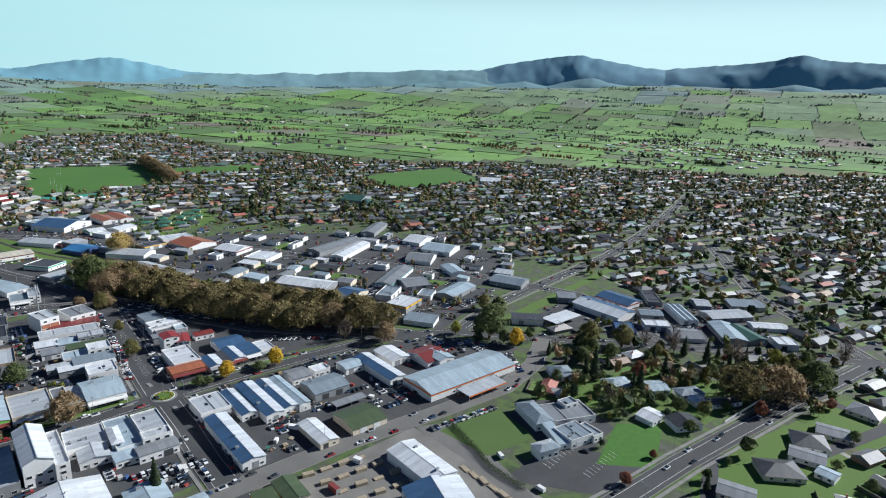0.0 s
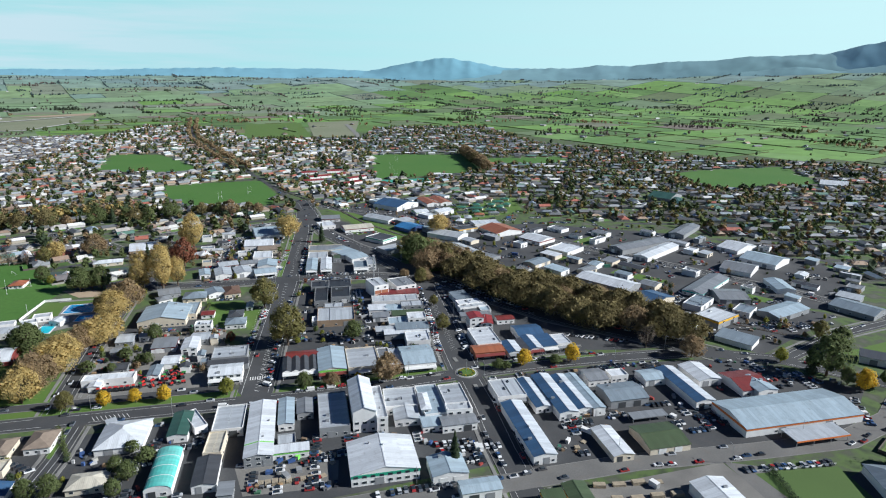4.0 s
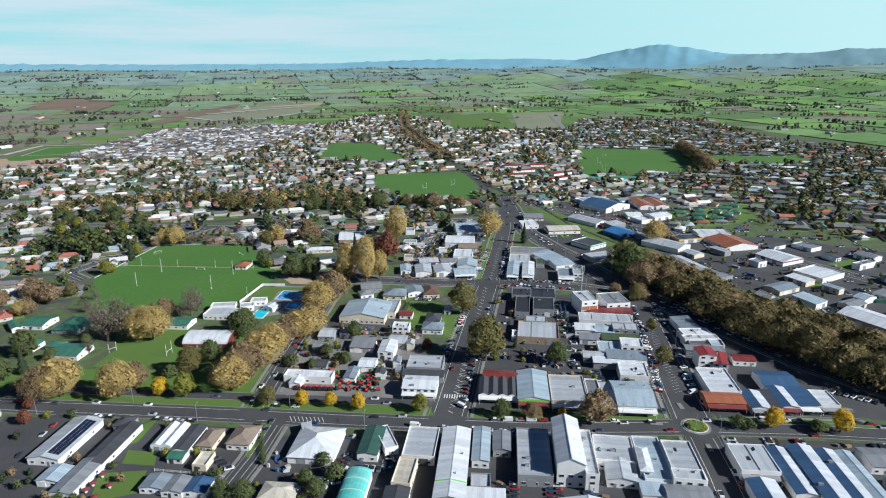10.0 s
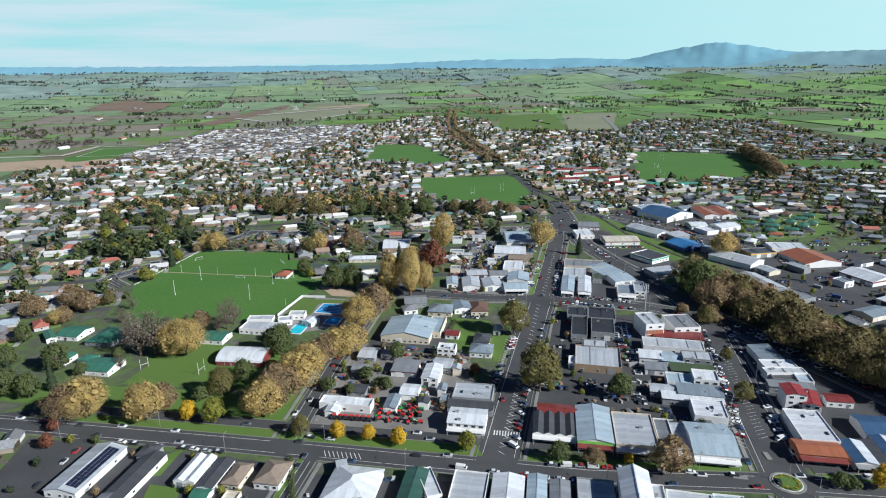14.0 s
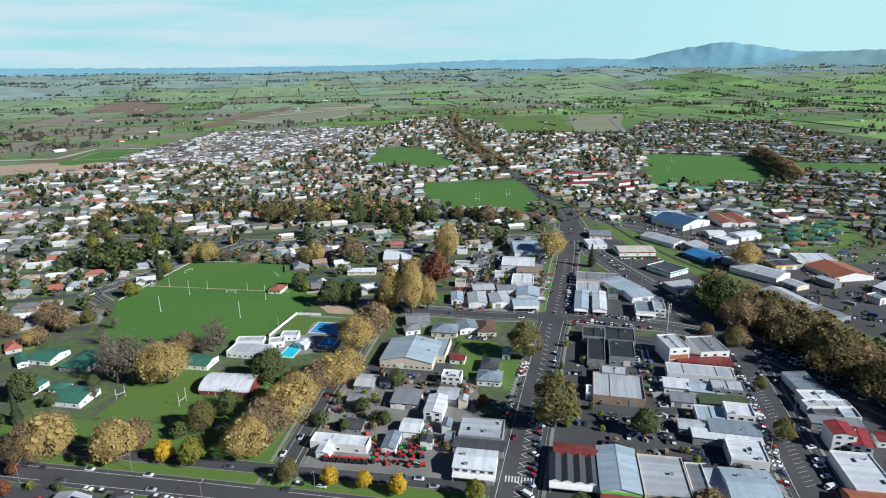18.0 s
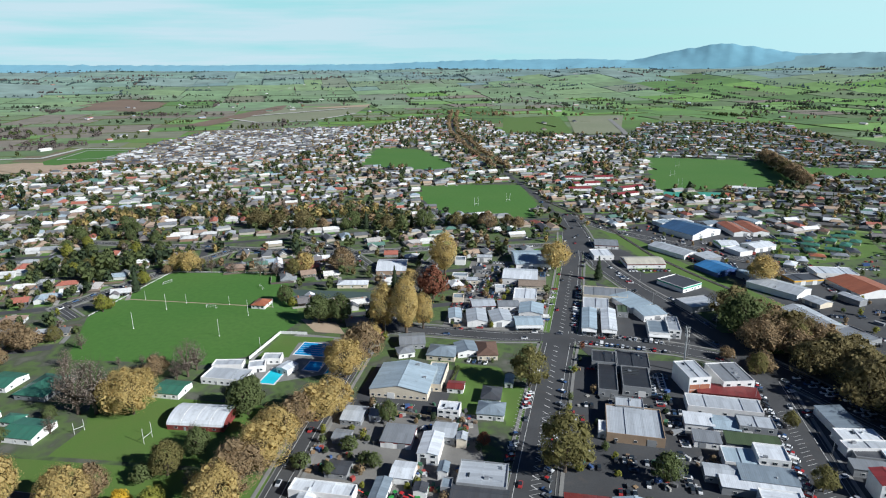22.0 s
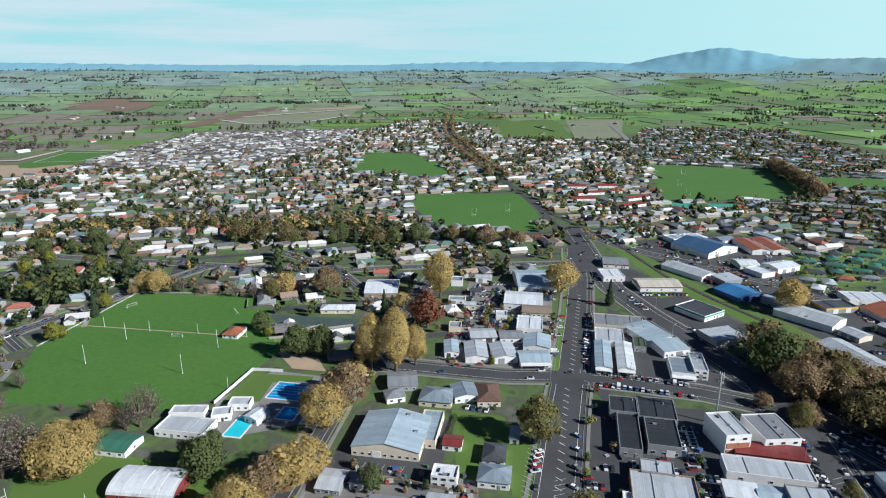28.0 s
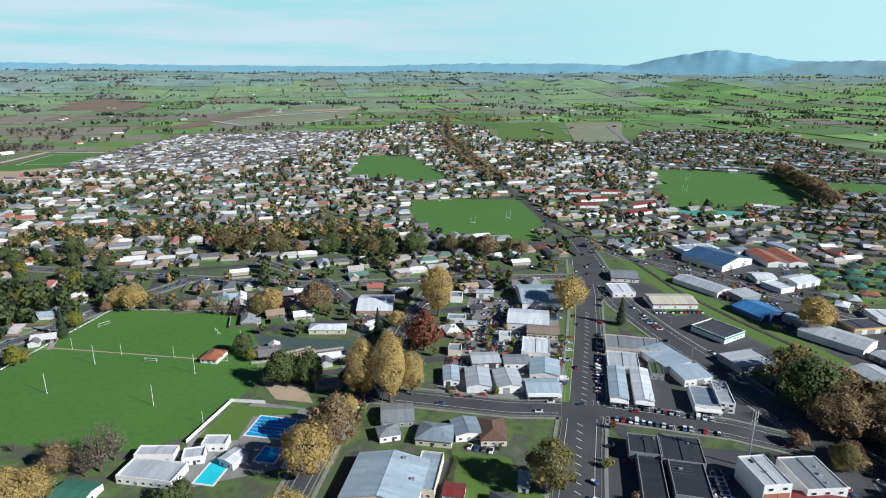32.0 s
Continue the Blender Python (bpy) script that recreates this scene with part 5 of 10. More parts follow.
building("shop_building", -65.3, -167.1, 18.0, 13.8, -11, 5.5, "gable", "w", R_WHITE, W_WHITE, "white two-storey shop with ribbon windows at the highway corner", "shop", awn=1, win=12)
building("shed", -102.8, -148.3, 6.3, 13.0, -11, 3.4, "gable", "d", R_BLUE, W_WHITE, "narrow white and blue shed in the machinery yard", "shed")
building("shed", -93.9, -136.9, 9.5, 11.0, -11, 3.4, "gable", "w", R_WHITE, W_WHITE, "white shed behind the machinery yard", "shed")
building("shed", -123.5, -109.3, 8.1, 7.4, -11, 2.9, "gable", "w", R_GREY, W_GREY, "old grey shed in the yard by the tree street", "shed")
building("shed", -122.0, -133.4, 9.9, 8.6, -11, 2.8, "gable", "w", R_DARK, W_GREY, "low dark-roofed shed beside garden trees", "shed")
building("cottage", -120.1, -91.2, 10.3, 13.2, -11, 2.8, "gable", "w", R_LIGHT, W_GREY, "low weathered cottage with pale roof", "house")
building("shop_building", -24.3, -172.9, 20.1, 18.9, -11, 3.9, "saw", "d", R_DARK, W_WHITE, "shop row with four dark gabled roofs and white fronts", "shop", awn=1)
building("shop_building", -20.7, -160.8, 19.0, 10.0, -11, 3.9, "gable", "w", R_RED, W_RED, "shop with deep red metal roof", "shop")
building("shop_building", -5.9, -174.7, 16.1, 30.0, -11, 4.7, "gable", "d", R_SKY, W_GREEN, "shop with pale blue metal roof and lime green fascia", "shop", awn=1)
building("shop_building", 11.4, -180.1, 18.5, 26.7, -11, 4.7, "flat", "d", R_LIGHT, W_CREAM, "shop with pale grey metal roof and plain cream parapet", "shop", awn=1)
building("shop_building", 24.5, -183.2, 7.0, 23.5, -11, 4.2, "flat", "d", R_GREY, W_WHITE, "narrow shop with grey roof facing the highway", "shop", awn=1)
building("shop_building", 31.8, -185.7, 7.6, 21.3, -11, 3.9, "mono", "d", R_LIGHT, W_RED, "shop with pale sloping roof and red verandah", "shop", awn=1)
building("shop_building", 43.2, -189.4, 19.0, 24.9, -11, 5, "gable", "w", R_SKY, W_WHITE, "corner shop with white parapet beside the roundabout", "shop", awn=1, win=8)
building("brick_office", 58.0, -65.8, 11.9, 19.1, 4, 10, "flat", "w", R_LIGHT, W_WHITE, "three-storey white office with brick-red front panels", "office", win=2)
building("office", 79.8, -63.4, 17.0, 21.2, 2, 6.6, "flat", "w", R_GREY, W_WHITE, "white two-storey office with grey ribbed roof", "office")
building("hotel", 100.0, -155.5, 9.6, 10.9, -11, 9, "gable", "d", R_RED2, W_WHITE, "old white three-storey hotel with bright red gabled roof", "hotel", win=8)
building("hotel_wing", 107.9, -157.8, 8.0, 15.1, -23, 5.5, "gable", "d", R_RED2, W_WHITE, "white hotel wing with bright red roof", "hotel", win=4)
building("shed", 124.0, -155.0, 12.5, 7.8, -11, 3.4, "gable", "w", R_RED, W_WHITE, "low red-roofed building behind the hotel", "building")
building("shop_building", 94.4, -180.1, 16.0, 26.0, -11, 4.7, "flat", "d", R_WHITE, W_WHITE, "shop with broad white roof and tall parapet", "shop")
building("corner_shop", 88.0, -197.1, 18.9, 11.2, -11, 4.3, "gable", "w", R_ORANGE, W_BRICK, "old orange brick corner shop with tiled gables", "shop", awn=1, win=6)
building("shop_building", 103.8, -200.0, 9.3, 16.7, -11, 3.9, "gable", "d", R_NAVYW, W_WHITE, "small shop with one blue and one pale slope", "shop", awn=1)
building("shop_building", 111.1, -200.0, 6.7, 17.9, -11, 3.7, "mono", "d", R_DARK, W_WHITE, "narrow shop with dark metal roof on the highway", "shop", awn=1)
building("shop_building", 127.0, -180.8, 18.0, 16.6, -11, 3.9, "gable", "w", R_NAVY, W_WHITE, "shop with blue metal roof beside the oak park", "shop")
building("shop_building", 119.0, -199.2, 8.2, 19.9, -11, 4.1, "gable", "d", R_NAVYW, W_WHITE, "narrow shop with blue and white roof", "shop", awn=1)
building("shop_building", 128.7, -200.4, 9.6, 18.5, -11, 4.1, "mono", "d", R_NAVY, W_WHITE, "shop with blue metal roof on the highway", "shop", awn=1)
building("corner_shop", 138.6, -203.2, 9.6, 15.0, -11, 4.3, "flat", "d", R_WHITE, W_WHITE, "white corner shop with flat roof and parapets", "shop", awn=1)
building("theatre", -5.2, -234.8, 11.4, 33.5, -11, 11.4, "gable", "d", R_WHITE, W_WHITE, "tall white theatre with steep white gabled roof", "theatre", win=8)
building("theatre_wing", 2.4, -239.8, 5.5, 31.5, -11, 8.5, "flat", "d", R_WHITE, W_WHITE, "white side wing of the theatre", "theatre", win=6)
building("shop_building", -19.5, -232.6, 14.7, 34.4, -11, 5.1, "flat", "d", R_LIGHT, W_GREY, "shop with long pale grey roof beside the theatre", "shop")
building("shop_building", -55.5, -235.7, 12.5, 48.2, -11, 5.5, "gable", "d", R_WHITE, W_GREY, "long grey store with lime green stripe across its roof", "shop")
building("shop_building", -41.2, -222.6, 7.5, 25.1, -11, 3.9, "gable", "d", R_SKY, W_WHITE, "narrow shop with pale blue roof", "shop")
building("shop_building", -31.4, -221.4, 8.1, 14.5, -11, 3.9, "gable", "d", R_GREY, W_GREY, "small grey gabled store", "shop")
building("store", -45.2, -256.0, 16.2, 5.9, -11, 3.9, "mono", "w", R_WHITE, W_GREEN, "store with white roof and lime green front by the yard", "shop")
building("shop_building", 30.4, -241.7, 11.7, 30.3, -11, 4.7, "flat", "d", R_SKY, W_WHITE, "shop with pale roof and white raised lantern", "shop")
building("shop_building", 23.7, -259.5, 10.5, 9.2, -11, 3.5, "mono", "w", R_SKY, W_WHITE, "lean-to behind the shop with parked cars below", "shop")
building("shop_building", 42.2, -246.3, 12.6, 27.1, -11, 5.9, "flat", "d", R_LIGHT, W_WHITE, "corner shop with pale roof beside the roundabout", "shop", win=8)
building("shop_building", 35.8, -264.6, 17.6, 8.5, -11, 4.3, "gable", "w", R_GREY, W_WHITE, "shop with blue-grey roof and white car-park wall", "shop", win=6)
building("supermarket", -8.9, -279.5, 29.7, 25.4, -11, 5.5, "gable", "d", R_WHITE, W_GREENBAND, "large white store with dark green fascia band", "supermarket", win=8)
building("warehouse", 15.5, -296.3, 15.6, 14.4, -11, 4.7, "gable", "d", R_SKY, W_WHITE, "blue-grey workshop on the back street", "warehouse")
building("warehouse", 22.4, -314.3, 17.0, 8.3, -11, 4.7, "gable", "w", R_SKY, W_WHITE, "pale blue-roofed workshop beside the car park", "warehouse")
building("motor_workshop", -115.6, -213.0, 20.4, 23.1, -11, 3.5, "hip", "w", R_WHITE, W_WHITE, "low white workshop with hipped pale roof", "workshop")
building("forecourt_canopy", -121.1, -202.2, 4.9, 11.0, 14, 3.9, "canopy", "w", R_LIGHT, W_WHITE, "flat grey forecourt canopy on posts", "canopy")
building("shop_building", -90.7, -214.6, 9.0, 21.4, -11, 3.9, "gable", "d", R_DGREEN, W_WHITE, "shop with green roof and white walls", "shop")
building("shop_building", -84.1, -213.0, 6.3, 18.1, 15, 3.9, "flat", "d", R_WHITE, W_WHITE, "narrow white shop on the highway", "shop")
building("arch_shed", -98.4, -249.8, 10.9, 28.8, -11, 3.4, "arch", "d", R_TEAL, W_WHITE, "barrel-roofed shed with translucent turquoise cover", "shed")
building("warehouse", -81.6, -258.5, 9.8, 20.4, -11, 3.9, "gable", "d", R_DARK, W_WHITE, "gabled workshop with dark roof and white end", "workshop")
building("house", -127.9, -245.0, 14.5, 10.6, -11, 3.1, "hip", "w", R_CREAM, W_CREAM, "cream house with hipped roof among shrubs", "building")
building("long_hall", -231.9, -197.1, 14.7, 31.9, -11, 3.5, "gable", "d", R_LIGHT, W_WHITE, "long hall with black solar panels on its pale roof", "hall", solar=1)
building("motel_block", -208.7, -202.9, 9.2, 31.2, -11, 3.5, "gable", "d", R_DARK, W_WHITE, "long motel block with dark grey roof", "motel", win=10)
building("motel_block", -214.0, -226.6, 9.5, 22.1, -11, 3.5, "gable", "d", R_GREY, W_WHITE, "long motel block with grey roof beside a lawn", "motel", win=10)
building("lodge", -210.2, -185.4, 7.7, 8.4, -11, 3.4, "hip", "w", R_DARK, W_GREY, "small dark-roofed lodge on the highway", "building")
building("warehouse", -184.5, -199.4, 9.7, 18.4, -11, 3.5, "saw", "d", R_WHITE, W_WHITE, "white ridged-roof workshop on the highway", "workshop")
building("warehouse", -174.7, -202.8, 7.2, 19.2, -11, 3.5, "gable", "d", R_DARK, W_WHITE, "long workshop with dark roof", "workshop")
building("shop_building", -165.2, -203.7, 7.3, 13.6, -11, 3.5, "hip", "d", R_TAN, W_CREAM, "tan-roofed shop beside the side street", "shop")
building("shed", -176.9, -214.6, 7.1, 5.9, -11, 2.6, "gable", "w", R_GREEN, W_WHITE, "small green-roofed shed", "shed")
building("shop_building", -150.3, -203.3, 10.9, 14.7, -11, 3.5, "hip", "w", R_TAN, W_WHITE, "tan hipped-roof building on the corner", "shop")
building("shed", -164.3, -219.3, 6.3, 9.5, -11, 2.8, "flat", "d", R_CREAM, W_CREAM, "small cream block in the motel yard", "shed")
building("motel_unit", -179.7, -233.0, 10.5, 8.9, -11, 2.8, "gable", "d", R_BLUE, W_WHITE, "white motel unit with blue-grey gabled roof", "motel")
building("motel_unit", -170.8, -235.6, 8.9, 9.8, -11, 2.8, "gable", "d", R_GREY, W_WHITE, "white motel unit with grey gabled roof", "motel")
building("motel_unit", -161.7, -237.1, 9.5, 9.0, -11, 2.8, "gable", "d", R_NAVY, W_WHITE, "white motel unit with dark blue roof", "motel")
building("house", -166.4, -248.9, 12.2, 6.5, -11, 2.8, "hip", "w", R_CREAM, W_WHITE, "white bungalow with pale roof", "building")
building("workshop", -224.6, -223.2, 9.6, 10.2, -11, 3.1, "gable", "d", R_SKY, W_WHITE, "small blue-roofed workshop behind the long hall", "workshop")
building("shop_building", 63.9, -283.9, 11.2, 47.9, -11, 4.7, "gable", "d", R_NAVYW, W_WHITE, "long shop with blue and white gabled roof on the side street", "shop", win=12)
building("shop_building", 73.8, -246.6, 16.0, 19.2, -11, 4.7, "flat", "w", R_LIGHT, W_WHITE, "corner shop with pale roof at the roundabout", "shop", awn=1)
building("shop_building", 85.7, -254.9, 8.6, 31.0, -11, 3.9, "gable", "d", R_NAVYW, W_WHITE, "shop with blue and white ridged roof", "shop")
building("shop_building", 94.8, -260.6, 10.2, 41.4, -11, 4.7, "gable", "d", R_NAVYW, W_WHITE, "long shop with one blue and one white slope", "shop")
building("shop_building", 104.3, -262.7, 7.7, 37.4, -11, 4.7, "gable", "d", R_NAVYW, W_WHITE, "long narrow shop with blue and white roof", "shop")
building("shop_building", 111.6, -264.9, 6.5, 38.0, -11, 4.7, "gable", "d", R_SKY, W_WHITE, "long shop with pale roof", "shop")
building("warehouse", 130.2, -274.0, 22.1, 17.9, -11, 4.7, "gable", "w", R_BLUE, W_GREY, "workshop with dark blue-grey roof", "workshop")
building("warehouse", 128.9, -251.0, 12.1, 13.5, -11, 3.9, "gable", "w", R_GREY, W_WHITE, "grey-roofed store", "shop")
building("warehouse", 142.5, -254.5, 10.6, 8.3, -11, 3.9, "flat", "w", R_WHITE, W_WHITE, "small white-roofed store on the highway", "shop")
building("warehouse", 159.3, -263.8, 12.8, 12.3, -11, 3.9, "gable", "w", R_SKY, W_WHITE, "pale blue-roofed workshop", "workshop")
building("warehouse", 168.5, -280.3, 11.2, 39.8, -11, 4.7, "gable", "d", R_NAVYW, W_WHITE, "long workshop with blue roof and skylights", "workshop")
building("warehouse", 188.8, -272.0, 14.5, 20.8, -11, 3.9, "gable", "d", R_WHITE, W_WHITE, "white gabled workshop by the highway", "workshop")
building("warehouse", 204.9, -290.1, 19.1, 21.6, -11, 3.9, "gable", "w", R_RED, W_WHITE, "red and white roofed building on the highway", "building")
building("warehouse", 207.2, -296.6, 12.2, 16.8, -11, 4.7, "gable", "d", R_SKY, W_WHITE, "pale blue gabled building on the highway", "building")
building("shed", 120.2, -313.5, 21.1, 19.6, -11, 3.4, "gable", "w", R_OLIVE, W_CREAM, "olive green-roofed workshop with cream walls", "workshop", win=6)
building("canopy", 129.0, -295.8, 20.0, 5.9, -11, 3, "canopy", "w", R_GREY, W_GREY, "long grey carport in the yard", "carport")
building("shed", 96.0, -308.2, 10.1, 23.6, -11, 3.4, "gable", "d", R_WHITE, W_CREAM, "white-roofed shed with cream end wall", "shed")
building("hardware_store", 198.3, -321.5, 69.3, 26.8, -11, 4.8, "gable", "w", R_SKY, W_ORANGE, "very large hardware store with pale blue roof and orange fascia", "store")
building("store_canopy", 192.3, -341.8, 30.5, 11.1, -11, 3.9, "canopy", "w", R_LIGHT, W_ORANGE, "pale trade canopy of the hardware store", "canopy")
building("warehouse", 109.2, -365.5, 15.8, 32.2, -11, 5.5, "gable", "d", R_WHITE, W_WHITE, "large white metal warehouse in the timber yard", "warehouse")
building("warehouse", 96.5, -386.1, 26.8, 18.7, -29, 4.7, "gable", "d", R_NAVYW, W_WHITE, "blue and white roofed warehouse in the timber yard", "warehouse")
building("house", 159.9, -402.6, 11.4, 6.6, -25, 5, "hip", "w", R_BLUE, W_WHITE, "white two-storey house with hipped slate-blue roof", "building", win=8)
building("house", 244.1, -366.3, 14.1, 15.6, -40, 3.1, "hip", "w", R_BLUE, W_WHITE, "blue-roofed villa among conifers", "building")
building("house", 254.8, -399.4, 16.5, 11.7, -34, 3.1, "hip", "w", R_SKY, W_WHITE, "pale-roofed white house in a large garden", "building")
building("house", 265.9, -418.3, 13.6, 12.9, -41, 3.1, "gable", "w", R_SKY, W_WHITE, "white house with pale metal roof", "building")
building("house", 273.8, -436.3, 15.9, 9.2, -37, 3.1, "hip", "w", R_BLUE, W_WHITE, "house with slate-blue roof in the shade", "building")
building("house", 267.2, -443.8, 9.4, 7.4, -35, 2.8, "gable", "d", R_WHITE, W_WHITE, "small white garage with pale roof", "building")
building("house", 276.6, -455.4, 20.6, 7.4, -36, 3.1, "hip", "w", R_DARK, W_WHITE, "dark-roofed white house behind a fence", "building")
building("house", 230.3, -429.3, 13.8, 10.7, -11, 2.9, "gable", "d", R_WHITE, W_WHITE, "long white-roofed bungalow beside the green", "building")
building("house", 235.5, -445.4, 15.7, 11.5, -37, 3.6, "gable", "d", R_BLACK, W_WHITE, "white house with black gabled roof", "building")
building("house", 222.8, -494.6, 19.3, 14.7, -56, 2.9, "hip", "w", R_DARK, W_CREAM, "large dark hipped-roof house on the highway", "building")
building("house", 245.7, -503.2, 16.1, 11.4, -84, 2.8, "gable", "w", R_GREY, W_WHITE, "long grey-roofed bungalow", "building")
building("house", 262.3, -501.7, 16.2, 15.9, -70, 2.9, "hip", "w", R_DARK, W_WHITE, "dark hipped-roof bungalow", "building")
building("house", 281.7, -509.9, 15.4, 12.4, -82, 2.8, "gable", "w", R_GREY, W_CREAM, "bungalow with grey gabled roof", "building")
building("house", 321.9, -522.0, 16.4, 15.4, -101, 2.8, "hip", "w", R_GREY, W_CREAM, "tan bungalow with grey hipped roof", "building")
building("house", 189.8, -483.4, 15.6, 12.0, -81, 2.8, "gable", "w", R_GREY, W_CREAM, "long bungalow with grey tiled roof", "building")
building("house", 235.1, -513.5, 8.6, 8.8, -101, 2.6, "gable", "w", R_SKY, W_WHITE, "pale-roofed garage block", "building")
building("tyre_store", 266.3, -212.5, 25.7, 18.9, 12, 5.5, "flat", "d", R_WHITE, W_YELLOW, "black and yellow store with white roof", "store")
building("warehouse", 243.7, -118.7, 47.9, 23.6, -67, 4.7, "gable", "w", R_WHITE, W_GREY, "long white-roofed warehouse beside the oak park", "warehouse")
building("warehouse", 253.0, -164.0, 19.9, 26.8, -74, 3.9, "gable", "w", R_NAVY, W_CREAM, "workshop with blue roof", "workshop")
building("warehouse", 317.2, -155.1, 16.5, 59.4, -67, 3.9, "gable", "d", R_GREY, W_TEAL, "grey-roofed shop with turquoise front", "shop")
building("warehouse", 313.4, -181.4, 23.9, 25.0, -25, 3.9, "gable", "w", R_GREY, W_GREY, "large grey gabled workshop", "workshop")
building("warehouse", 348.7, -38.4, 17.6, 70.6, -82, 5.5, "gable", "d", R_GREY, W_GREY, "large grey ribbed-roof warehouse", "warehouse")
building("warehouse", 349.6, -61.6, 14.5, 66.0, -69, 4.7, "gable", "d", R_WHITE, W_WHITE, "large white warehouse", "warehouse")
building("warehouse", 440.4, -6.5, 16.6, 58.0, -62, 4.7, "gable", "d", R_GREY, W_GREY, "grey warehouse near the houses", "warehouse")
building("warehouse", 439.6, -78.7, 22.0, 36.9, -78, 3.9, "gable", "w", R_WHITE, W_WHITE, "white industrial shed", "warehouse")
building("warehouse", 426.0, -122.3, 32.9, 34.0, -72, 4.7, "gable", "w", R_SKY, W_WHITE, "pale industrial shed with white gables", "warehouse")
building("warehouse", 382.8, -131.2, 26.2, 31.0, -62, 3.9, "gable", "w", R_GREY, W_WHITE, "grey-roofed industrial shed", "warehouse")
building("warehouse", 373.4, -179.8, 14.7, 27.5, -29, 3.9, "gable", "d", R_SKY, W_WHITE, "small blue-white gabled shed", "warehouse")
building("warehouse", 324.8, -221.3, 39.0, 17.4, 7, 3.9, "gable", "w", R_SKY, W_GREY, "pale blue-roofed workshop", "workshop")
building("warehouse", 382.3, -239.4, 30.9, 24.5, -77, 3.9, "gable", "w", R_BLUE, W_GREY, "long blue-grey roofed hall", "hall")
building("warehouse", 373.6, -336.2, 45.1, 24.4, -101, 4.7, "gable", "w", R_NAVYW, W_WHITE, "long blue and white industrial building", "warehouse")
building("warehouse", 406.9, -335.7, 32.4, 22.9, -101, 3.9, "gable", "w", R_NAVY, W_RED, "blue-roofed workshop with red doors", "workshop")
building("fuel_canopy", 329.3, -321.3, 14.9, 30.6, -101, 4.3, "canopy", "w", R_WHITE, W_WHITE, "white fuel station canopy on posts", "canopy")
building("warehouse", 409.0, -387.8, 14.0, 36.3, -50, 4.3, "saw", "d", R_SKY, W_WHITE, "ridged pale blue and white workshop", "workshop")
building("warehouse", 433.5, -416.4, 37.6, 18.7, -39, 3.9, "gable", "w", R_LIGHT, W_GREY, "long pale-roofed industrial shed", "warehouse")
building("warehouse", 392.7, -427.9, 17.2, 36.2, -56, 4.3, "gable", "d", R_SKY, W_GREY, "blue-white gabled workshop beside the highway", "workshop")
building("warehouse", 400.6, -439.0, 14.6, 29.8, -38, 3.9, "gable", "d", R_DGREEN, W_GREY, "dark green gabled workshop", "workshop")
building("warehouse", 344.0, -366.7, 14.3, 22.2, -59, 3.9, "flat", "w", R_NAVY, W_NAVY, "navy blue workshop by the highway", "workshop")
building("warehouse", 173.9, 16.3, 36.0, 18.2, -80, 3.9, "gable", "w", R_LIGHT, W_GREY, "long ribbed-roof shed along the railway", "warehouse")
building("warehouse", 183.3, -12.3, 21.9, 20.4, -71, 3.5, "flat", "w", R_GREY, W_GREY, "low grey office beside the railway", "office")
building("warehouse", 247.5, 73.3, 34.7, 33.4, -84, 3.9, "gable", "w", R_ORANGE, W_WHITE, "orange and white roofed workshop", "workshop")
building("warehouse", 265.2, 25.1, 27.7, 26.1, -71, 3.9, "gable", "w", R_WHITE, W_RED, "white-roofed workshop with red end", "workshop")
building("warehouse", 270.3, -18.7, 24.9, 29.8, -67, 3.9, "flat", "w", R_WHITE, W_WHITE, "white flat-roofed workshop", "workshop")
building("shop_building", 109.5, 45.4, 24.9, 18.5, 15, 3.9, "flat", "d", R_LIGHT, W_GREY, "low shop with weathered roof covered in vents", "shop")
building("warehouse", 183.3, 74.5, 22.4, 38.1, 35, 4.7, "gable", "d", R_LIGHT, W_WHITE, "long ribbed-roof store beside the railway", "warehouse")
building("car_showroom", 157.9, 121.8, 25.6, 24.7, 22, 3.9, "gable", "d", R_BRIGHTBLUE, W_NAVY, "car showroom with bright blue roof", "showroom")
building("shop_building", 112.6, 88.4, 21.7, 24.7, 30, 3.9, "flat", "d", R_DARK, W_GREENBAND, "dark-roofed store with blue and green fascia", "shop")
building("dealer_building", 102.0, 141.8, 32.8, 20.8, -1, 3.9, "gable", "w", R_CREAM, W_RED, "vehicle dealership with pale roof and red fascia", "shop")
building("shop_building", 72.2, 165.3, 17.6, 20.3, -1, 3.9, "flat", "w", R_WHITE, W_WHITE, "white modern shop beside the railway road", "shop")
building("shop_building", 85.7, 199.6, 21.6, 21.0, -11, 3.5, "gable", "w", R_GREY, W_RED, "grey-roofed restaurant on the railway road", "shop")
building("feed_store", 183.7, 241.7, 43.1, 41.1, 30, 5.5, "gable", "d", R_NAVY, W_WHITE, "large white store with navy blue roof", "store")
building("warehouse", 140.7, 175.3, 18.6, 40.0, 31, 3.9, "gable", "d", R_LIGHT, W_WHITE, "long pale shed beside parked machinery", "warehouse")
building("warehouse", 230.8, 245.6, 16.5, 40.1, -1, 4.3, "gable", "d", R_ORANGE, W_WHITE, "white store with rusty red gabled roof", "store")
building("warehouse", 250.1, 247.1, 16.0, 43.9, -1, 4.3, "gable", "d", R_ORANGE, W_WHITE, "white store with rusty red gabled roof", "store")
building("warehouse", 199.1, 193.4, 17.1, 18.6, -1, 3.5, "gable", "w", R_WHITE, W_GREEN, "white-roofed shop with green front", "shop")
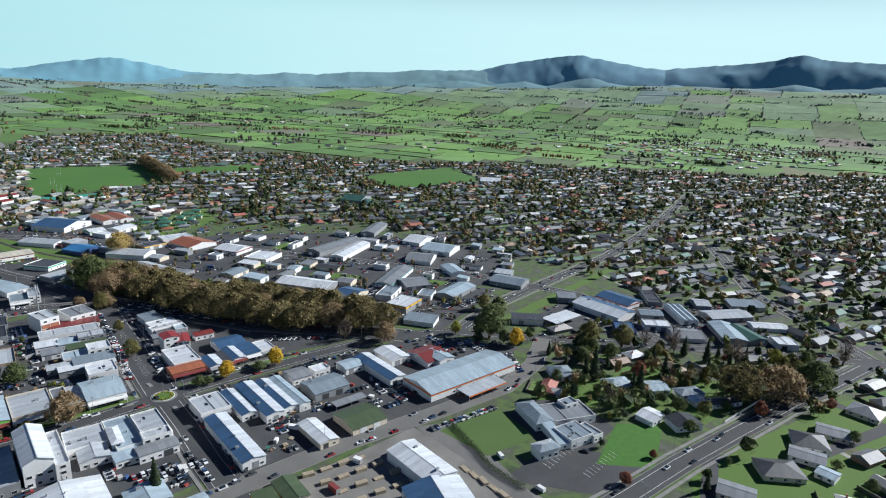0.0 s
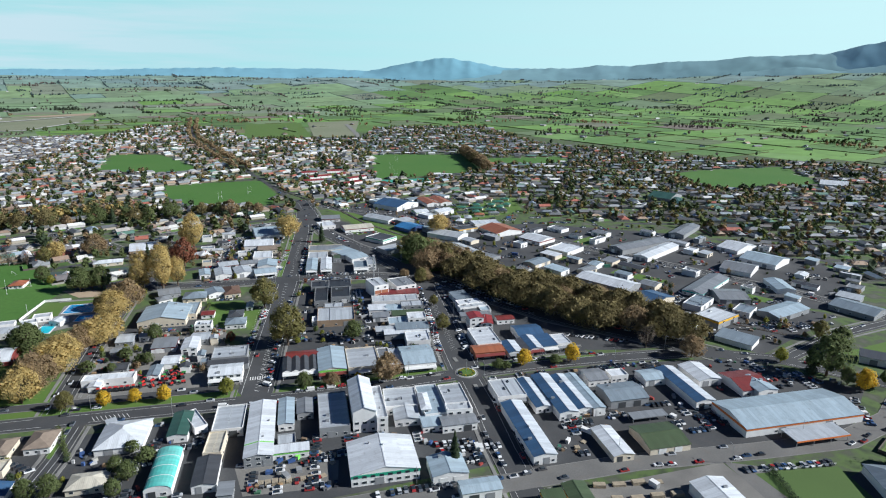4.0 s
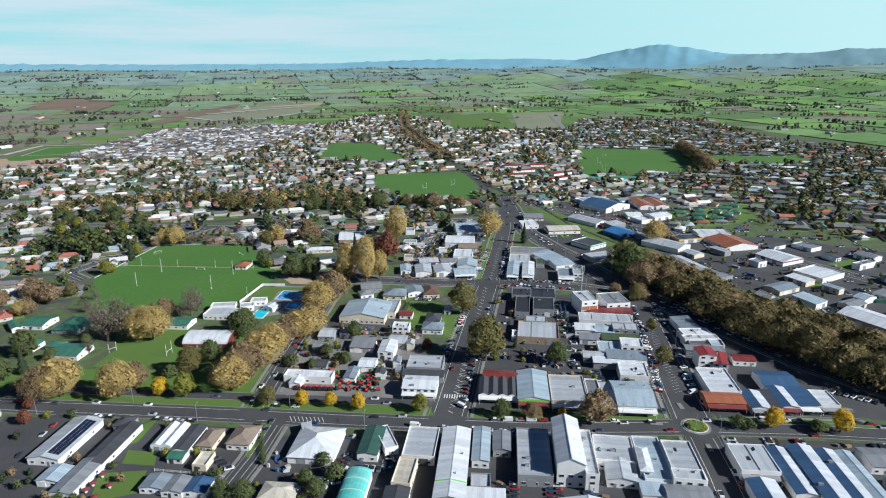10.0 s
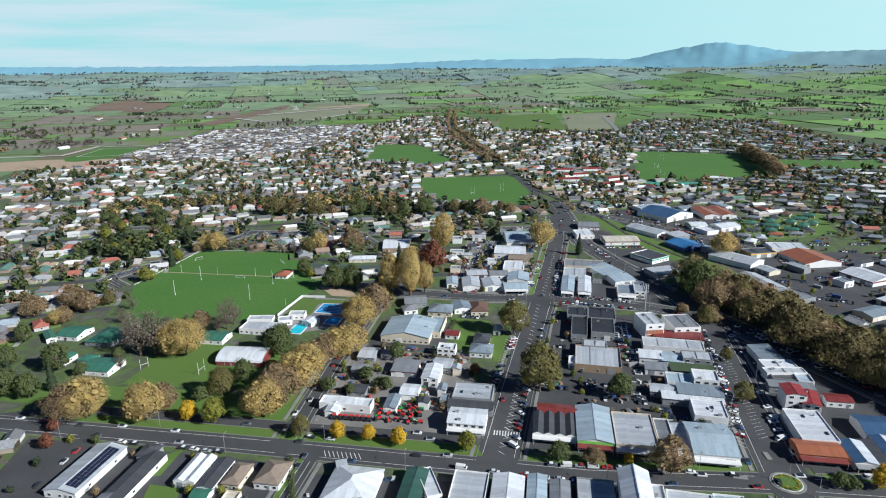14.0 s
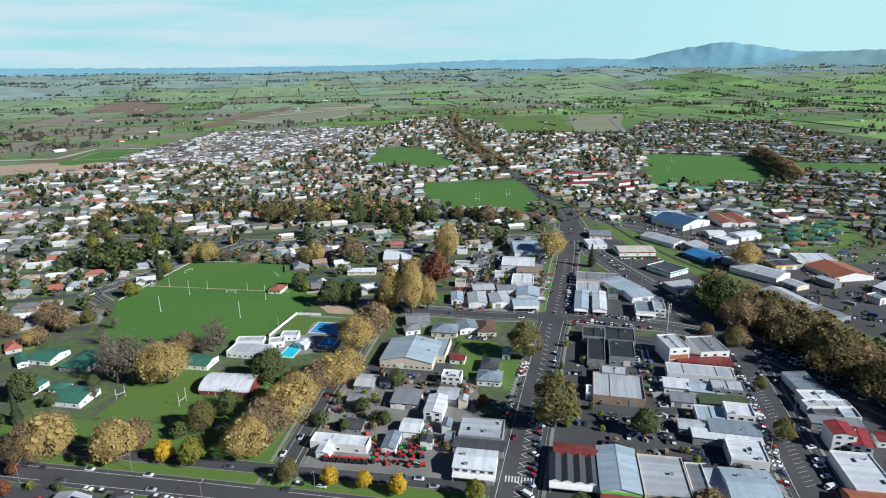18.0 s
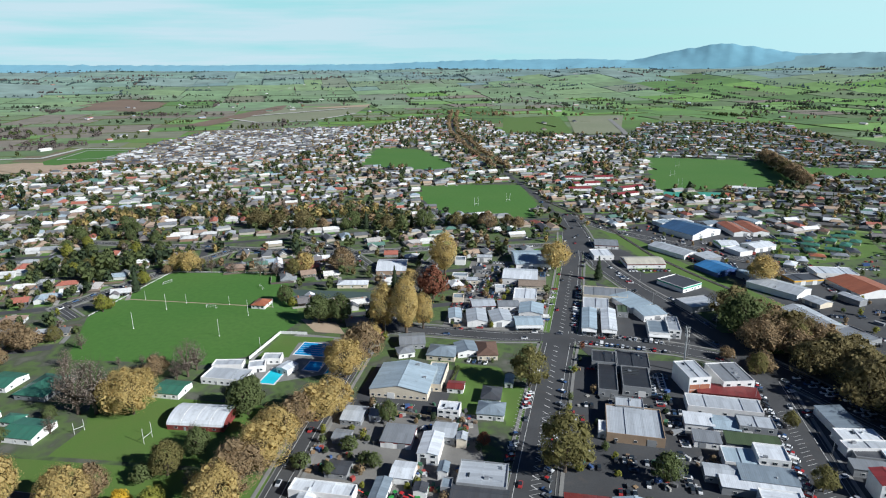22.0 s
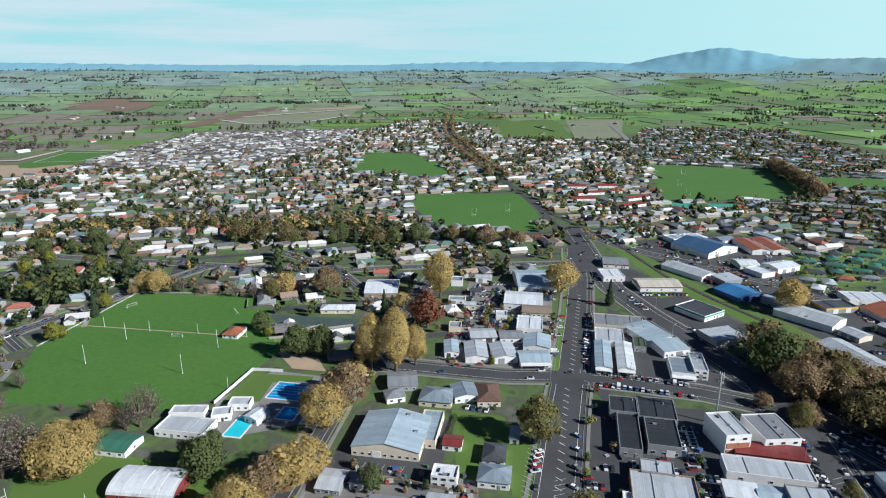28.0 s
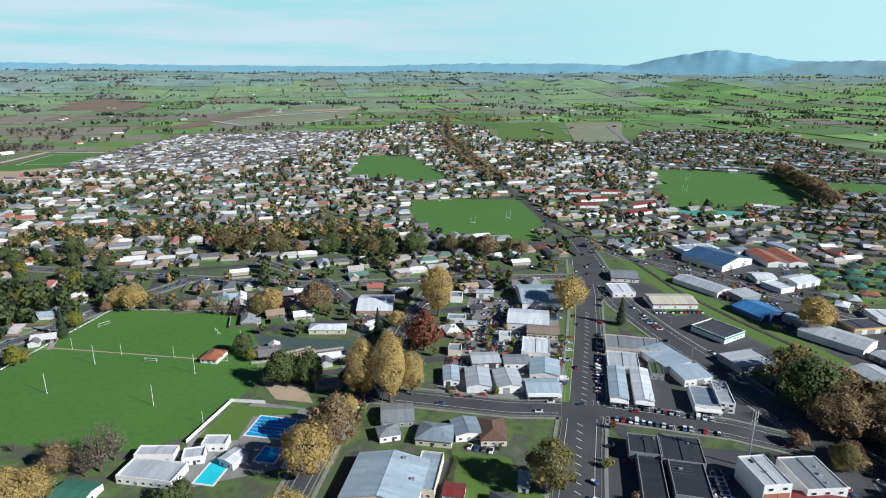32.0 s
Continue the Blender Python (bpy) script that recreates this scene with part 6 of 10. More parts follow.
building("warehouse", 213.3, 93.7, 25.2, 15.7, 7, 3.9, "flat", "w", R_DARK, W_YELLOW, "dark-roofed workshop with yellow fascia", "workshop")
building("warehouse", 5.9, 152.7, 29.7, 39.6, -1, 4.7, "gable", "w", R_SKY, W_WHITE, "hall with pale blue roof and red entrance", "hall")
building("warehouse", -9.1, 108.9, 27.3, 25.2, -11, 4.7, "gable", "w", R_WHITE, W_WHITE, "long white-roofed hall on main street", "hall")
building("shop_building", -2.5, 90.6, 20.4, 15.4, -11, 3.4, "gable", "w", R_TAN, W_CREAM, "brown-roofed office on main street", "office", win=6)
building("shop_building", -11.8, 64.8, 16.9, 21.5, -11, 4.3, "flat", "w", R_WHITE, W_WHITE, "white modern office on main street", "office", win=8)
building("shop_building", -65.3, 32.1, 8.6, 17.1, -1, 3.5, "gable", "d", R_SKY, W_WHITE, "small white gabled workshop", "workshop")
building("shop_building", -50.8, 26.7, 13.3, 21.2, -1, 3.9, "gable", "d", R_LIGHT, W_WHITE, "white gabled workshop with skylights", "workshop")
building("shop_building", -34.4, 25.1, 14.0, 19.5, 4, 3.9, "gable", "d", R_LIGHT, W_WHITE, "white gabled workshop with roller doors", "workshop")
building("shop_building", -17.2, 16.7, 17.8, 14.6, -1, 3.9, "gable", "w", R_SKY, W_WHITE, "white corner shop with pale blue roof at the crossing", "shop", awn=1, win=6)
building("shop_building", -11.7, 37.7, 16.4, 18.8, -11, 3.9, "gable", "d", R_SKY, W_WHITE, "white shop with blue skylights on main street", "shop")
building("shop_building", -26.5, 48.4, 15.0, 11.6, -1, 3.5, "gable", "w", R_GREY, W_WHITE, "grey-roofed shop behind main street", "shop")
building("shop_building", -44.6, 50.7, 16.5, 13.9, 4, 3.5, "gable", "w", R_LIGHT, W_RED, "pale-roofed workshop with red shed", "workshop")
building("house", -93.8, -7.7, 15.7, 15.8, 4, 3.4, "gable", "w", R_GREY, W_GREY, "grey gabled house beside the tree street", "building", win=6)
building("house", -97.5, -22.9, 9.8, 8.8, 15, 3.4, "hip", "w", R_GREY, W_WHITE, "grey hipped-roof house with bay", "building", win=6)
building("house", -75.1, -24.6, 16.7, 14.5, -11, 3.4, "hip", "w", R_BLUE, W_CREAM, "house with blue-grey hipped roof and round bay", "building")
building("house", -60.7, -20.8, 12.6, 13.8, 9, 3.6, "gable", "d", R_BLUE, W_WHITE, "blue-grey gabled office house", "building")
building("house", -48.4, -22.8, 11.9, 18.4, -1, 3.4, "hip", "d", R_BROWN, W_CREAM, "house with brown tiled hipped roof", "building")
building("pool_building", -195.4, -50.0, 24.9, 12.9, -11, 3.5, "flat", "w", R_LIGHT, W_WHITE, "white flat-roofed swimming pool building", "pool building", win=10)
building("pool_building", -198.7, -37.2, 17.1, 7.1, -1, 3.9, "flat", "w", R_LIGHT, W_WHITE, "raised white roof of the pool building", "pool building")
building("pool_building", -182.1, -38.5, 9.2, 7.7, 11, 3.5, "flat", "w", R_LIGHT, W_WHITE, "white wing of the pool building", "pool building")
building("pool_building", -175.6, -29.0, 10.9, 7.5, -1, 3.4, "flat", "w", R_LIGHT, W_WHITE, "white changing block beside the pools", "pool building")
building("pool_tent", -164.2, -41.0, 8.1, 9.0, -30, 3.4, "gable", "d", R_WHITE, W_WHITE, "white tensile shelter at the pool edge", "shelter")
building("clubhouse", -205.0, 59.7, 10.2, 13.1, -11, 2.8, "hip", "w", R_ORANGE, W_WHITE, "small white clubhouse with orange-red roof", "clubhouse")
building("school_block", -317.0, -51.4, 15.7, 16.0, -11, 3.1, "gable", "w", R_GREEN, W_WHITE, "school block with green gabled roof", "school")
building("school_block", -274.2, -100.2, 18.0, 15.8, -11, 3.3, "gable", "w", R_GREEN, W_WHITE, "school block with green roof and white gable", "school")
building("school_block", -302.4, -88.7, 7.8, 10.9, -11, 2.9, "gable", "d", R_GREEN, W_WHITE, "small school block with green roof", "school")
building("school_block", -287.7, -90.2, 9.3, 7.2, -11, 2.9, "hip", "w", R_GREEN, W_WHITE, "small school block with green hipped roof", "school")
building("school_block", -290.9, -58.4, 18.2, 22.4, -11, 3.3, "hip", "w", R_GREEN, W_GREY, "large school block with green and blue roof", "school")
building("school_block", -331.0, -55.8, 5.4, 15.9, 37, 3.1, "gable", "d", R_GREEN, W_WHITE, "school block with green roof by the road", "school")
building("school_block", -220.9, -62.9, 15.2, 13.4, -11, 3.1, "gable", "w", R_GREEN, W_WHITE, "school hall with green roof beside the arena", "school")
building("court_pavilion", -143.2, 98.0, 23.4, 10.0, -1, 3.1, "hip", "w", R_WHITE, W_CREAM, "white-roofed pavilion beside the tennis courts", "pavilion")
building("hall", -114.5, 139.5, 24.8, 31.1, -1, 3.5, "gable", "w", R_WHITE, W_TAN, "tan hall with white roof behind tall trees", "hall")
building("school_block", 135.1, 552.9, 27.0, 13.0, -0, 3.4, "gable", "w", R_RED2, W_WHITE, "white school block with long red roof", "school")
building("school_block", 180.9, 556.8, 28.7, 13.0, -0, 3.4, "gable", "w", R_RED2, W_WHITE, "white school block with long red roof", "school")
building("school_block", 142.5, 507.0, 39.2, 13.0, 10, 3.4, "gable", "w", R_RED2, W_WHITE, "white school block with long red roof", "school")
building("school_block", 196.1, 474.0, 37.3, 13.0, 25, 3.4, "gable", "w", R_RED2, W_WHITE, "white school block with long red roof", "school")
building("school_block", 172.4, 428.3, 44.7, 13.0, 26, 3.4, "gable", "w", R_RED2, W_WHITE, "white school block with long red roof", "school")
building("school_block", 124.2, 468.9, 31.5, 13.0, -0, 3.4, "gable", "w", R_RED2, W_WHITE, "white school block with long red roof", "school")
building("school_block", 182.9, 519.5, 15.0, 13.0, -0, 3.4, "gable", "w", R_RED2, W_WHITE, "white school block with long red roof", "school")
building("sports_hall", 906.0, 138.7, 39.0, 45.0, -56, 5.5, "gable", "w", R_WHITE, W_WHITE, "large white sports hall at the edge of the fields", "hall")
building("green_school", 569.7, 162.0, 32.6, 48.0, -64, 3.9, "gable", "w", R_DGREEN, W_GREY, "dark green-roofed school building", "school")
building("green_school", 556.6, 123.7, 14.8, 46.6, -39, 3.9, "gable", "d", R_DGREEN, W_GREY, "dark green-roofed school wing", "school")

# shops, offices and houses set close together
building("civic_centre", 18.5, -39.1, 14.2, 15.0, -14, 4.7, "flat", "w", R_BLACK, W_GREY, "raised charcoal wing of the civic building", "civic building")
building("civic_centre", 33.4, -42.9, 18.4, 19.8, -14, 4.7, "flat", "w", R_BLACK, W_GREY, "civic building with charcoal flat metal roof", "civic building")
building("civic_wing", 14.3, -60.9, 10.1, 30.4, -14, 3.9, "flat", "d", R_BLACK, W_GREY, "charcoal-roofed wing of the civic building", "civic building")
building("civic_wing", 28.6, -64.2, 14.5, 23.4, -14, 5.1, "flat", "d", R_BLACK, W_GREY, "wider charcoal wing with dark roof windows", "civic building")
building("library_building", 14.5, -105.3, 25.9, 25.4, -14, 4.3, "flat", "w", R_LIGHT, W_TAN, "broad pale-roofed building with tan walls beside the car park", "building")
building("library_annex", 17.2, -89.2, 13.6, 9.4, -15, 4.5, "flat", "w", R_LIGHT, W_GREY, "pale raised step behind the broad roof", "building")
building("library_porch", -1.3, -107.6, 3.6, 8.9, -14, 3.6, "flat", "w", R_WHITE, W_WHITE, "low white porch block of the pale-roofed building", "building")
building("shop_building", 72.6, -77.1, 30.0, 9.8, -14, 3.5, "mono", "w", R_RED, W_RED, "narrow shop with red roof below the offices", "shop")
building("shop_building", 64.4, -90.1, 35.1, 12.7, -14, 3.9, "flat", "w", R_LIGHT, W_WHITE, "long shop with weathered pale roof and rooftop units", "shop")
building("shop_building", 46.1, -103.7, 13.0, 10.0, -14, 3.9, "mono", "w", R_WHITE, W_WHITE, "white-roofed back store of a shop", "shop")
building("shop_building", 57.7, -106.5, 11.9, 11.9, -14, 3.5, "gable", "w", R_SKY, W_WHITE, "low shop with pale blue roof", "shop")
building("shop_building", 70.6, -109.7, 16.2, 10.5, -14, 5.5, "flat", "w", R_LIGHT, W_GREY, "tall shop with pale roof and dark grey side wall", "shop")
building("shop_building", 63.2, -121.6, 22.9, 8.9, -14, 3.9, "mono", "w", R_OLIVE, W_GREY, "shop with dull green metal roof", "shop")
building("shop_building", 64.8, -134.0, 12.8, 11.8, -14, 6.2, "flat", "w", R_WHITE, W_WHITE, "tall white box shop above its neighbours", "shop")
building("shop_building", 51.8, -132.7, 14.0, 12.0, -14, 3.9, "flat", "w", R_SKY, W_WHITE, "shop with pale blue roof beside the tall box", "shop")
building("shop_building", 56.6, -146.8, 22.0, 10.3, -14, 4.7, "mono", "w", R_BLUE, W_WHITE, "long blue-grey roofed shop with stepped parapet", "shop")
building("shop_building", 39.9, -141.9, 14.3, 8.6, -14, 3.5, "gable", "w", R_LIGHT, W_GREY, "low store with pale roof behind the shops", "shop")
building("shop_building", 50.7, -152.2, 29.8, 7.3, -14, 3.9, "mono", "w", R_WHITE, W_GREY, "long narrow shop with white sloping roof", "shop")
building("shop_building", 53.3, -164.8, 15.3, 16.0, -14, 5.1, "flat", "d", R_WHITE, W_WHITE, "white-roofed shop facing the tree-lined street", "shop")
building("shed", 44.2, -117.3, 11.6, 8.8, -14, 3.4, "mono", "w", R_GREY, W_WHITE, "white shed with dull roof in the lane", "shed")
building("shop_building", 113.2, -104.5, 11.9, 19.2, -4, 4.3, "mono", "d", R_BLUE, W_WHITE, "shop with blue roof tapering along the park road", "shop")
building("shop_building", 112.4, -120.0, 18.1, 9.0, -5, 4.7, "flat", "w", R_WHITE, W_WHITE, "white-roofed shop row beside the oak park", "shop")
building("shop_building", 112.0, -127.5, 21.7, 6.4, -3, 4.4, "flat", "w", R_LIGHT, W_WHITE, "pale-roofed shop in the row by the park", "shop")
building("shop_building", 108.9, -132.6, 12.7, 7.6, -14, 3.6, "flat", "w", R_DARK, W_GREY, "low dark-roofed yard building behind the shops", "shop")
building("shop_building", 118.4, -135.1, 7.9, 9.4, -14, 3.9, "flat", "d", R_SKY, W_WHITE, "small blue-roofed shop by the park", "shop")
building("shop_building", 107.3, -142.1, 22.2, 6.9, -14, 3.9, "mono", "w", R_GREY, W_GREY, "grey-roofed shop beside the old hotel", "shop")
building("shop_building", 48.0, 66.3, 31.9, 19.3, -14, 4.3, "flat", "w", R_GREY, W_CREAM, "grey flat-roofed shop on main street", "shop")
building("shop_building", 35.7, 45.4, 17.8, 19.5, -14, 3.9, "flat", "w", R_LIGHT, W_WHITE, "pale flat-roofed shop", "shop")
building("shop_building", 24.5, 19.3, 9.3, 35.1, -14, 3.9, "gable", "d", R_SKY, W_WHITE, "shop with glazed and pale gabled roof at the crossing", "shop", awn=1)
building("shop_building", 36.9, 17.1, 9.4, 35.6, -14, 3.9, "gable", "d", R_WHITE, W_WHITE, "shop with white and green gabled roof", "shop", awn=1)
building("shop_building", 51.7, 35.2, 7.3, 15.0, -14, 3.4, "flat", "w", R_OLIVE, W_GREY, "green-roofed loading dock", "shop")
building("shop_building", 61.8, 50.1, 17.7, 26.6, 19, 3.9, "mono", "d", R_SKY, W_WHITE, "angled shop with pale blue roof by the railway road", "shop")
building("shop_building", 68.9, 28.7, 17.1, 14.6, 11, 4.3, "mono", "w", R_SKY, W_WHITE, "angled shop wing with pale blue roof", "shop", win=8)
building("shop_building", 64.7, 2.2, 12.9, 20.4, -14, 4.3, "flat", "d", R_BLUE, W_WHITE, "white corner shop with blue inset roof at the mast", "shop", awn=1, win=6)
building("shop_building", 75.0, 4.4, 7.9, 23.2, -14, 5.5, "flat", "d", R_LIGHT, W_WHITE, "white two-storey end of the corner shop", "shop", win=4)
building("arena_shed", -194.2, -91.1, 28.7, 18.2, -7, 2.6, "arch", "w", R_WHITE, W_RED, "white barrel-roofed arena with dark red walls", "arena")
building("shop_building", -68.2, -218.8, 14.5, 22.4, -12, 4.3, "flat", "d", R_LIGHT, W_WHITE, "shop with pale panelled flat roof on the highway", "shop")
building("shop_building", -76.6, -238.7, 8.0, 17.4, -14, 4.3, "flat", "d", R_CREAM, W_CREAM, "cream-roofed rear of a shop with louvred roof", "shop")
building("store_annex", -45.5, -247.4, 8.2, 8.6, -9, 3.4, "flat", "w", R_LIGHT, W_GREY, "low annex with dark roof windows behind the shops", "store")
building("shop_building", 16.4, -233.6, 17.2, 18.8, -14, 4.7, "flat", "d", R_LIGHT, W_WHITE, "shop with pale roof and rows of dark vents", "shop")
building("shop_building", 14.5, -247.4, 12.4, 13.8, -14, 3.9, "gable", "d", R_LIGHT, W_WHITE, "gabled rear store of a shop", "shop")
building("roof_lantern", 25.7, -244.2, 4.7, 16.5, -14, 6.2, "hip", "d", R_WHITE, W_WHITE, "raised white lantern above a shop roof", "roof lantern", win=1)
building("shop_storey", 39.3, -256.9, 12.8, 6.9, -14, 6.6, "flat", "w", R_LIGHT, W_WHITE, "white upper storey with a row of small windows", "shop", win=5)
building("depot_building", 247.0, 108.0, 32.0, 18.0, -8, 3.9, "flat", "w", R_NAVYW, W_WHITE, "white and blue workshop at the edge of the houses", "workshop")
building("trade_shop", 46.5, -335.0, 9.0, 14.0, -14, 3.9, "mono", "w", R_OLIVE, W_YELLOW, "shop with dull olive roof and yellow fascia on the side street", "shop")
building("trade_shop", 57.5, -336.0, 10.0, 17.0, -14, 4.3, "gable", "d", R_OLIVE, W_CREAM, "olive-roofed workshop beside the timber yard", "workshop")
for x, y, w, rot, mat, says in (
        (259, 199, 11.0, -20, R_GREEN, "green"),
        (285, 206, 13.0, 70, R_GREEN, "green"),
        (276, 187, 15.0, -35, R_GREEN, "green"),
        (305, 201, 12.0, 50, R_GREEN, "green"),
        (247, 170, 14.0, -20, R_DARK, "dark grey"),
        (266, 170, 11.0, 70, R_GREEN, "green"),
        (288, 171, 13.0, -35, R_GREEN, "green"),
        (309, 185, 15.0, 50, R_GREEN, "green"),
        (262, 153, 12.0, -20, R_ORANGE, "orange-red"),
        (242, 144, 14.0, 70, R_LIGHT, "pale"),
        (229, 151, 11.0, -35, R_GREY, "grey"),
        (226, 132, 13.0, 50, R_WHITE, "white"),
        (322, 214, 15.0, -20, R_GREEN, "green"),
        (298, 222, 12.0, 70, R_DARK, "dark grey"),
        (275, 222, 14.0, -35, R_GREY, "grey"),
        (325, 195, 11.0, 50, R_GREEN, "green"),
        (283, 154, 13.0, -20, R_GREY, "grey"),
        (303, 166, 15.0, 70, R_DARK, "dark grey"),
        (340, 228, 12.0, -35, R_GREEN, "green"),
        (320, 236, 14.0, 50, R_BROWN, "brown tiled")):
    building("house", x, y, w, 8.5, rot, 2.9, "hip", "w", mat, W_CREAM, "cream bungalow with %s hipped roof on a lawn" % says, "house", win=2)

# ---- trees that stand alone ----
plant("plane", -256, -152, 21.3, "autumn trees along the highway")
plant("plane_b", -265, -154, 18.7, "autumn trees along the highway")
plant("plane", -225, -155, 19.8, "autumn trees along the highway")
plant("plane_b", -220, -146, 14.6, "autumn trees along the highway")
plant("yellow", -204, -156, 10.3, "autumn trees along the highway")
plant("lime", -190, -159, 13.4, "autumn trees along the highway")
plant("plane", -232, -84, 22.2)
plant("plane", -240, -82, 19.9)
plant("bare", -260, -83, 29.5)
plant("bare", -251, -83, 29.8)
plant("bare", -294, -33, 11.7)
plant("bare", -275, -63, 18.7)
plant("plane_b", -335, -31, 12.3)
plant("plane", -339, -33, 11.4)
plant("green", -301, -100, 16.6)
plant("green", -283, -107, 8.0)
plant("olive", -195, -133, 15.9)
plant("shrub", -204, -137, 7.7)
plant("green", -187, -118, 12.9)
plant("bare", -182, -142, 8.5)
plant("bare", -264, -100, 9.4)
plant("bare", -193, -108, 9.2)
plant("plane", -167, -155, 19.6, "autumn row along the tree street")
plant("plane_b", -162, -143, 21.8, "autumn row along the tree street")
plant("plane", -155, -130, 21.7, "autumn row along the tree street")
plant("plane", -152, -116, 20.6, "autumn row along the tree street")
plant("plane_b", -146, -98, 17.4, "autumn row along the tree street")
plant("plane", -132, -89, 19.9, "autumn row along the tree street")
plant("plane", -138, -93, 18.6, "autumn row along the tree street")
plant("plane", -130, -50, 22.4, "autumn row along the tree street")
plant("plane_b", -122, -30, 22.8, "autumn row along the tree street")
plant("plane", -119, -8, 12.5, "autumn row along the tree street")
plant("plane_b", -127, -21, 15.6, "autumn row along the tree street")
plant("poplar", -113, 12, 32.5, "autumn row along the tree street")
plant("poplar", -98, 8, 37.4, "autumn row along the tree street")
plant("poplar", -87, 15, 24.3, "autumn row along the tree street")
plant("poplar", -70, 122, 36.5, "autumn row along the tree street")
plant("poplar", -77, 149, 24.8, "autumn row along the tree street")
plant("plane_b", -117, 54, 11.7, "autumn row along the tree street")
plant("red", -80, 68, 25.6)
plant("bare", -90, 81, 20.9)
plant("conifer", -110, 92, 18.5)
plant("plane", -98, 103, 11.4)
plant("green", -158, 27, 19.4)
plant("green", -143, 28, 18.9)
plant("green", -150, 29, 15.7)
plant("green", -189, 65, 13.1)
plant("lime", -182, 56, 7.6)
plant("plane_b", -156, 132, 21.1)
plant("plane", -286, 138, 18.1)
plant("plane", -297, 141, 15.8)
plant("plane", -188, 132, 17.0)
plant("olive", -196, 124, 14.8)
plant("conifer", -310, 91, 20.2)
plant("lime", -311, 107, 11.5)
plant("lime", -316, 52, 12.9)
plant("lime", -313, 57, 8.3)
plant("bare", -268, 138, 13.5)
plant("bare", -248, 133, 12.2)
plant("bare", -224, 127, 15.2)
plant("bare", -210, 124, 12.0)
plant("plane_b", -304, 134, 8.2)
plant("plane", -236, -65, 15.1)
plant("plane", -245, -66, 15.6)
plant("bare", -252, -29, 5.6)
plant("bare", -265, -31, 5.6)
plant("bare", -239, -39, 12.1)
plant("bare", -219, -46, 21.8)
plant("bare", -217, -38, 17.5)
plant("bare", -224, -49, 11.8)
plant("plane_b", -237, -45, 12.7)
plant("conifer", -175, -71, 14.0)
plant("green", -176, -70, 12.4)
plant("conifer", -278, 283, 11.0, "wood behind the houses")
plant("oak", -267, 284, 19.0, "wood behind the houses")
plant("oak", -257, 281, 9.4, "wood behind the houses")
plant("oak", -242, 276, 16.7, "wood behind the houses")
plant("conifer", -234, 282, 11.0, "wood behind the houses")
plant("oak", -217, 274, 20.6, "wood behind the houses")
plant("green", -210, 272, 13.5, "wood behind the houses")
plant("plane_b", -196, 273, 12.4, "wood behind the houses")
plant("conifer", -183, 277, 14.5, "wood behind the houses")
plant("green", -172, 269, 13.5, "wood behind the houses")
plant("green", -164, 276, 18.5, "wood behind the houses")
plant("conifer", -150, 273, 20.3, "wood behind the houses")
plant("green", -136, 274, 15.9, "wood behind the houses")
plant("oak", -126, 269, 15.1, "wood behind the houses")
plant("green", -112, 267, 15.9, "wood behind the houses")
plant("conifer", -102, 278, 16.3, "wood behind the houses")
plant("green", -91, 271, 19.8, "wood behind the houses")
plant("green", -82, 281, 14.8, "wood behind the houses")
plant("conifer", -65, 281, 12.3, "wood behind the houses")
plant("oak", -54, 282, 14.7, "wood behind the houses")
plant("oak", -42, 282, 12.8, "wood behind the houses")
plant("green", -34, 272, 15.8, "wood behind the houses")
plant("plane_b", -22, 266, 19.3, "wood behind the houses")
plant("green", -13, 273, 11.3, "wood behind the houses")
plant("oak", 1, 277, 12.8, "wood behind the houses")
plant("plane_b", 11, 266, 13.1, "wood behind the houses")
plant("conifer", -387, 250, 14.2)
plant("lime", -410, 211, 12.5)
plant("green", -406, 279, 15.7)
plant("conifer", -397, 258, 10.1)
plant("green", -394, 265, 11.9)
plant("green", -430, 235, 14.6)
plant("green", -373, 156, 8.3)
plant("lime", -376, 156, 9.0)
plant("olive", -373, 203, 10.5)
plant("green", -386, 261, 13.1)
plant("green", -392, 183, 13.2)
plant("green", -444, 246, 15.1)
plant("lime", -360, 151, 9.8)
plant("lime", -350, 182, 14.1)
plant("conifer", -356, 235, 15.4)
plant("green", -336, 174, 12.4)
plant("lime", -381, 134, 11.3)
plant("olive", -375, 144, 11.1)
plant("conifer", -393, 147, 11.0)
plant("green", -438, 251, 11.3)
plant("green", -353, 224, 9.0)
plant("green", -356, 236, 10.7)
plant("green", -399, 181, 8.6)
plant("conifer", -342, 176, 13.7)
plant("olive", -401, 159, 8.1)
plant("green", -415, 219, 11.4)
plant("green", -421, 196, 13.1)
plant("green", -407, 296, 9.7)
plant("green", -335, 196, 11.0)
plant("green", -413, 252, 10.9)
plant("green", -371, 206, 9.6)
plant("conifer", -363, 254, 13.6)
plant("green", -382, 238, 12.2)
plant("lime", -411, 179, 14.2)
plant("plane", 24, 132, 24.1)
plant("olive", -29, -63, 22.6)
plant("olive", -25, -136, 27.3)
plant("green", 16, -144, 13.3)
plant("lime", -19, -136, 5.2)
plant("conifer", 53, 104, 20.3)
plant("plane", 178, 90, 21.8)
plant("plane_b", 192, 102, 14.9)
plant("yellow", -127, -175, 8.9, "young trees on the highway verge")
plant("yellow", -112, -177, 8.2, "young trees on the highway verge")
plant("yellow", -98, -181, 9.1, "young trees on the highway verge")
plant("lime", -67, -187, 10.0, "young trees on the highway verge")
plant("green", -27, -196, 9.6, "young trees on the highway verge")
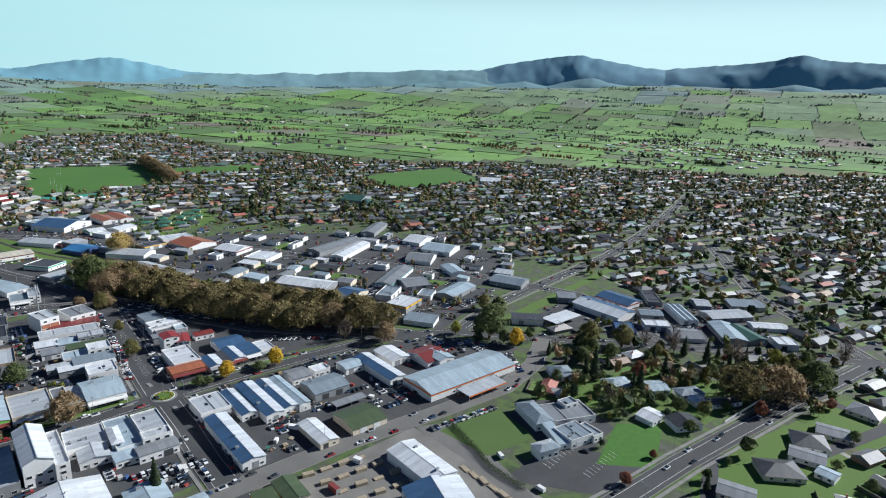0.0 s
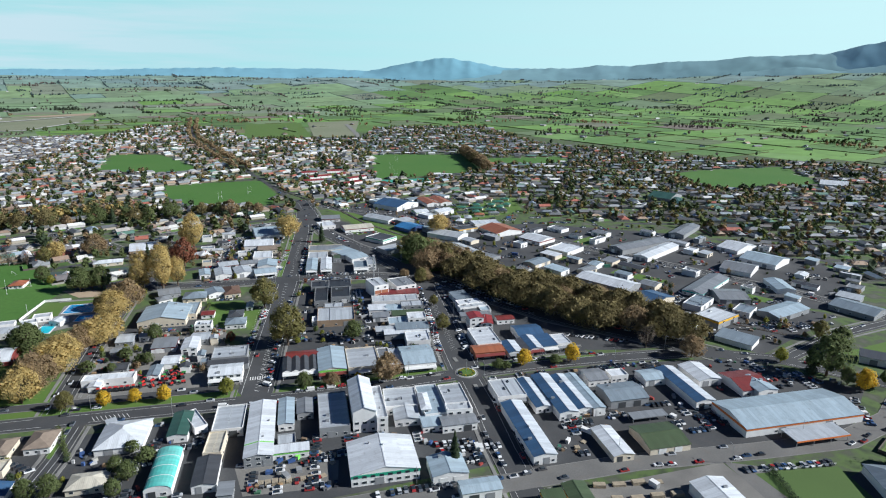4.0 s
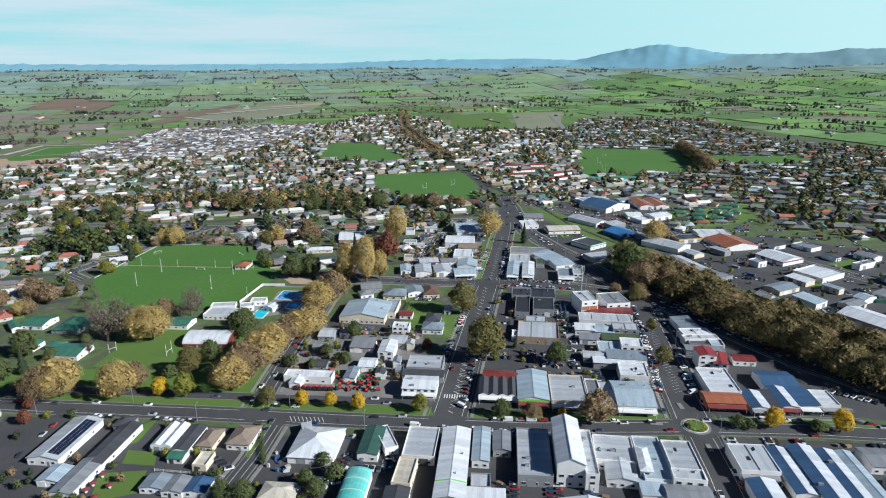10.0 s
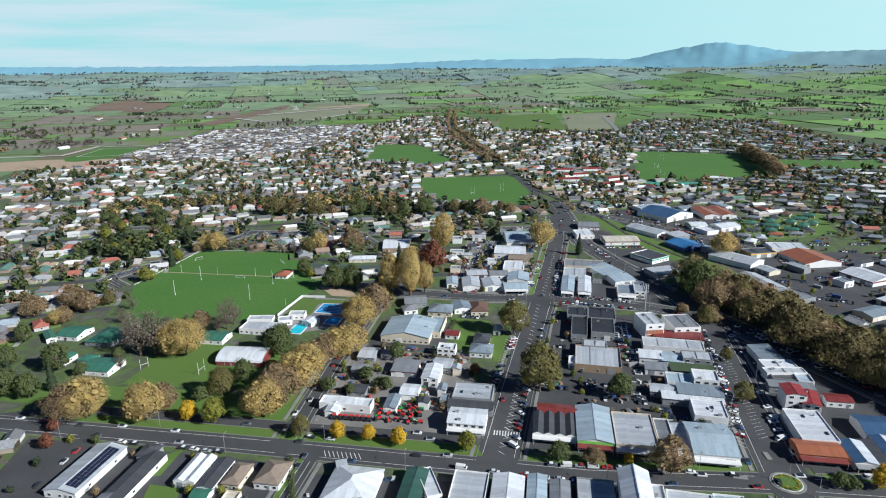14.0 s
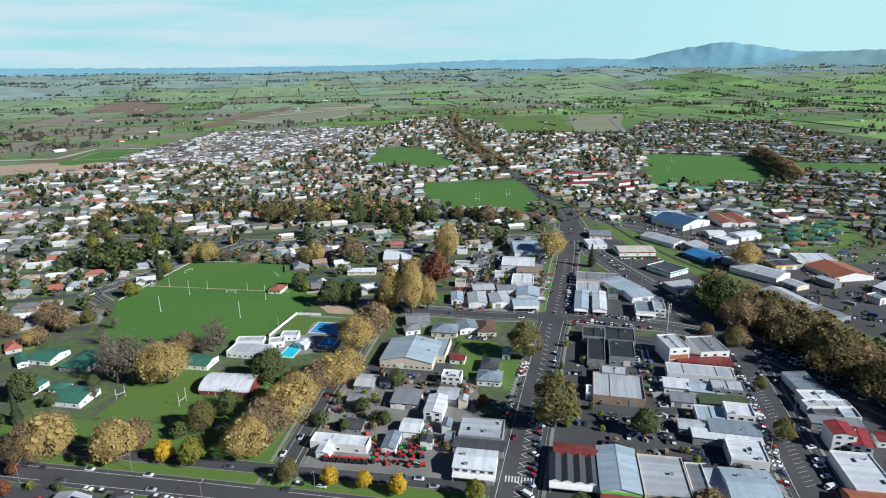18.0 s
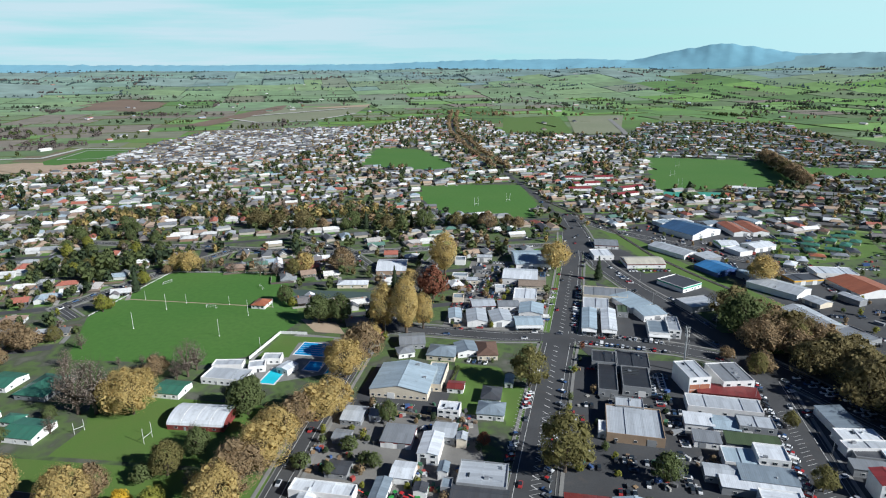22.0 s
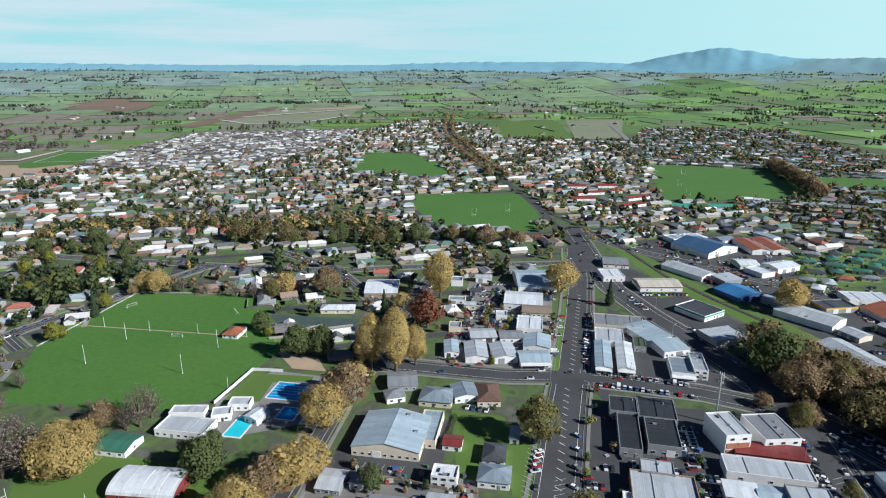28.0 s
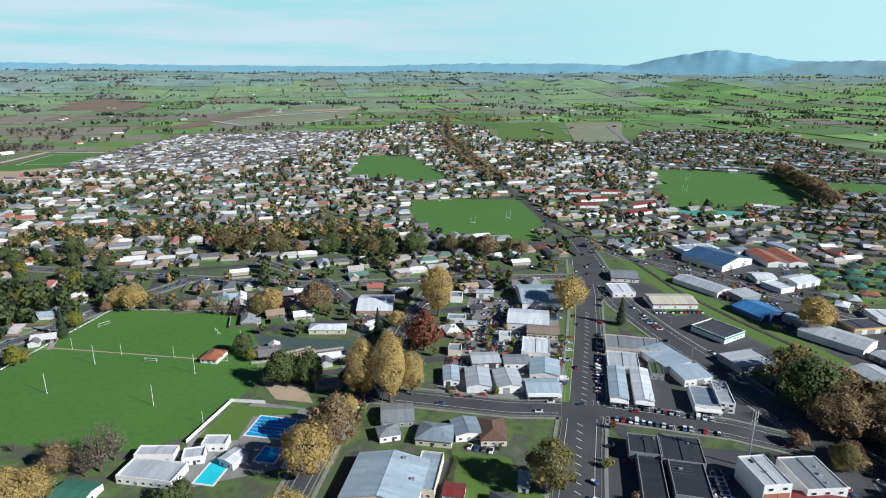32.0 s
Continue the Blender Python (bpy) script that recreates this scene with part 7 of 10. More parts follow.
plant("plane_b", -12, -199, 8.3, "young trees on the highway verge")
plant("olive", -145, -172, 10.5, "young trees on the highway verge")
plant("yellow", 3, -199, 5.3, "young trees on the highway verge")
plant("olive", 77, -152, 11.8)
plant("olive", 90, -106, 8.3)
plant("olive", 100, -55, 13.2)
plant("plane_b", 19, -205, 16.5)
plant("yellow", 101, -219, 10.5)
plant("yellow", 131, -226, 11.7)
plant("conifer", 22, -290, 16.1)
plant("shrub", 85, -217, 6.1)
plant("shrub", 120, -225, 6.1)
plant("shrub", 89, -219, 4.9)
plant("green", 261, -300, 25.4)
plant("conifer", 254, -295, 18.2)
plant("lime", 251, -277, 10.0)
plant("yellow", 264, -320, 12.9)
plant("plane_b", 205, -250, 14.4)
plant("bare", 188, -228, 16.0)
plant("olive", 301, -358, 17.7)
plant("olive", 316, -377, 16.7)
plant("bare", 339, -405, 18.4)
plant("bare", 327, -389, 14.4)
plant("green", 304, -279, 15.5)
plant("olive", 308, -262, 12.8)
plant("conifer", 254, -384, 22.0)
plant("conifer", 255, -378, 14.0)
plant("conifer", 252, -414, 20.4)
plant("conifer", 258, -408, 11.8)
plant("conifer", 332, -430, 16.4)
plant("conifer", 309, -402, 11.2)
plant("conifer", 348, -451, 12.3)
plant("conifer", 335, -444, 11.1)
plant("oak", 290, -461, 22.0)
plant("oak_b", 304, -479, 21.0)
plant("green", 332, -494, 20.2)
plant("green", 331, -487, 15.7)
plant("green", 344, -500, 12.7)
plant("lime", 357, -467, 12.5)
plant("bare", 394, -503, 20.2)
plant("red", 277, -475, 9.1)
plant("red", 164, -442, 6.5)
plant("bare", 343, -446, 17.6)
plant("bare", 231, -405, 10.3)
plant("green", 309, -440, 9.7)
plant("conifer", 267, -345, 10.5)
plant("conifer", 257, -363, 10.8)
plant("green", 235, -368, 7.8)
plant("conifer", 185, -472, 10.1)
plant("red", 277, -404, 10.4)
plant("green", 249, -438, 8.7)
plant("shrub", 232, -450, 6.4)
plant("shrub", 272, -458, 5.2)
plant("red", 315, -505, 7.0)
plant("green", 237, -531, 6.2)
plant("green", 281, -520, 6.9)
plant("shrub", 247, -516, 4.5)
plant("red", 194, -444, 4.5)
plant("green", 116, -3, 27.2)
plant("green", 112, 3, 19.3)
plant("green", 127, 1, 20.0)
plant("oak_b", 117, -26, 18.9)
plant("oak_b", 138, -15, 16.3)
plant("oak_b", 115, -15, 12.6)
plant("oak_b", 104, -52, 11.4)
plant("oak_b", 93, -35, 7.2)
plant("plane", 190, 110, 16.7)
plant("green", -271, -88, 7.8)
plant("green", -174, -86, 18.9)
plant("green", -181, -80, 14.2)
plant("shrub", -119, -118, 6.9)
plant("green", -103, -95, 11.0)
plant("red", -58, -116, 7.0)
plant("shrub", -139, -130, 7.3)
plant("green", -107, -131, 7.5)
plant("shrub", -111, -128, 5.9)
plant("green", -126, -135, 6.2)
plant("green", -142, -246, 10.0)
plant("green", -118, -256, 7.8)
plant("green", -113, -247, 9.2)
plant("green", -118, -239, 7.7)
plant("shrub", -106, -235, 7.0)
plant("shrub", -112, -225, 5.7)
plant("green", -151, -244, 9.0)
plant("shrub", -203, -218, 3.3)
plant("red", -266, -163, 6.3)
plant("red", -261, -177, 7.6)
plant("plane_b", 511, 712, 21, "tree row beside the school field")
plant("oak_b", 508, 701, 21, "tree row beside the school field")
plant("oak_b", 508, 690, 20, "tree row beside the school field")
plant("oak", 504, 678, 17, "tree row beside the school field")
plant("oak_b", 495, 667, 21, "tree row beside the school field")
plant("oak", 491, 656, 18, "tree row beside the school field")
plant("plane_b", 488, 645, 23, "tree row beside the school field")
plant("oak_b", 487, 633, 18, "tree row beside the school field")
plant("oak", 486, 622, 21, "tree row beside the school field")
plant("plane_b", 483, 611, 22, "tree row beside the school field")
plant("oak", 480, 600, 18, "tree row beside the school field")
plant("plane_b", 477, 588, 20, "tree row beside the school field")
plant("oak", 472, 577, 18, "tree row beside the school field")
plant("plane_b", 463, 566, 17, "tree row beside the school field")
plant("oak", 460, 555, 22, "tree row beside the school field")
plant("oak_b", 465, 543, 22, "tree row beside the school field")
plant("plane_b", 453, 532, 18, "tree row beside the school field")
plant("plane_b", 456, 521, 20, "tree row beside the school field")
plant("plane_b", 454, 510, 22, "tree row beside the school field")
plant("plane_b", 444, 498, 21, "tree row beside the school field")
plant("oak", 443, 487, 19, "tree row beside the school field")
plant("oak_b", 441, 476, 20, "tree row beside the school field")
plant("oak", 121, 21, 23, "oaks of the town park")
plant("oak_b", 132, 5, 20, "oaks of the town park")
plant("oak_b", 127, -18, 20, "oaks of the town park")
plant("oak_b", 134, -33, 18, "oaks of the town park")
plant("oak", 132, -56, 20, "oaks of the town park")
plant("oak", 142, -71, 18, "oaks of the town park")
plant("oak", 137, -92, 23, "oaks of the town park")
plant("oak_b", 152, -99, 20, "oaks of the town park")
plant("oak", 147, -122, 23, "oaks of the town park")
plant("oak", 159, -119, 21, "oaks of the town park")
plant("oak", 157, -141, 20, "oaks of the town park")
plant("oak", 172, -131, 21, "oaks of the town park")
plant("oak", 165, -157, 21, "oaks of the town park")
plant("oak_b", 178, -148, 17, "oaks of the town park")
plant("oak", 177, -174, 17, "oaks of the town park")
plant("oak", 192, -164, 21, "oaks of the town park")
plant("oak", 190, -191, 18, "oaks of the town park")
plant("oak", 201, -179, 20, "oaks of the town park")
plant("oak_b", 199, -203, 18, "oaks of the town park")
plant("oak", 211, -190, 21, "oaks of the town park")
plant("oak", 208, -223, 23, "oaks of the town park")
plant("oak", 219, -205, 20, "oaks of the town park")
plant("oak", 220, -233, 20, "oaks of the town park")
plant("oak", 149, -82, 23, "oaks of the town park")
plant("oak", 144, -51, 21, "oaks of the town park")
plant("oak", 141, -17, 21, "oaks of the town park")
plant("oak", 166, -110, 20, "oaks of the town park")
plant("oak", 185, -139, 20, "oaks of the town park")
plant("oak_b", 200, -159, 18, "oaks of the town park")
plant("oak", 213, -172, 18, "oaks of the town park")
plant("oak", 155, -62, 18, "oaks of the town park")
plant("oak_b", 150, -29, 20, "oaks of the town park")
plant("oak", 180, -191, 20, "oaks of the town park")
plant("oak", 169, -176, 18, "oaks of the town park")
plant("oak", 151, -136, 18, "oaks of the town park")

# ---- industrial sheds and yard clutter ----
irng = random.Random(17)
def fill_sheds(poly, n, angle, tries=900, lo=(12, 10), hi=(34, 20)):
    xs, ys = [p[0] for p in poly], [p[1] for p in poly]
    made = 0
    for k in range(tries):
        if made >= n:
            return
        x, y = irng.uniform(min(xs), max(xs)), irng.uniform(min(ys), max(ys))
        w, d = irng.uniform(lo[0], hi[0]), irng.uniform(lo[1], hi[1])
        if not inside(poly, x, y) or road_near(x, y, d * 0.5 + 2) or any((x - a) ** 2 + (y - b) ** 2 < (0.42 * math.hypot(w, d) + c) ** 2 for a, b, c in TAKEN):
            continue
        rm, says = irng.choice([(R_WHITE, "white"), (R_LIGHT, "pale grey"), (R_GREY, "grey"), (R_GREY, "grey"), (R_SKY, "pale blue"), (R_BLUE, "blue-grey"), (R_DARK, "dark"), (R_BLUE, "blue-grey"), (R_DARK, "dark"), (R_WHITE, "white"), (R_LIGHT, "pale grey")])
        building("warehouse", x, y, w, d, angle + irng.choice((0, 0, 90)), irng.uniform(3.0, 4.7), irng.choice(("gable", "gable", "flat", "mono")), "w", rm, irng.choice((W_WHITE, W_GREY, W_CREAM, W_WHITE)), "industrial shed with %s metal roof" % says, "warehouse", 0, 2)
        made += 1

fill_sheds([(215, -60), (300, -130), (360, -250), (250, -265), (235, -200)], 6, -66)
fill_sheds([(165, 60), (215, 80), (300, 90), (430, 10), (490, -150), (400, -250), (290, -130), (195, -40)], 34, -70, lo=(7, 6), hi=(24, 15))
fill_sheds([(300, -300), (400, -300), (480, -420), (400, -470), (350, -400)], 10, -55)
fill_sheds([(130, 215), (180, 80), (215, 115), (235, 215), (290, 285), (180, 300)], 9, 20)
fill_sheds([(-75, 60), (-20, 70), (0, 150), (-55, 165)], 7, -6, lo=(8, 7), hi=(14, 10))
fill_sheds([(-140, -75), (-95, -85), (-60, -120), (-62, -160), (-140, -140)], 5, -10, lo=(5, 4), hi=(8, 6))
fill_sheds([(40, -325), (60, -330), (50, -415), (20, -415)], 3, -12, lo=(8, 7), hi=(14, 10))
fill_sheds([(-130, -225), (-60, -245), (-60, -290), (-130, -270)], 3, -11, lo=(6, 5), hi=(10, 8))

def crate(x, y, rot, w, d, h, mat, name, label, category):
    g = Geo()
    g.box(-w / 2, -d / 2, 0, w / 2, d / 2, h)
    top = whole(name, x, y, 0.06, rot, label, category)
    part("body", g, mat, top)
    for s in (-1, 1):
        g = Geo()
        g.box(s * w / 2 - 0.06, -d / 2 + 0.1, 0.1, s * w / 2 + 0.06, d / 2 - 0.1, h - 0.1)
        part("end_door", g, STEEL, top)
    return top

for poly, n in (([(-50, -262), (-12, -268), (-20, -290), (-52, -284)], 6), ([(40, -325), (135, -338), (130, -420), (20, -415)], 10), ([(85, -270), (150, -285), (140, -305), (80, -300)], 8), ([(165, 60), (320, 160), (420, 0), (480, -150), (380, -250)], 26), ([(-140, -75), (-60, -85), (-62, -160), (-140, -140)], 8), ([(30, -60), (50, -120), (30, -140), (0, -130)], 4), ([(300, -300), (400, -300), (470, -420), (400, -470)], 10)):
    xs, ys = [p[0] for p in poly], [p[1] for p in poly]
    for k in range(n):
        x, y = irng.uniform(min(xs), max(xs)), irng.uniform(min(ys), max(ys))
        if inside(poly, x, y) and free_spot(x, y, 3):
            crate(x, y, irng.uniform(0, 180), irng.choice((6, 6, 4, 3)), 2.4, irng.uniform(1.4, 2.6), irng.choice((W_WHITE, W_GREY, W_NAVY, W_RED, R_GREEN)), "container", "metal storage container in a yard", "container")
            TAKEN.append((x, y, 3))

# ---- timber yard ----
def timber_stack(x, y, rot, w, n):
    top = whole("timber_stack", x, y, 0.06, rot, "stack of sawn timber in the yard", "timber", "timber stacks")
    for k in range(n):
        for j in range(3):
            g = Geo()
            g.box(-w / 2, -1.2 + j * 0.82, k * 0.55, w / 2, -1.2 + j * 0.82 + 0.75, k * 0.55 + 0.45)
            part("timber_pack", g, TIMBER, top)
for i in range(16):
    u, v = i % 4, i // 4
    timber_stack(72 + u * 8.5 + v * 1.5, -330 - u * 2.5 - v * 10.0, -20 + irng.uniform(-4, 4), irng.uniform(4, 6), irng.randint(1, 3))
for i in range(6):
    timber_stack(124 - i * 1.0, -380 - i * 6.0, 70 + irng.uniform(-5, 5), 5.5, irng.randint(1, 2))

# ---- swimming pools ----
def pool(x, y, w, d, rot, water, label, lanes=0):
    top = whole("swimming_pool", x, y, 0, rot, label, "pool")
    for q in ((-w / 2 - 0.8, -d / 2 - 0.8, w / 2 + 0.8, -d / 2), (-w / 2 - 0.8, d / 2, w / 2 + 0.8, d / 2 + 0.8), (-w / 2 - 0.8, -d / 2, -w / 2, d / 2), (w / 2, -d / 2, w / 2 + 0.8, d / 2)):
        g = Geo()
        g.box(q[0], q[1], 0.0, q[2], q[3], 0.22)
        part("coping", g, TRIM, top)
    g = Geo()
    g.box(-w / 2, -d / 2, 0.0, w / 2, d / 2, 0.14)
    basin = part("water", g, water, top)
    for i in range(lanes):
        g = Geo()
        yy = -d / 2 + d * (i + 1) / (lanes + 1)
        g.box(-w / 2, yy - 0.07, 0.13, w / 2, yy + 0.07, 0.2)
        part("lane_rope", g, TRIM, basin)

pool(-154, -14, 19, 16.5, -12, WATER_B, "large deep blue outdoor swimming pool", 5)
pool(-150, -36, 9, 10.5, -13, WATER_B, "small blue outdoor pool")
pool(-171, -47, 8.5, 17, -12, WATER_T, "turquoise pool beside the white shelter")
pool(-139, -42, 5, 7, -12, WATER_T, "small turquoise paddling pool")
pool(-205, -244, 9, 4.5, -12, WATER_B, "small blue motel pool")

# ---- posts, goals, masts and lamps ----
def rod(x0, y0, z0, x1, y1, z1, r, n=6):
    g = Geo()
    limb(g, (x0, y0, z0), (x1, y1, z1), r, r, n)
    return g

def field_pole(x, y, h, label, r=0.13):
    top = whole("field_pole", x, y, 0, 0, label, "pole", "poles of the sports field")
    part("shaft", rod(0, 0, 0, 0, 0, h, r), TRIM, top)
    part("foot_pad", rod(0, 0, 0.02, 0, 0, 0.9, r * 2.2), TRIM, top)

for x, y in ((-280.2, 20.9), (-219.0, 7.5), (-209.8, 41.0), (-271.9, 54.1)):
    field_pole(x, y, 12, "tall white goal pole on the rugby field", 0.12)
for x, y in ((-295.8, 74.7), (-262.3, 66.3), (-229.4, 61.8), (-196.3, 55.9), (-188, -10), (-196, 84)):
    field_pole(x, y, 7, "slim white pole along the field line", 0.1)

def goal_posts(x, y, rot, h, span=5.6, bar=3.0):
    top = whole("rugby_goal", x, y, 0, rot, "white rugby goal posts on grass", "goal")
    for s in (-1, 1):
        part("upright", rod(s * span / 2, 0, 0, s * span / 2, 0, h, 0.1), TRIM, top)
    part("crossbar", rod(-span / 2, 0, bar, span / 2, 0, bar, 0.1), TRIM, top)
goal_posts(-250.7, -99.3, 45, 6, 4.4, 2.5)
goal_posts(-214.6, -107.2, 75, 8, 5.6, 3)
goal_posts(-25, 377.5, 30, 11)
goal_posts(17, 400.5, 30, 11)
goal_posts(332, 653, -15, 11)
goal_posts(290, 564, -15, 11)
goal_posts(272, 489, -15, 11)

def soccer_goal(x, y, rot):
    top = whole("soccer_goal", x, y, 0, rot, "white football goal frame on the field", "goal")
    for s in (-1, 1):
        part("post", rod(s * 3.66, 0, 0, s * 3.66, 0, 2.44, 0.1), TRIM, top)
        part("stay", rod(s * 3.66, 0, 2.44, s * 3.66, 1.8, 0.05, 0.06), TRIM, top)
    part("crossbar", rod(-3.66, 0, 2.44, 3.66, 0, 2.44, 0.1), TRIM, top)
    part("ground_bar", rod(-3.66, 1.8, 0.08, 3.66, 1.8, 0.08, 0.06), TRIM, top)
soccer_goal(-240.7, 56.2, -10)
soccer_goal(-293.5, 109.6, 55)
soccer_goal(-215.3, 96.2, -60)

mast = whole("radio_mast", 60.5, -50, 0, 0, "tall slim steel radio mast with antennas", "mast")
part("shaft", rod(0, 0, 0, 0, 0, 24, 0.42, 8), STEEL, mast)
head = part("top_section", rod(0, 0, 24, 0, 0, 28, 0.25, 8), STEEL, mast)
for z in (22.5, 25.0, 27.0):
    for a in range(0, 360, 120):
        g = Geo()
        c, s = math.cos(radians(a)), math.sin(radians(a))
        limb(g, (0.3 * c, 0.3 * s, z), (1.1 * c, 1.1 * s, z), 0.05, 0.05, 4)
        limb(g, (1.1 * c, 1.1 * s, z - 0.9), (1.1 * c, 1.1 * s, z + 0.9), 0.16, 0.16, 6)
        part("antenna", g, TRIM, head)

def street_lamp(x, y, rot, h=9.0):
    top = whole("street_lamp", x, y, 0.1, rot, "grey steel street lamp with curved arm", "street lamp", "street lamps")
    part("pole", rod(0, 0, 0, 0, 0, h, 0.1), STEEL, top)
    arm = part("arm", rod(0, 0, h, 2.2, 0, h + 0.5, 0.06), STEEL, top)
    g = Geo()
    g.box(1.9, -0.15, h + 0.38, 2.7, 0.15, h + 0.55)
    part("lamp_head", g, STEEL, arm)

for pts, w, gap in ((A_ST, 19, 45), (C_ST[2:11], 13, 42), (E_ST, 20, 40), (G_ST, 12, 48), (H_ST, 12, 45), (J_ST[:9], 17, 45), (D_ST, 11, 45), (B_ST, 14, 45)):
    s, side = 12.0, 1
    for (ax, ay), (bx, by) in zip(pts, pts[1:]):
        L = math.hypot(bx - ax, by - ay)
        ux, uy = (bx - ax) / L, (by - ay) / L
        while s < L:
            side = -side
            px, py = ax + ux * s - uy * side * (w / 2 + 1.0), ay + uy * s + ux * side * (w / 2 + 1.0)
            if not any(near_line(p, px, py) < v / 2 for p, v in ROADS):
                street_lamp(px, py, math.degrees(math.atan2(-side * ux, side * uy)))
            s += gap
        s -= L

# ---- parasols on the motel terrace ----
def parasol(x, y):
    top = whole("parasol", x, y, 0.05, 0, "open red parasol over a table at the motel", "parasol", "parasols at the motel")
    part("pole", rod(0, 0, 0, 0, 0, 2.4, 0.04), STEEL, top)
    g = Geo()
    for i in range(8):
        a, b = math.tau * i / 8, math.tau * (i + 1) / 8
        g.slab([(1.6 * math.cos(a), 1.6 * math.sin(a), 2.1), (1.6 * math.cos(b), 1.6 * math.sin(b), 2.1), (0.05 * math.cos(b), 0.05 * math.sin(b), 2.65), (0.05 * math.cos(a), 0.05 * math.sin(a), 2.65)], 0.04)
    part("canopy", g, W_RED, top, "bright red cloth canopy")
    part("table", joined([disc(0.6, 0.68, 0.74, 12), rod(0, 0, 0, 0, 0, 0.7, 0.09)]), TRIM, top)
def disc(r, z0, z1, n=28):
    g = Geo()
    P = [(r * math.cos(math.tau * i / n), r * math.sin(math.tau * i / n)) for i in range(n)]
    g.face([(*p, z1) for p in P], P)
    for i in range(n):
        a, b = P[i], P[(i + 1) % n]
        g.face([(*a, z0), (*b, z0), (*b, z1), (*a, z1)])
    return g
for x, y in ((-207.5, -234), (-206.5, -230), (-205, -224.5), (-202, -239), (-199, -232)):
    parasol(x, y)

# ---- roundabout ----
rb = whole("roundabout", 65, -214.5, 0, 0, "round traffic island with planted garden", "roundabout")
part("apron", disc(7.0, 0, 0.26), CONCRETE, rb)
part("kerb_ring", disc(5.8, 0.2, 0.42), TRIM, rb)
part("garden_bed", disc(5.4, 0.3, 0.5), GRASS, rb)
part("lamp_post", rod(0, 0, 0.4, 0, 0, 9, 0.12), STEEL, rb)
for a in range(0, 360, 24):
    V = cards([(4.2 * math.cos(radians(a)) + irng.gauss(0, 0.35), 4.2 * math.sin(radians(a)) + irng.gauss(0, 0.35), 0.6 + abs(irng.gauss(0, 0.3))) for k in range(40)], 0.16, irng)
    part("flower_clump", card_mesh("flower_clump", V, L_LIME if a % 48 else L_YELLOW), None, rb)
for x, y, r, L in ((50, -211, 3.2, 10), (66, -199, 3.0, 9), (63, -229, 3.0, 9), (82, -217, 3.0, 10)):
    g = Geo()
    a = math.atan2(y + 214.5, x - 65)
    g.box(0, -1.1, 0, L * 0.6, 1.1, 0.28)
    solo("traffic_island", g, CONCRETE, "low concrete splitter island at the roundabout", "traffic island", at=pose(x, y, 0.1, 0, 0, math.degrees(a)))

# ---- farm machines ----
def tractor(x, y, rot, kind):
    top = whole("tractor", x, y, 0.08, rot, "red farm tractor in the dealer's yard" if kind else "red hay machine in the dealer's yard", "tractor", "farm machinery")
    g = Geo()
    g.box(-0.2, -0.45, 0.7, 2.0, 0.45, 1.5)
    part("bonnet", g, MACHINE, top)
    if kind:
        cab = part("cab", prism_box(-1.6, -0.75, 1.0, -0.2, 0.75, 2.7), GLASS, top)
        part("cab_roof", prism_box(-1.7, -0.8, 2.7, -0.1, 0.8, 2.85), MACHINE, cab)
    else:
        part("boom", rod(-0.5, 0, 1.2, -2.8, 0, 2.6, 0.2), MACHINE, top)
    for sx, r in ((-1.0, 0.8), (1.5, 0.5)):
        for sy in (-1, 1):
            g = Geo()
            for i in range(12):
                a, b = math.tau * i / 12, math.tau * (i + 1) / 12
                p, q = (sx + r * math.cos(a), r + r * math.sin(a)), (sx + r * math.cos(b), r + r * math.sin(b))
                y0, y1 = sy * 0.95 - 0.22, sy * 0.95 + 0.22
                g.face([(p[0], y0, p[1]), (q[0], y0, q[1]), (q[0], y1, q[1]), (p[0], y1, p[1])])
                for yy in (y0, y1):
                    g.face([(p[0], yy, p[1]), (q[0], yy, q[1]), (sx, yy, r)])
            part("wheel", g, TYRE, top)
def prism_box(*q):
    g = Geo()
    g.box(*q)
    return g
for i in range(7):
    tractor(-131 + i * 2.9, -157.6 - i * 0.45, 80 + irng.uniform(-6, 6), 1)
for i in range(15):
    tractor(-109 + (i % 5) * 5.2 + irng.uniform(-1, 1), -160 + (i // 5) * 5.5 - (i % 5) * 0.8 + irng.uniform(-0.6, 0.6), irng.uniform(0, 360), irng.randint(0, 1))
for i in range(6):
    tractor(142 + i * 1.4, 178 - i * 6.0, 20 + irng.uniform(-10, 10), 1)
for i in range(4):
    tractor(170 + i * 3.6, 178 - i * 5.0, irng.uniform(0, 360), 1)

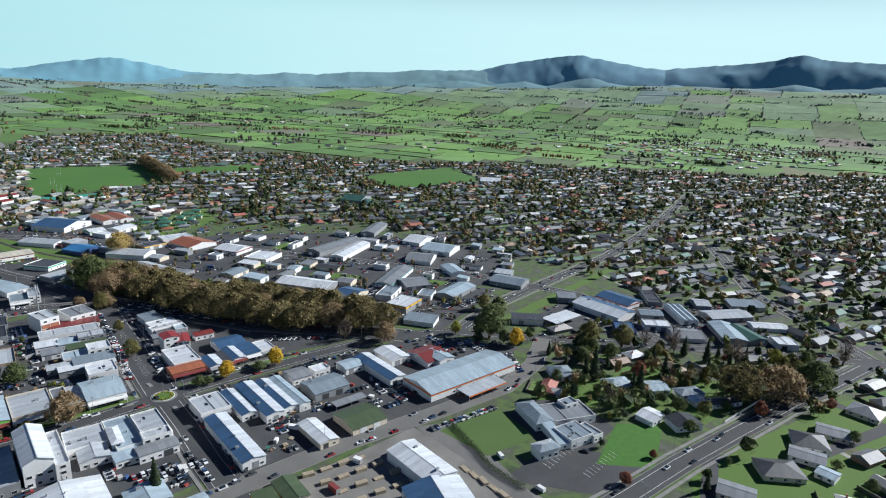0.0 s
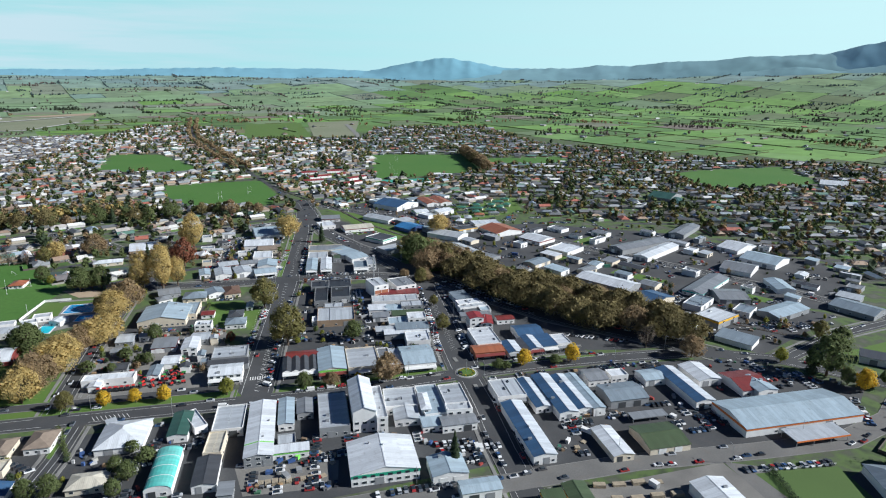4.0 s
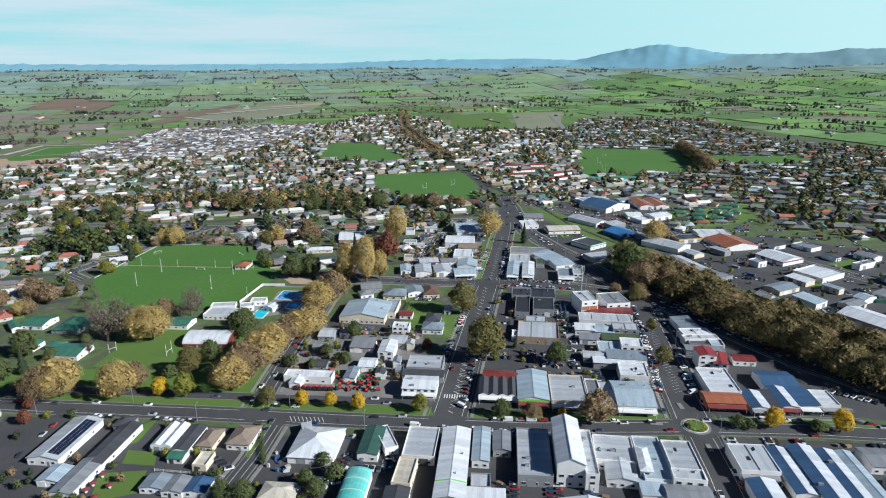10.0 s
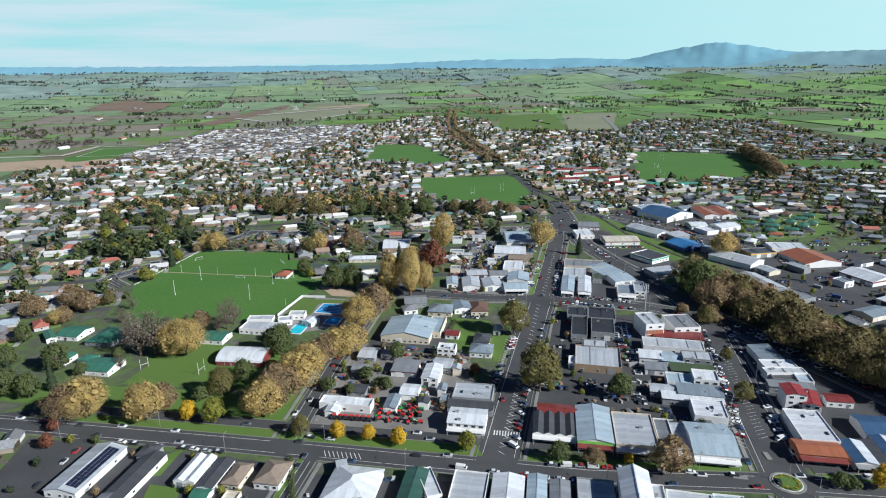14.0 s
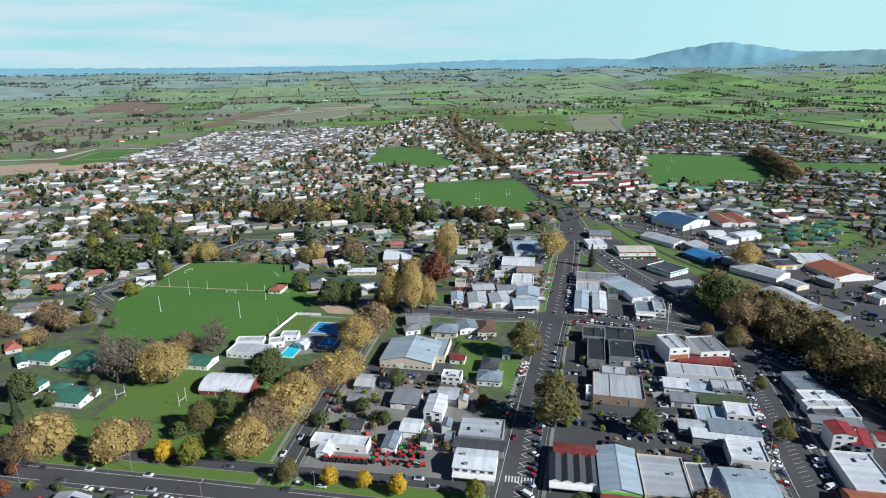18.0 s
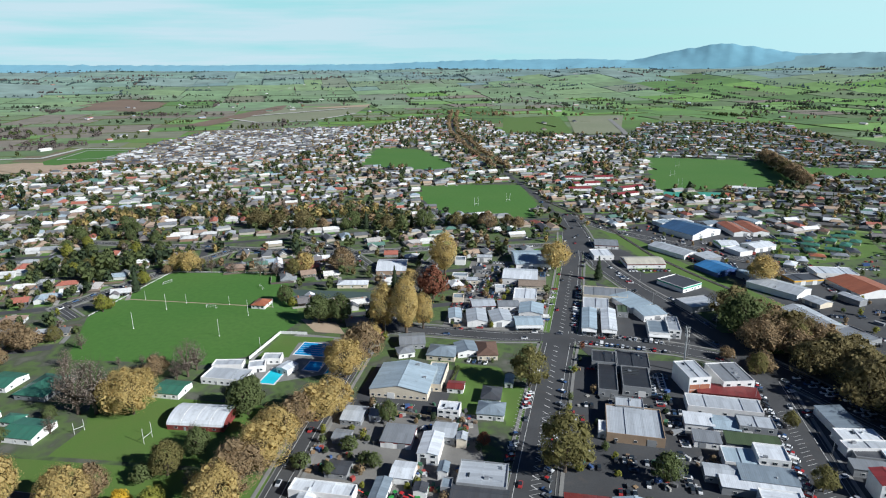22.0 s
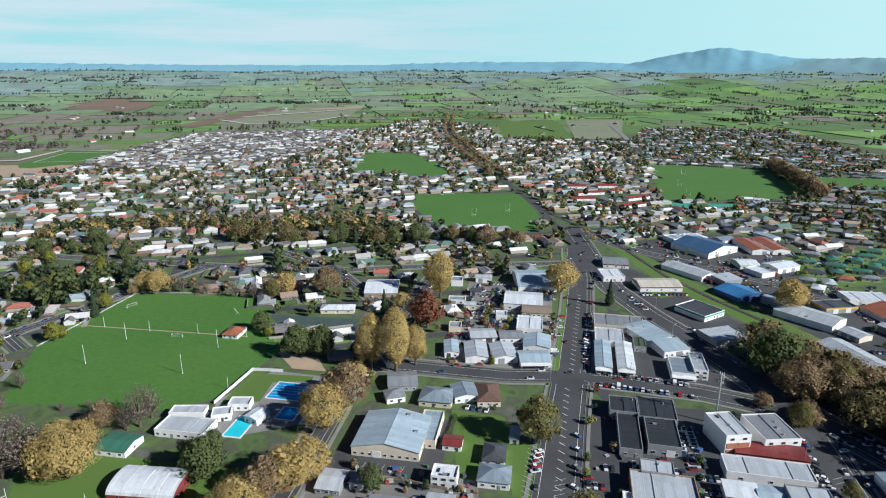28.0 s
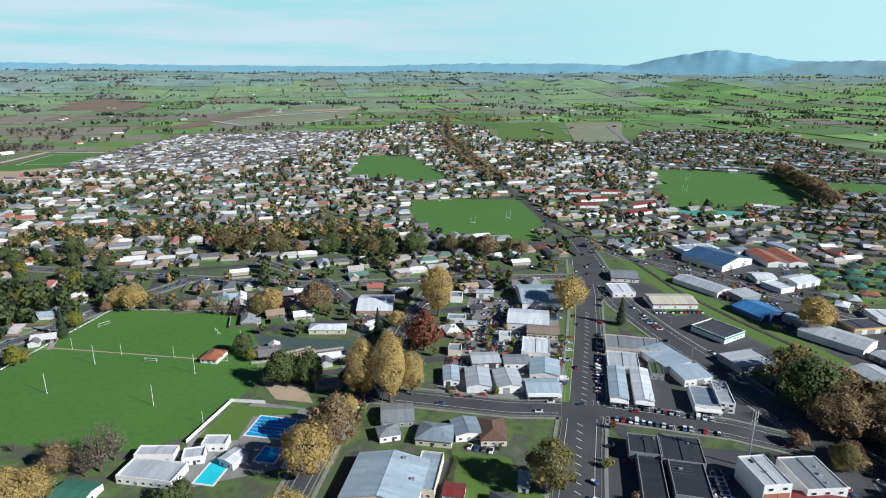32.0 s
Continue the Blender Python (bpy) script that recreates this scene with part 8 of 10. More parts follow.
# ---- fences and walls ----
def fence(pts, h, label, solid=True, mat=None):
    top = whole("fence", pts[0][0], pts[0][1], 0, 0, label, "fence")
    ox, oy = pts[0]
    for (ax, ay), (bx, by) in zip(pts, pts[1:]):
        L = math.hypot(bx - ax, by - ay)
        n = max(1, round(L / 4))
        for k in range(n):
            x0, y0 = ax + (bx - ax) * k / n - ox, ay + (by - ay) * k / n - oy
            x1, y1 = ax + (bx - ax) * (k + 1) / n - ox, ay + (by - ay) * (k + 1) / n - oy
            a = math.degrees(math.atan2(y1 - y0, x1 - x0))
            g = Geo()
            if solid:
                g.box(0.1, -0.04, 0.1, L / n - 0.1, 0.04, h)
            else:
                for z in (0.4, 0.8, 1.2):
                    g.box(0, -0.03, z * h / 1.3, L / n, 0.03, z * h / 1.3 + 0.1)
            part("fence_panel", g, mat or TRIM, top, at=pose(x0, y0, 0, 0, 0, a))
            g = Geo()
            g.box(-0.09, -0.09, 0, 0.09, 0.09, h + 0.15)
            part("fence_post", g, mat or TRIM, top, at=pose(x0, y0, 0, 0, 0, a))
fence([(-190.2, -26.1), (-180.1, 9.9), (-162.2, 7.8)], 2.0, "white boundary wall beside the pools")
fence([(-184.6, -221.8), (-153.1, -229.5)], 1.2, "white picket fence along the motel", False)
fence([(-118, -84), (-96, -88), (-72, -96)], 1.5, "weathered timber fence behind the yard", True, TIMBER)
fence([(255, -462), (300, -472), (312, -452)], 1.6, "pale timber fence along the road", True)
fence([(-300, 138), (-205, 131)], 1.0, "low rail along the playing field", False)
fence([(-322, 44), (-302, 135)], 0.9, "low white rail beside the field", False)
fence([(142, -349), (182, -360)], 1.2, "low fence at the bowling green", False)
def hedge(pts, h, w, label, mat):
    P = []
    for a, b in pieces(pts, 0.35):
        for k in range(22):
            P.append((a[0] + irng.gauss(0, w * 0.32), a[1] + irng.gauss(0, w * 0.32), abs(irng.random()) * h))
    tagged(new("hedge", card_mesh("hedge", cards(P, 0.22, irng), mat)), label, "hedge")
hedge([(151.3, -350), (140, -375), (132.7, -389), (129.6, -409)], 2.2, 2.4, "dark clipped hedge beside the bowling green", L_PINE)
hedge([(-146, -190), (-138, -222)], 2.4, 2.0, "clipped green hedge along the side street", L_GREEN)
hedge([(-66, -40), (-72, -62)], 1.6, 1.4, "green hedge beside the lawn", L_GREEN)
hedge([(-44, -14), (-46, -36)], 1.8, 1.2, "green hedge beside the parking bay", L_GREEN)

# painted bays, lines and a crossing
def painted(name, segs, z, label, w=0.14):
    g = Geo()
    for (ax, ay), (bx, by) in segs:
        d = Vector((bx - ax, by - ay)).normalized()
        n = Vector((-d.y, d.x)) * w / 2
        g.face([(ax - n.x, ay - n.y, z), (bx - n.x, by - n.y, z), (bx + n.x, by + n.y, z), (ax + n.x, ay + n.y, z)])
    solo(name, g, PAINT, label, "road marking", kind="structure")

def bays(a, b, gap, ln, turn):
    A, B = Vector(a), Vector(b)
    d = (B - A)
    n = int(d.length / gap)
    e = (d.normalized().to_3d() @ Matrix.Rotation(radians(-turn), 3, "Z")).to_2d() * ln
    return [((A + d * i / n)[:], (A + d * i / n + e)[:]) for i in range(n + 1)]
painted("bay_lines", bays((-47, -184), (-22, -90), 3.2, 5, 120) + bays((-41, -110), (-24, -46), 3.2, 5, 60), 0.26, "white angle-parking lines on main street")
painted("bay_lines", bays((16, 12), (38, 92), 3.2, 5, 120), 0.26, "white angle-parking lines on main street")
painted("bay_lines", bays((8, 7), (64, -11), 2.8, 4.5, 275) + bays((8, -13), (62, -28), 2.8, 4.5, 95), 0.262, "white parking lines on the cross street")
painted("bay_lines", bays((74, -182), (96, -92), 3.0, 5, 120) + bays((60, -190), (84, -92), 3.0, 5, 60), 0.264, "white parking lines on the shopping street")
painted("bay_lines", bays((152, -410), (182, -412), 2.8, 5, 80) + bays((158, -428), (184, -430), 2.8, 5, 80), 0.1, "faded bay lines in the club car park")
painted("bay_lines", bays((-112, -80), (-92, -84), 2.8, 4.5, 80), 0.1, "white bay lines beside the hall")
painted("zebra_crossing", [((-52.6 + i * 1.3, -171.5 - i * 0.28), (-53.4 + i * 1.3, -175.5 - i * 0.28)) for i in range(10)], 0.27, "white zebra crossing on main street", 0.6)
painted("hatching", [((-132 + i * 2.0, -184.5 - i * 0.35), (-130.5 + i * 2.0, -189 - i * 0.35)) for i in range(9)], 0.27, "white hatched lane marking on the highway", 0.3)
painted("median_hatching", [((-52.6 + i * 6.2 * 0.27, -188 + i * 6.2), (-50.4 + i * 6.2 * 0.27, -190.6 + i * 6.2)) for i in range(29)] + [((2 + i * 6.2 * 0.28, 8 + i * 6.2), (4.2 + i * 6.2 * 0.28, 5.4 + i * 6.2)) for i in range(20)], 0.268, "white hatched median on main street", 0.35)
area("field_path", [(-316, 78), (-196, 57), (-196, 55.8), (-316, 76.8)], SAND, "faint worn path across the field", z=0.06, block=False)

# ---- houses ----
def house_master(w, d, wing, hip, x, y, rot):
    """A bungalow: walls, roof, a wing, windows, a door and a chimney."""
    top = whole("house", x, y, 0, rot)
    h = 2.7
    g = Geo()
    g.box(-w / 2, -d / 2, 0, w / 2, d / 2, h)
    part("wall", g, HWALL, top)
    rise = d * 0.26
    if hip:
        part("roof", hip_roof(w, d, h, rise, 0.5, False), HROOF, top)
    else:
        gw, slopes, cap = gable_parts(w, d, h, rise, 0.45, False)
        part("gable_wall", gw, HWALL, top)
        both = Geo()
        for s in slopes + [cap]:
            k = len(both.v)
            both.v += s.v
            both.f += [tuple(i + k for i in f) for f in s.f]
            both.uv += s.uv
            both.mi += s.mi
        part("roof", both, HROOF, top)
    if wing:
        ww, wd = wing
        at = pose(-w / 2 + ww / 2, -d / 2 - wd / 2 + 0.6, 0)
        wl_, slopes, cap = gable_parts(wd + 1.2, ww, h, ww * 0.26, 0.4, True)
        wing_wall = part("wing_wall", wl_, HWALL, top, at=at)
        both = Geo()
        for s in slopes:
            k = len(both.v)
            both.v += s.v
            both.f += [tuple(i + k for i in f) for f in s.f]
            both.uv += s.uv
            both.mi += s.mi
        part("wing_roof", both, HROOF, wing_wall)
    g = Geo()
    g.box(w * 0.18, -d / 2 - 0.08, 0, w * 0.18 + 0.9, -d / 2 + 0.02, 2.0)
    part("door", g, DARKMETAL, top)
    for px in (w * 0.36, 0.0):
        part("window", window_mesh(1.8, 1.2), None, top, at=pose(px, -d / 2 - 0.02, 0.9))
    part("window", window_mesh(1.5, 1.2), None, top, at=pose(w / 2 + 0.02, 0, 0.9, 0, 0, 90))
    g = Geo()
    g.box(w * 0.2, d * 0.1, h, w * 0.2 + 0.8, d * 0.1 + 0.6, h + rise + 0.9)
    part("chimney", g, W_BRICK, top)
    return tagged(top, "single-storey house with %s roof in a garden" % ("hipped" if hip else "gabled"), "house", "suburban houses")

def house_far(G, W, x, y, rot, w, d, hip, rng):
    """A distant house: walls into one mesh, roof into another."""
    c, s = math.cos(radians(rot)), math.sin(radians(rot))
    z = land(x, y)
    def P(a, b, k):
        return (x + a * c - b * s, y + a * s + b * c, z + k)
    h, a, b = 2.7, w / 2, d / 2
    k = len(W[0])
    W[0].extend([P(-a, -b, 0), P(a, -b, 0), P(a, b, 0), P(-a, b, 0), P(-a, -b, h), P(a, -b, h), P(a, b, h), P(-a, b, h)])
    W[1].extend([(k, k + 1, k + 5, k + 4), (k + 1, k + 2, k + 6, k + 5), (k + 2, k + 3, k + 7, k + 6), (k + 3, k, k + 4, k + 7)])
    a, b, k = a + 0.4, b + 0.4, len(G[0])
    r = max(a - b, 0.4) if hip else a
    t = h + d * 0.25
    G[0].extend([P(-a, -b, h), P(a, -b, h), P(a, b, h), P(-a, b, h), P(-r, 0, t), P(r, 0, t)])
    G[1].extend([(k, k + 1, k + 5, k + 4), (k + 2, k + 3, k + 4, k + 5), (k + 1, k + 2, k + 5), (k + 3, k, k + 4)])

def stuff_mesh(name, data, mat, label, category):
    me = bpy.data.meshes.new(name)
    me.from_pydata(data[0], [], data[1])
    me.materials.append(mat)
    tagged(new(name, me), label, category, kind="stuff")

# ---- cars ----
def prism(profile, y0, y1):
    """A side outline drawn out across the car."""
    g = Geo()
    n = len(profile)
    g.face([(x, y0, z) for x, z in profile])
    g.face([(x, y1, z) for x, z in profile[::-1]])
    for i in range(n):
        (a, b), (c, d) = profile[i], profile[(i + 1) % n]
        g.face([(a, y0, b), (a, y1, b), (c, y1, d), (c, y0, d)])
    return g

def wheel_mesh(r=0.32, w=0.22):
    g = Geo()
    for i in range(10):
        a, b = math.tau * i / 10, math.tau * (i + 1) / 10
        p, q = (r * math.cos(a), r * math.sin(a)), (r * math.cos(b), r * math.sin(b))
        g.face([(p[0], -w / 2, p[1]), (q[0], -w / 2, q[1]), (q[0], w / 2, q[1]), (p[0], w / 2, p[1])])
        for s in (-1, 1):
            g.face([(p[0], s * w / 2, p[1]), (q[0], s * w / 2, q[1]), (0, s * w / 2, 0)])
    return g.mesh("wheel", TYRE)

WHEEL = wheel_mesh()
CAR_BODY = prism([(-2.15, 0.3), (2.1, 0.3), (2.2, 0.62), (2.0, 0.85), (1.0, 0.95), (-1.9, 0.98), (-2.2, 0.9)], -0.88, 0.88).mesh("body", CARPAINT)
CAR_CABIN = prism([(1.0, 0.94), (0.3, 1.38), (-1.35, 1.4), (-1.95, 0.97)], -0.78, 0.78).mesh("cabin_glass", GLASS)
CAR_ROOF = prism([(0.32, 1.38), (0.2, 1.45), (-1.25, 1.47), (-1.37, 1.4)], -0.8, 0.8).mesh("roof", CARPAINT)
UTE_BODY = prism([(-2.5, 0.4), (2.3, 0.4), (2.45, 0.75), (2.3, 1.0), (1.2, 1.1), (-2.5, 1.1)], -0.92, 0.92).mesh("body", CARPAINT)
UTE_CABIN = prism([(1.2, 1.09), (0.5, 1.7), (-0.9, 1.72), (-1.0, 1.09)], -0.82, 0.82).mesh("cabin_glass", GLASS)
UTE_ROOF = prism([(0.52, 1.69), (0.4, 1.78), (-0.85, 1.79), (-0.92, 1.71)], -0.84, 0.84).mesh("roof", CARPAINT)
VAN_BODY = prism([(-2.5, 0.35), (2.4, 0.35), (2.5, 0.9), (2.1, 1.2), (1.5, 2.0), (-2.5, 2.05)], -0.95, 0.95).mesh("body", TRIM)
VAN_CABIN = prism([(2.12, 1.22), (1.55, 1.92), (1.2, 1.93), (1.2, 1.22)], -0.97, 0.97).mesh("cabin_glass", GLASS)
CAR_COUNT = [0]
CARS_AT, FURTHER = [], []
def car(x, y, rot, kind="car", label="parked car on the street"):
    if CAR_COUNT[0] >= 240:
        FURTHER.append((x, y, rot))
        return
    CAR_COUNT[0] += 1
    CARS_AT.append((x, y))
    top = whole(kind, x, y, 0.1, rot, label, kind, "parked vehicles")
    body, cabin, roof, ax = {"car": (CAR_BODY, CAR_CABIN, CAR_ROOF, 1.35), "ute": (UTE_BODY, UTE_CABIN, UTE_ROOF, 1.5), "van": (VAN_BODY, VAN_CABIN, None, 1.5)}[kind]
    part("body", body, None, top)
    glass = part("cabin_glass", cabin, None, top)
    if roof:
        part("roof", roof, None, glass)
    for sx in (-1, 1):
        for sy in (-1, 1):
            part("wheel", WHEEL, None, top, at=pose(sx * ax, sy * 0.8, 0.32))

crng = random.Random(8)
def parked(a, b, gap, turn, fill=0.8, label="parked car along the kerb"):
    """A row of vehicles from a to b; turn: their angle to the row."""
    A, B = Vector(a), Vector(b)
    d = B - A
    n = int(d.length / gap)
    ang = math.degrees(math.atan2(d.y, d.x))
    for i in range(n + 1):
        if crng.random() < fill:
            p = A + d * (i / max(1, n))
            k = crng.random()
            car(p.x + crng.uniform(-0.3, 0.3), p.y + crng.uniform(-0.3, 0.3), ang + turn + crng.uniform(-3, 3) + (180 if crng.random() < 0.5 else 0), "car" if k < 0.78 else ("ute" if k < 0.92 else "van"), label)

parked((-45, -185), (-24, -108), 3.4, 60, 0.8)
parked((-62, -172), (-42, -108), 3.4, -60, 0.75)
parked((-20, -96), (-9, -56), 3.4, 60, 0.5)
parked((-36, -92), (-22, -44), 3.4, -60, 0.5)
parked((13, 14), (35, 92), 3.6, 60, 0.7)
parked((-6, 16), (14, 84), 4.5, -75, 0.4)
parked((36, 92), (52, 150), 4.0, 60, 0.4)
parked((74, -142), (94, -66), 3.3, 65, 0.8)
parked((78, -188), (92, -140), 3.5, -65, 0.7)
parked((61, -184), (74, -142), 3.3, 65, 0.85)
parked((97, -130), (110, -70), 4.0, -65, 0.5)
parked((12, 4), (62, -13), 3.0, 85, 0.6)
parked((12, -11), (60, -25), 3.0, 85, 0.6)
parked((-70, -200), (-15, -212), 6.5, 0, 0.55)
parked((-30, -199), (45, -209), 5.5, 0, 0.6)
parked((100, -213), (150, -222), 5.5, 0, 0.7)
parked((-240, -172), (-180, -184), 6.0, 0, 0.6)
parked((-170, -168), (-120, -178), 9.0, 0, 0.4)
parked((50, -240), (42, -300), 6.0, 0, 0.6)
parked((64, -250), (55, -305), 6.0, 0, 0.5)
parked((6, -305), (60, -312), 5.5, 0, 0.4)
parked((100, -327), (150, -341), 6, 0, 0.4)
parked((140, -347), (180, -358), 3.0, 90, 0.85, "parked car beside the bowling green")
parked((205, -345), (228, -318), 3.0, 90, 0.8, "parked car outside the hardware store")
parked((225, -352), (248, -325), 3.2, 90, 0.6, "parked car outside the hardware store")
parked((20, -275), (36, -278), 2.8, 90, 0.85, "parked car in the shop car park")
parked((20, -281), (36, -284), 2.8, 90, 0.85, "parked car in the shop car park")
parked((38, -285), (52, -288), 2.8, 90, 0.8, "parked car in the shop car park")
parked((-20, -298), (18, -304), 2.8, 90, 0.85, "parked car behind the supermarket")
parked((-35, -262), (-15, -266), 3.0, 90, 0.7, "parked vehicle in the store yard")
parked((-4, -128), (22, -134), 3.0, 90, 0.6, "parked car in the town car park")
parked((8, -146), (34, -152), 3.0, 90, 0.7, "parked car in the town car park")
parked((34, -120), (38, -96), 3.0, 90, 0.8, "parked car in the lane")
parked((33, -80), (40, -56), 2.8, 90, 0.85, "parked car beside the offices")
parked((120, -60), (142, -130), 3.2, 70, 0.75, "parked car beneath the oaks")
parked((126, -62), (150, -140), 3.2, 70, 0.6, "parked car beneath the oaks")
parked((150, -190), (190, -222), 3.2, 70, 0.7, "parked car beneath the oaks")
parked((78, 92), (68, 135), 3.4, 70, 0.6, "car in the dealership yard")
parked((85, 125), (118, 124), 2.8, 90, 0.9, "car in the dealership yard")
parked((170, 100), (200, 85), 2.8, 90, 0.9, "car in the dealership yard")
parked((165, 88), (196, 72), 2.8, 90, 0.8, "car in the dealership yard")
parked((150, 140), (175, 128), 2.8, 90, 0.8, "car in the dealership yard")
parked((96, 60), (112, 15), 4.5, 0, 0.5)
parked((104, 60), (118, 15), 4.5, 0, 0.5)
parked((-148, -150), (-138, -92), 9, 0, 0.5)
parked((-118, -12), (-110, 20), 8, 0, 0.5)
parked((-50, -36), (-60, -33), 2.8, 90, 0.9, "parked car beside the town houses")
parked((45, 350), (60, 400), 3.0, 80, 0.5, "car by the rugby ground")
parked((-110, -238), (-96, -236), 2.8, 90, 0.8, "car in the workshop yard")
parked((-165, -212), (-150, -226), 3.0, 60, 0.7, "car at the motel")
parked((85, -285), (120, -288), 3.5, 80, 0.6, "car in the workshop yard")
parked((150, -420), (176, -416), 6, 90, 0.3, "car in the club car park")
parked((190, -452), (300, -481), 22, 0, 0.7, "car on the south road")
parked((280, -300), (330, -388), 14, 0, 0.5, "car on the highway")
parked((330, -240), (350, -190), 3, 80, 0.6, "car in the industrial yard")
parked((280, -225), (320, -240), 3, 80, 0.7, "car in the industrial yard")
parked((290, -60), (340, -110), 3, 80, 0.4, "car in the industrial yard")

# ---- the suburbs ----
rng = random.Random(5)
TOWN = [(-790, 470), (-745, 620), (-690, 690), (-600, 700), (-440, 730), (-320, 850), (-285, 1050), (-260, 1300), (-140, 1650), (-10, 1640), (95, 1500), (100, 1180), (400, 1115), (533, 1420), (710, 1430), (895, 1346), (842, 1056), (790, 850), (1000, 430), (1168, 325), (1287, 134), (1448, -61), (1517, -200), (1690, -320), (1866, -443), (1900, -700), (1300, -900), (700, -1000), (330, -760), (150, -560), (-100, -620), (-300, -500), (-420, -300), (-520, -120), (-560, 100), (-640, 400)]
BLOCKED_TOWN = [[(-112, -75), (-15, -75), (5, 5), (-110, 22)], [(-160, -60), (80, -60), (220, -200), (280, -340), (120, -420), (-60, -300), (-270, -270), (-280, -150)],
                [(100, 260), (-10, 160), (20, -10), (200, -60), (230, -250), (300, -300), (440, -440), (480, -160), (420, 40), (300, 180), (260, 280)],
                [(-300, 20), (-170, 60), (-140, -60), (-150, -170), (-345, -130), (-345, -30)]]
HOUSE_SPOTS = []
def suburb(angle, step=72.0, lot=17.5, cross=260.0):
    """Streets a step apart, with houses along both sides, over the town's reach."""
    ca, sa_ = math.cos(radians(angle)), math.sin(radians(angle))
    out = []
    for i in range(-36, 37):
        for j in range(-120, 121):
            for side in (-1, 1):
                u = j * lot + rng.uniform(-4, 4) + (7 if side > 0 else 0)
                v = i * step + side * (16 + rng.uniform(-3, 7))
                back = rng.random() < 0.5
                out.append((u * ca - v * sa_, u * sa_ + v * ca, angle + (0 if side > 0 else 180) + rng.uniform(-5, 5) * rng.choice((1, 1, 4)) + (90 if rng.random() < 0.25 else 0)))
                if back:
                    v2 = v + side * 16
                    out.append((u * ca - v2 * sa_, u * sa_ + v2 * ca, angle + 90 * rng.randint(0, 3) + rng.uniform(-3, 3)))
    return out

def district(x, y):
    if x > 330 or (x > 230 and y < -280):
        return 1
    return 0

for k, ang in ((0, 14.0), (1, -24.0)):
    HOUSE_SPOTS += [h for h in suburb(ang) if district(h[0], h[1]) == k]
spots = []
for x, y, r in HOUSE_SPOTS:
    if not inside(TOWN, x, y) or any(inside(p, x, y) for p in BLOCKED_TOWN):
        continue
    if not free(x, y, 6) or road_near(x, y, 9) or rng.random() < 0.07:
        continue
    spots.append((x, y, r))
EYE = (-82, -515)
spots.sort(key=lambda s: (s[0] + 80) ** 2 + (s[1] + 250) ** 2)
def ahead(x, y):
    a = math.degrees(math.atan2(x - EYE[0], y - EYE[1]))
    return -40 < a < 92 and math.hypot(x - EYE[0], y - EYE[1]) > 210
near = [s for s in spots if ahead(s[0], s[1])][:140]
far = [s for s in spots if s not in set(near)]
KINDS = [(15, 8.5, None, True), (14, 8, (6, 5), False), (17, 8.5, (6.5, 4), True), (12, 9, None, False), (16, 7.5, (7, 6), False), (13, 9.5, (5.5, 3), True)]
masters = []
for i, (x, y, r) in enumerate(near):
    k = rng.randrange(len(KINDS))
    if i < len(KINDS):
        masters.append(house_master(*KINDS[i], x, y, r))
    else:
        copy_thing(masters[k], pose(x, y, 0, 0, 0, r))
    TAKEN.append((x, y, 7))
EAST_ROOF = palette("eastern_roof", HOUSE_ROOFS[:2] + HOUSE_ROOFS[4:6] + HOUSE_ROOFS[7:11] + HOUSE_ROOFS[12:13] + HOUSE_ROOFS[14:] + [(0.3, 0.345, 0.38), (0.21, 0.24, 0.27), (0.07, 0.072, 0.08), (0.62, 0.63, 0.63), (0.1, 0.105, 0.115), (0.68, 0.67, 0.64), (0.09, 0.085, 0.08)], 0.75, 0.2, 0.3, island=True)
G, GE, W = ([], []), ([], []), ([], [])
for x, y, r in far:
    house_far(GE if x > 330 else G, W, x, y, r, rng.uniform(12, 18), rng.uniform(7.5, 10), rng.random() < 0.5, rng)
# scattered farmhouses
for i in range(260):
    a, d = radians(rng.uniform(-50, 105)), rng.uniform(1500, 4700)
    x, y = CX + d * math.sin(a), CY + d * math.cos(a)
    if inside(TOWN, x, y):
        continue
    house_far(G, W, x, y, rng.uniform(0, 180), rng.uniform(14, 26), rng.uniform(9, 13), False, rng)
# the new estate on the town's edge, and a hamlet on the plain
ESTATE = [(-680, 700), (-700, 1000), (-670, 1270), (-493, 1331), (-270, 1406), (-270, 1042), (-310, 845), (-440, 735), (-600, 705)]
HAMLET = [(1872, 384), (2560, 440), (2500, 140), (2600, -138), (2047, -330), (1590, -103), (1538, 96)]
G2 = ([], [])
for x, y, r in suburb(14.0, 46.0, 14.0):
    if inside(ESTATE, x, y) and rng.random() < 0.85:
        house_far(G2, W, x, y, r, rng.uniform(11, 16), rng.uniform(8, 10.5), rng.random() < 0.7, rng)
for x, y, r in suburb(-24.0, 110.0, 55.0):
    if inside(HAMLET, x, y) and rng.random() < 0.5:
        house_far(G, W, x, y, r, rng.uniform(14, 22), rng.uniform(9, 12), rng.random() < 0.7, rng)
many_trees("estate_trees", [p for p in ((rng.uniform(-720, -260), rng.uniform(690, 1410)) for k in range(900)) if inside(ESTATE, *p)], L_BROWN, "small brown street trees in the new estate", 4, 9, 12, 0.9)
stuff_mesh("estate_roofs", G2, WHITE_ROOF, "crowded white and charcoal roofs of the new estate", "houses")
stuff_mesh("distant_house_roofs", GE, EAST_ROOF, "dark tiled roofs of the eastern suburb", "houses")
stuff_mesh("distant_house_roofs", G, FAR_ROOF, "roofs of the distant suburbs in many colours", "houses")
stuff_mesh("distant_house_walls", W, FAR_WALL, "walls of the distant suburban houses", "houses")

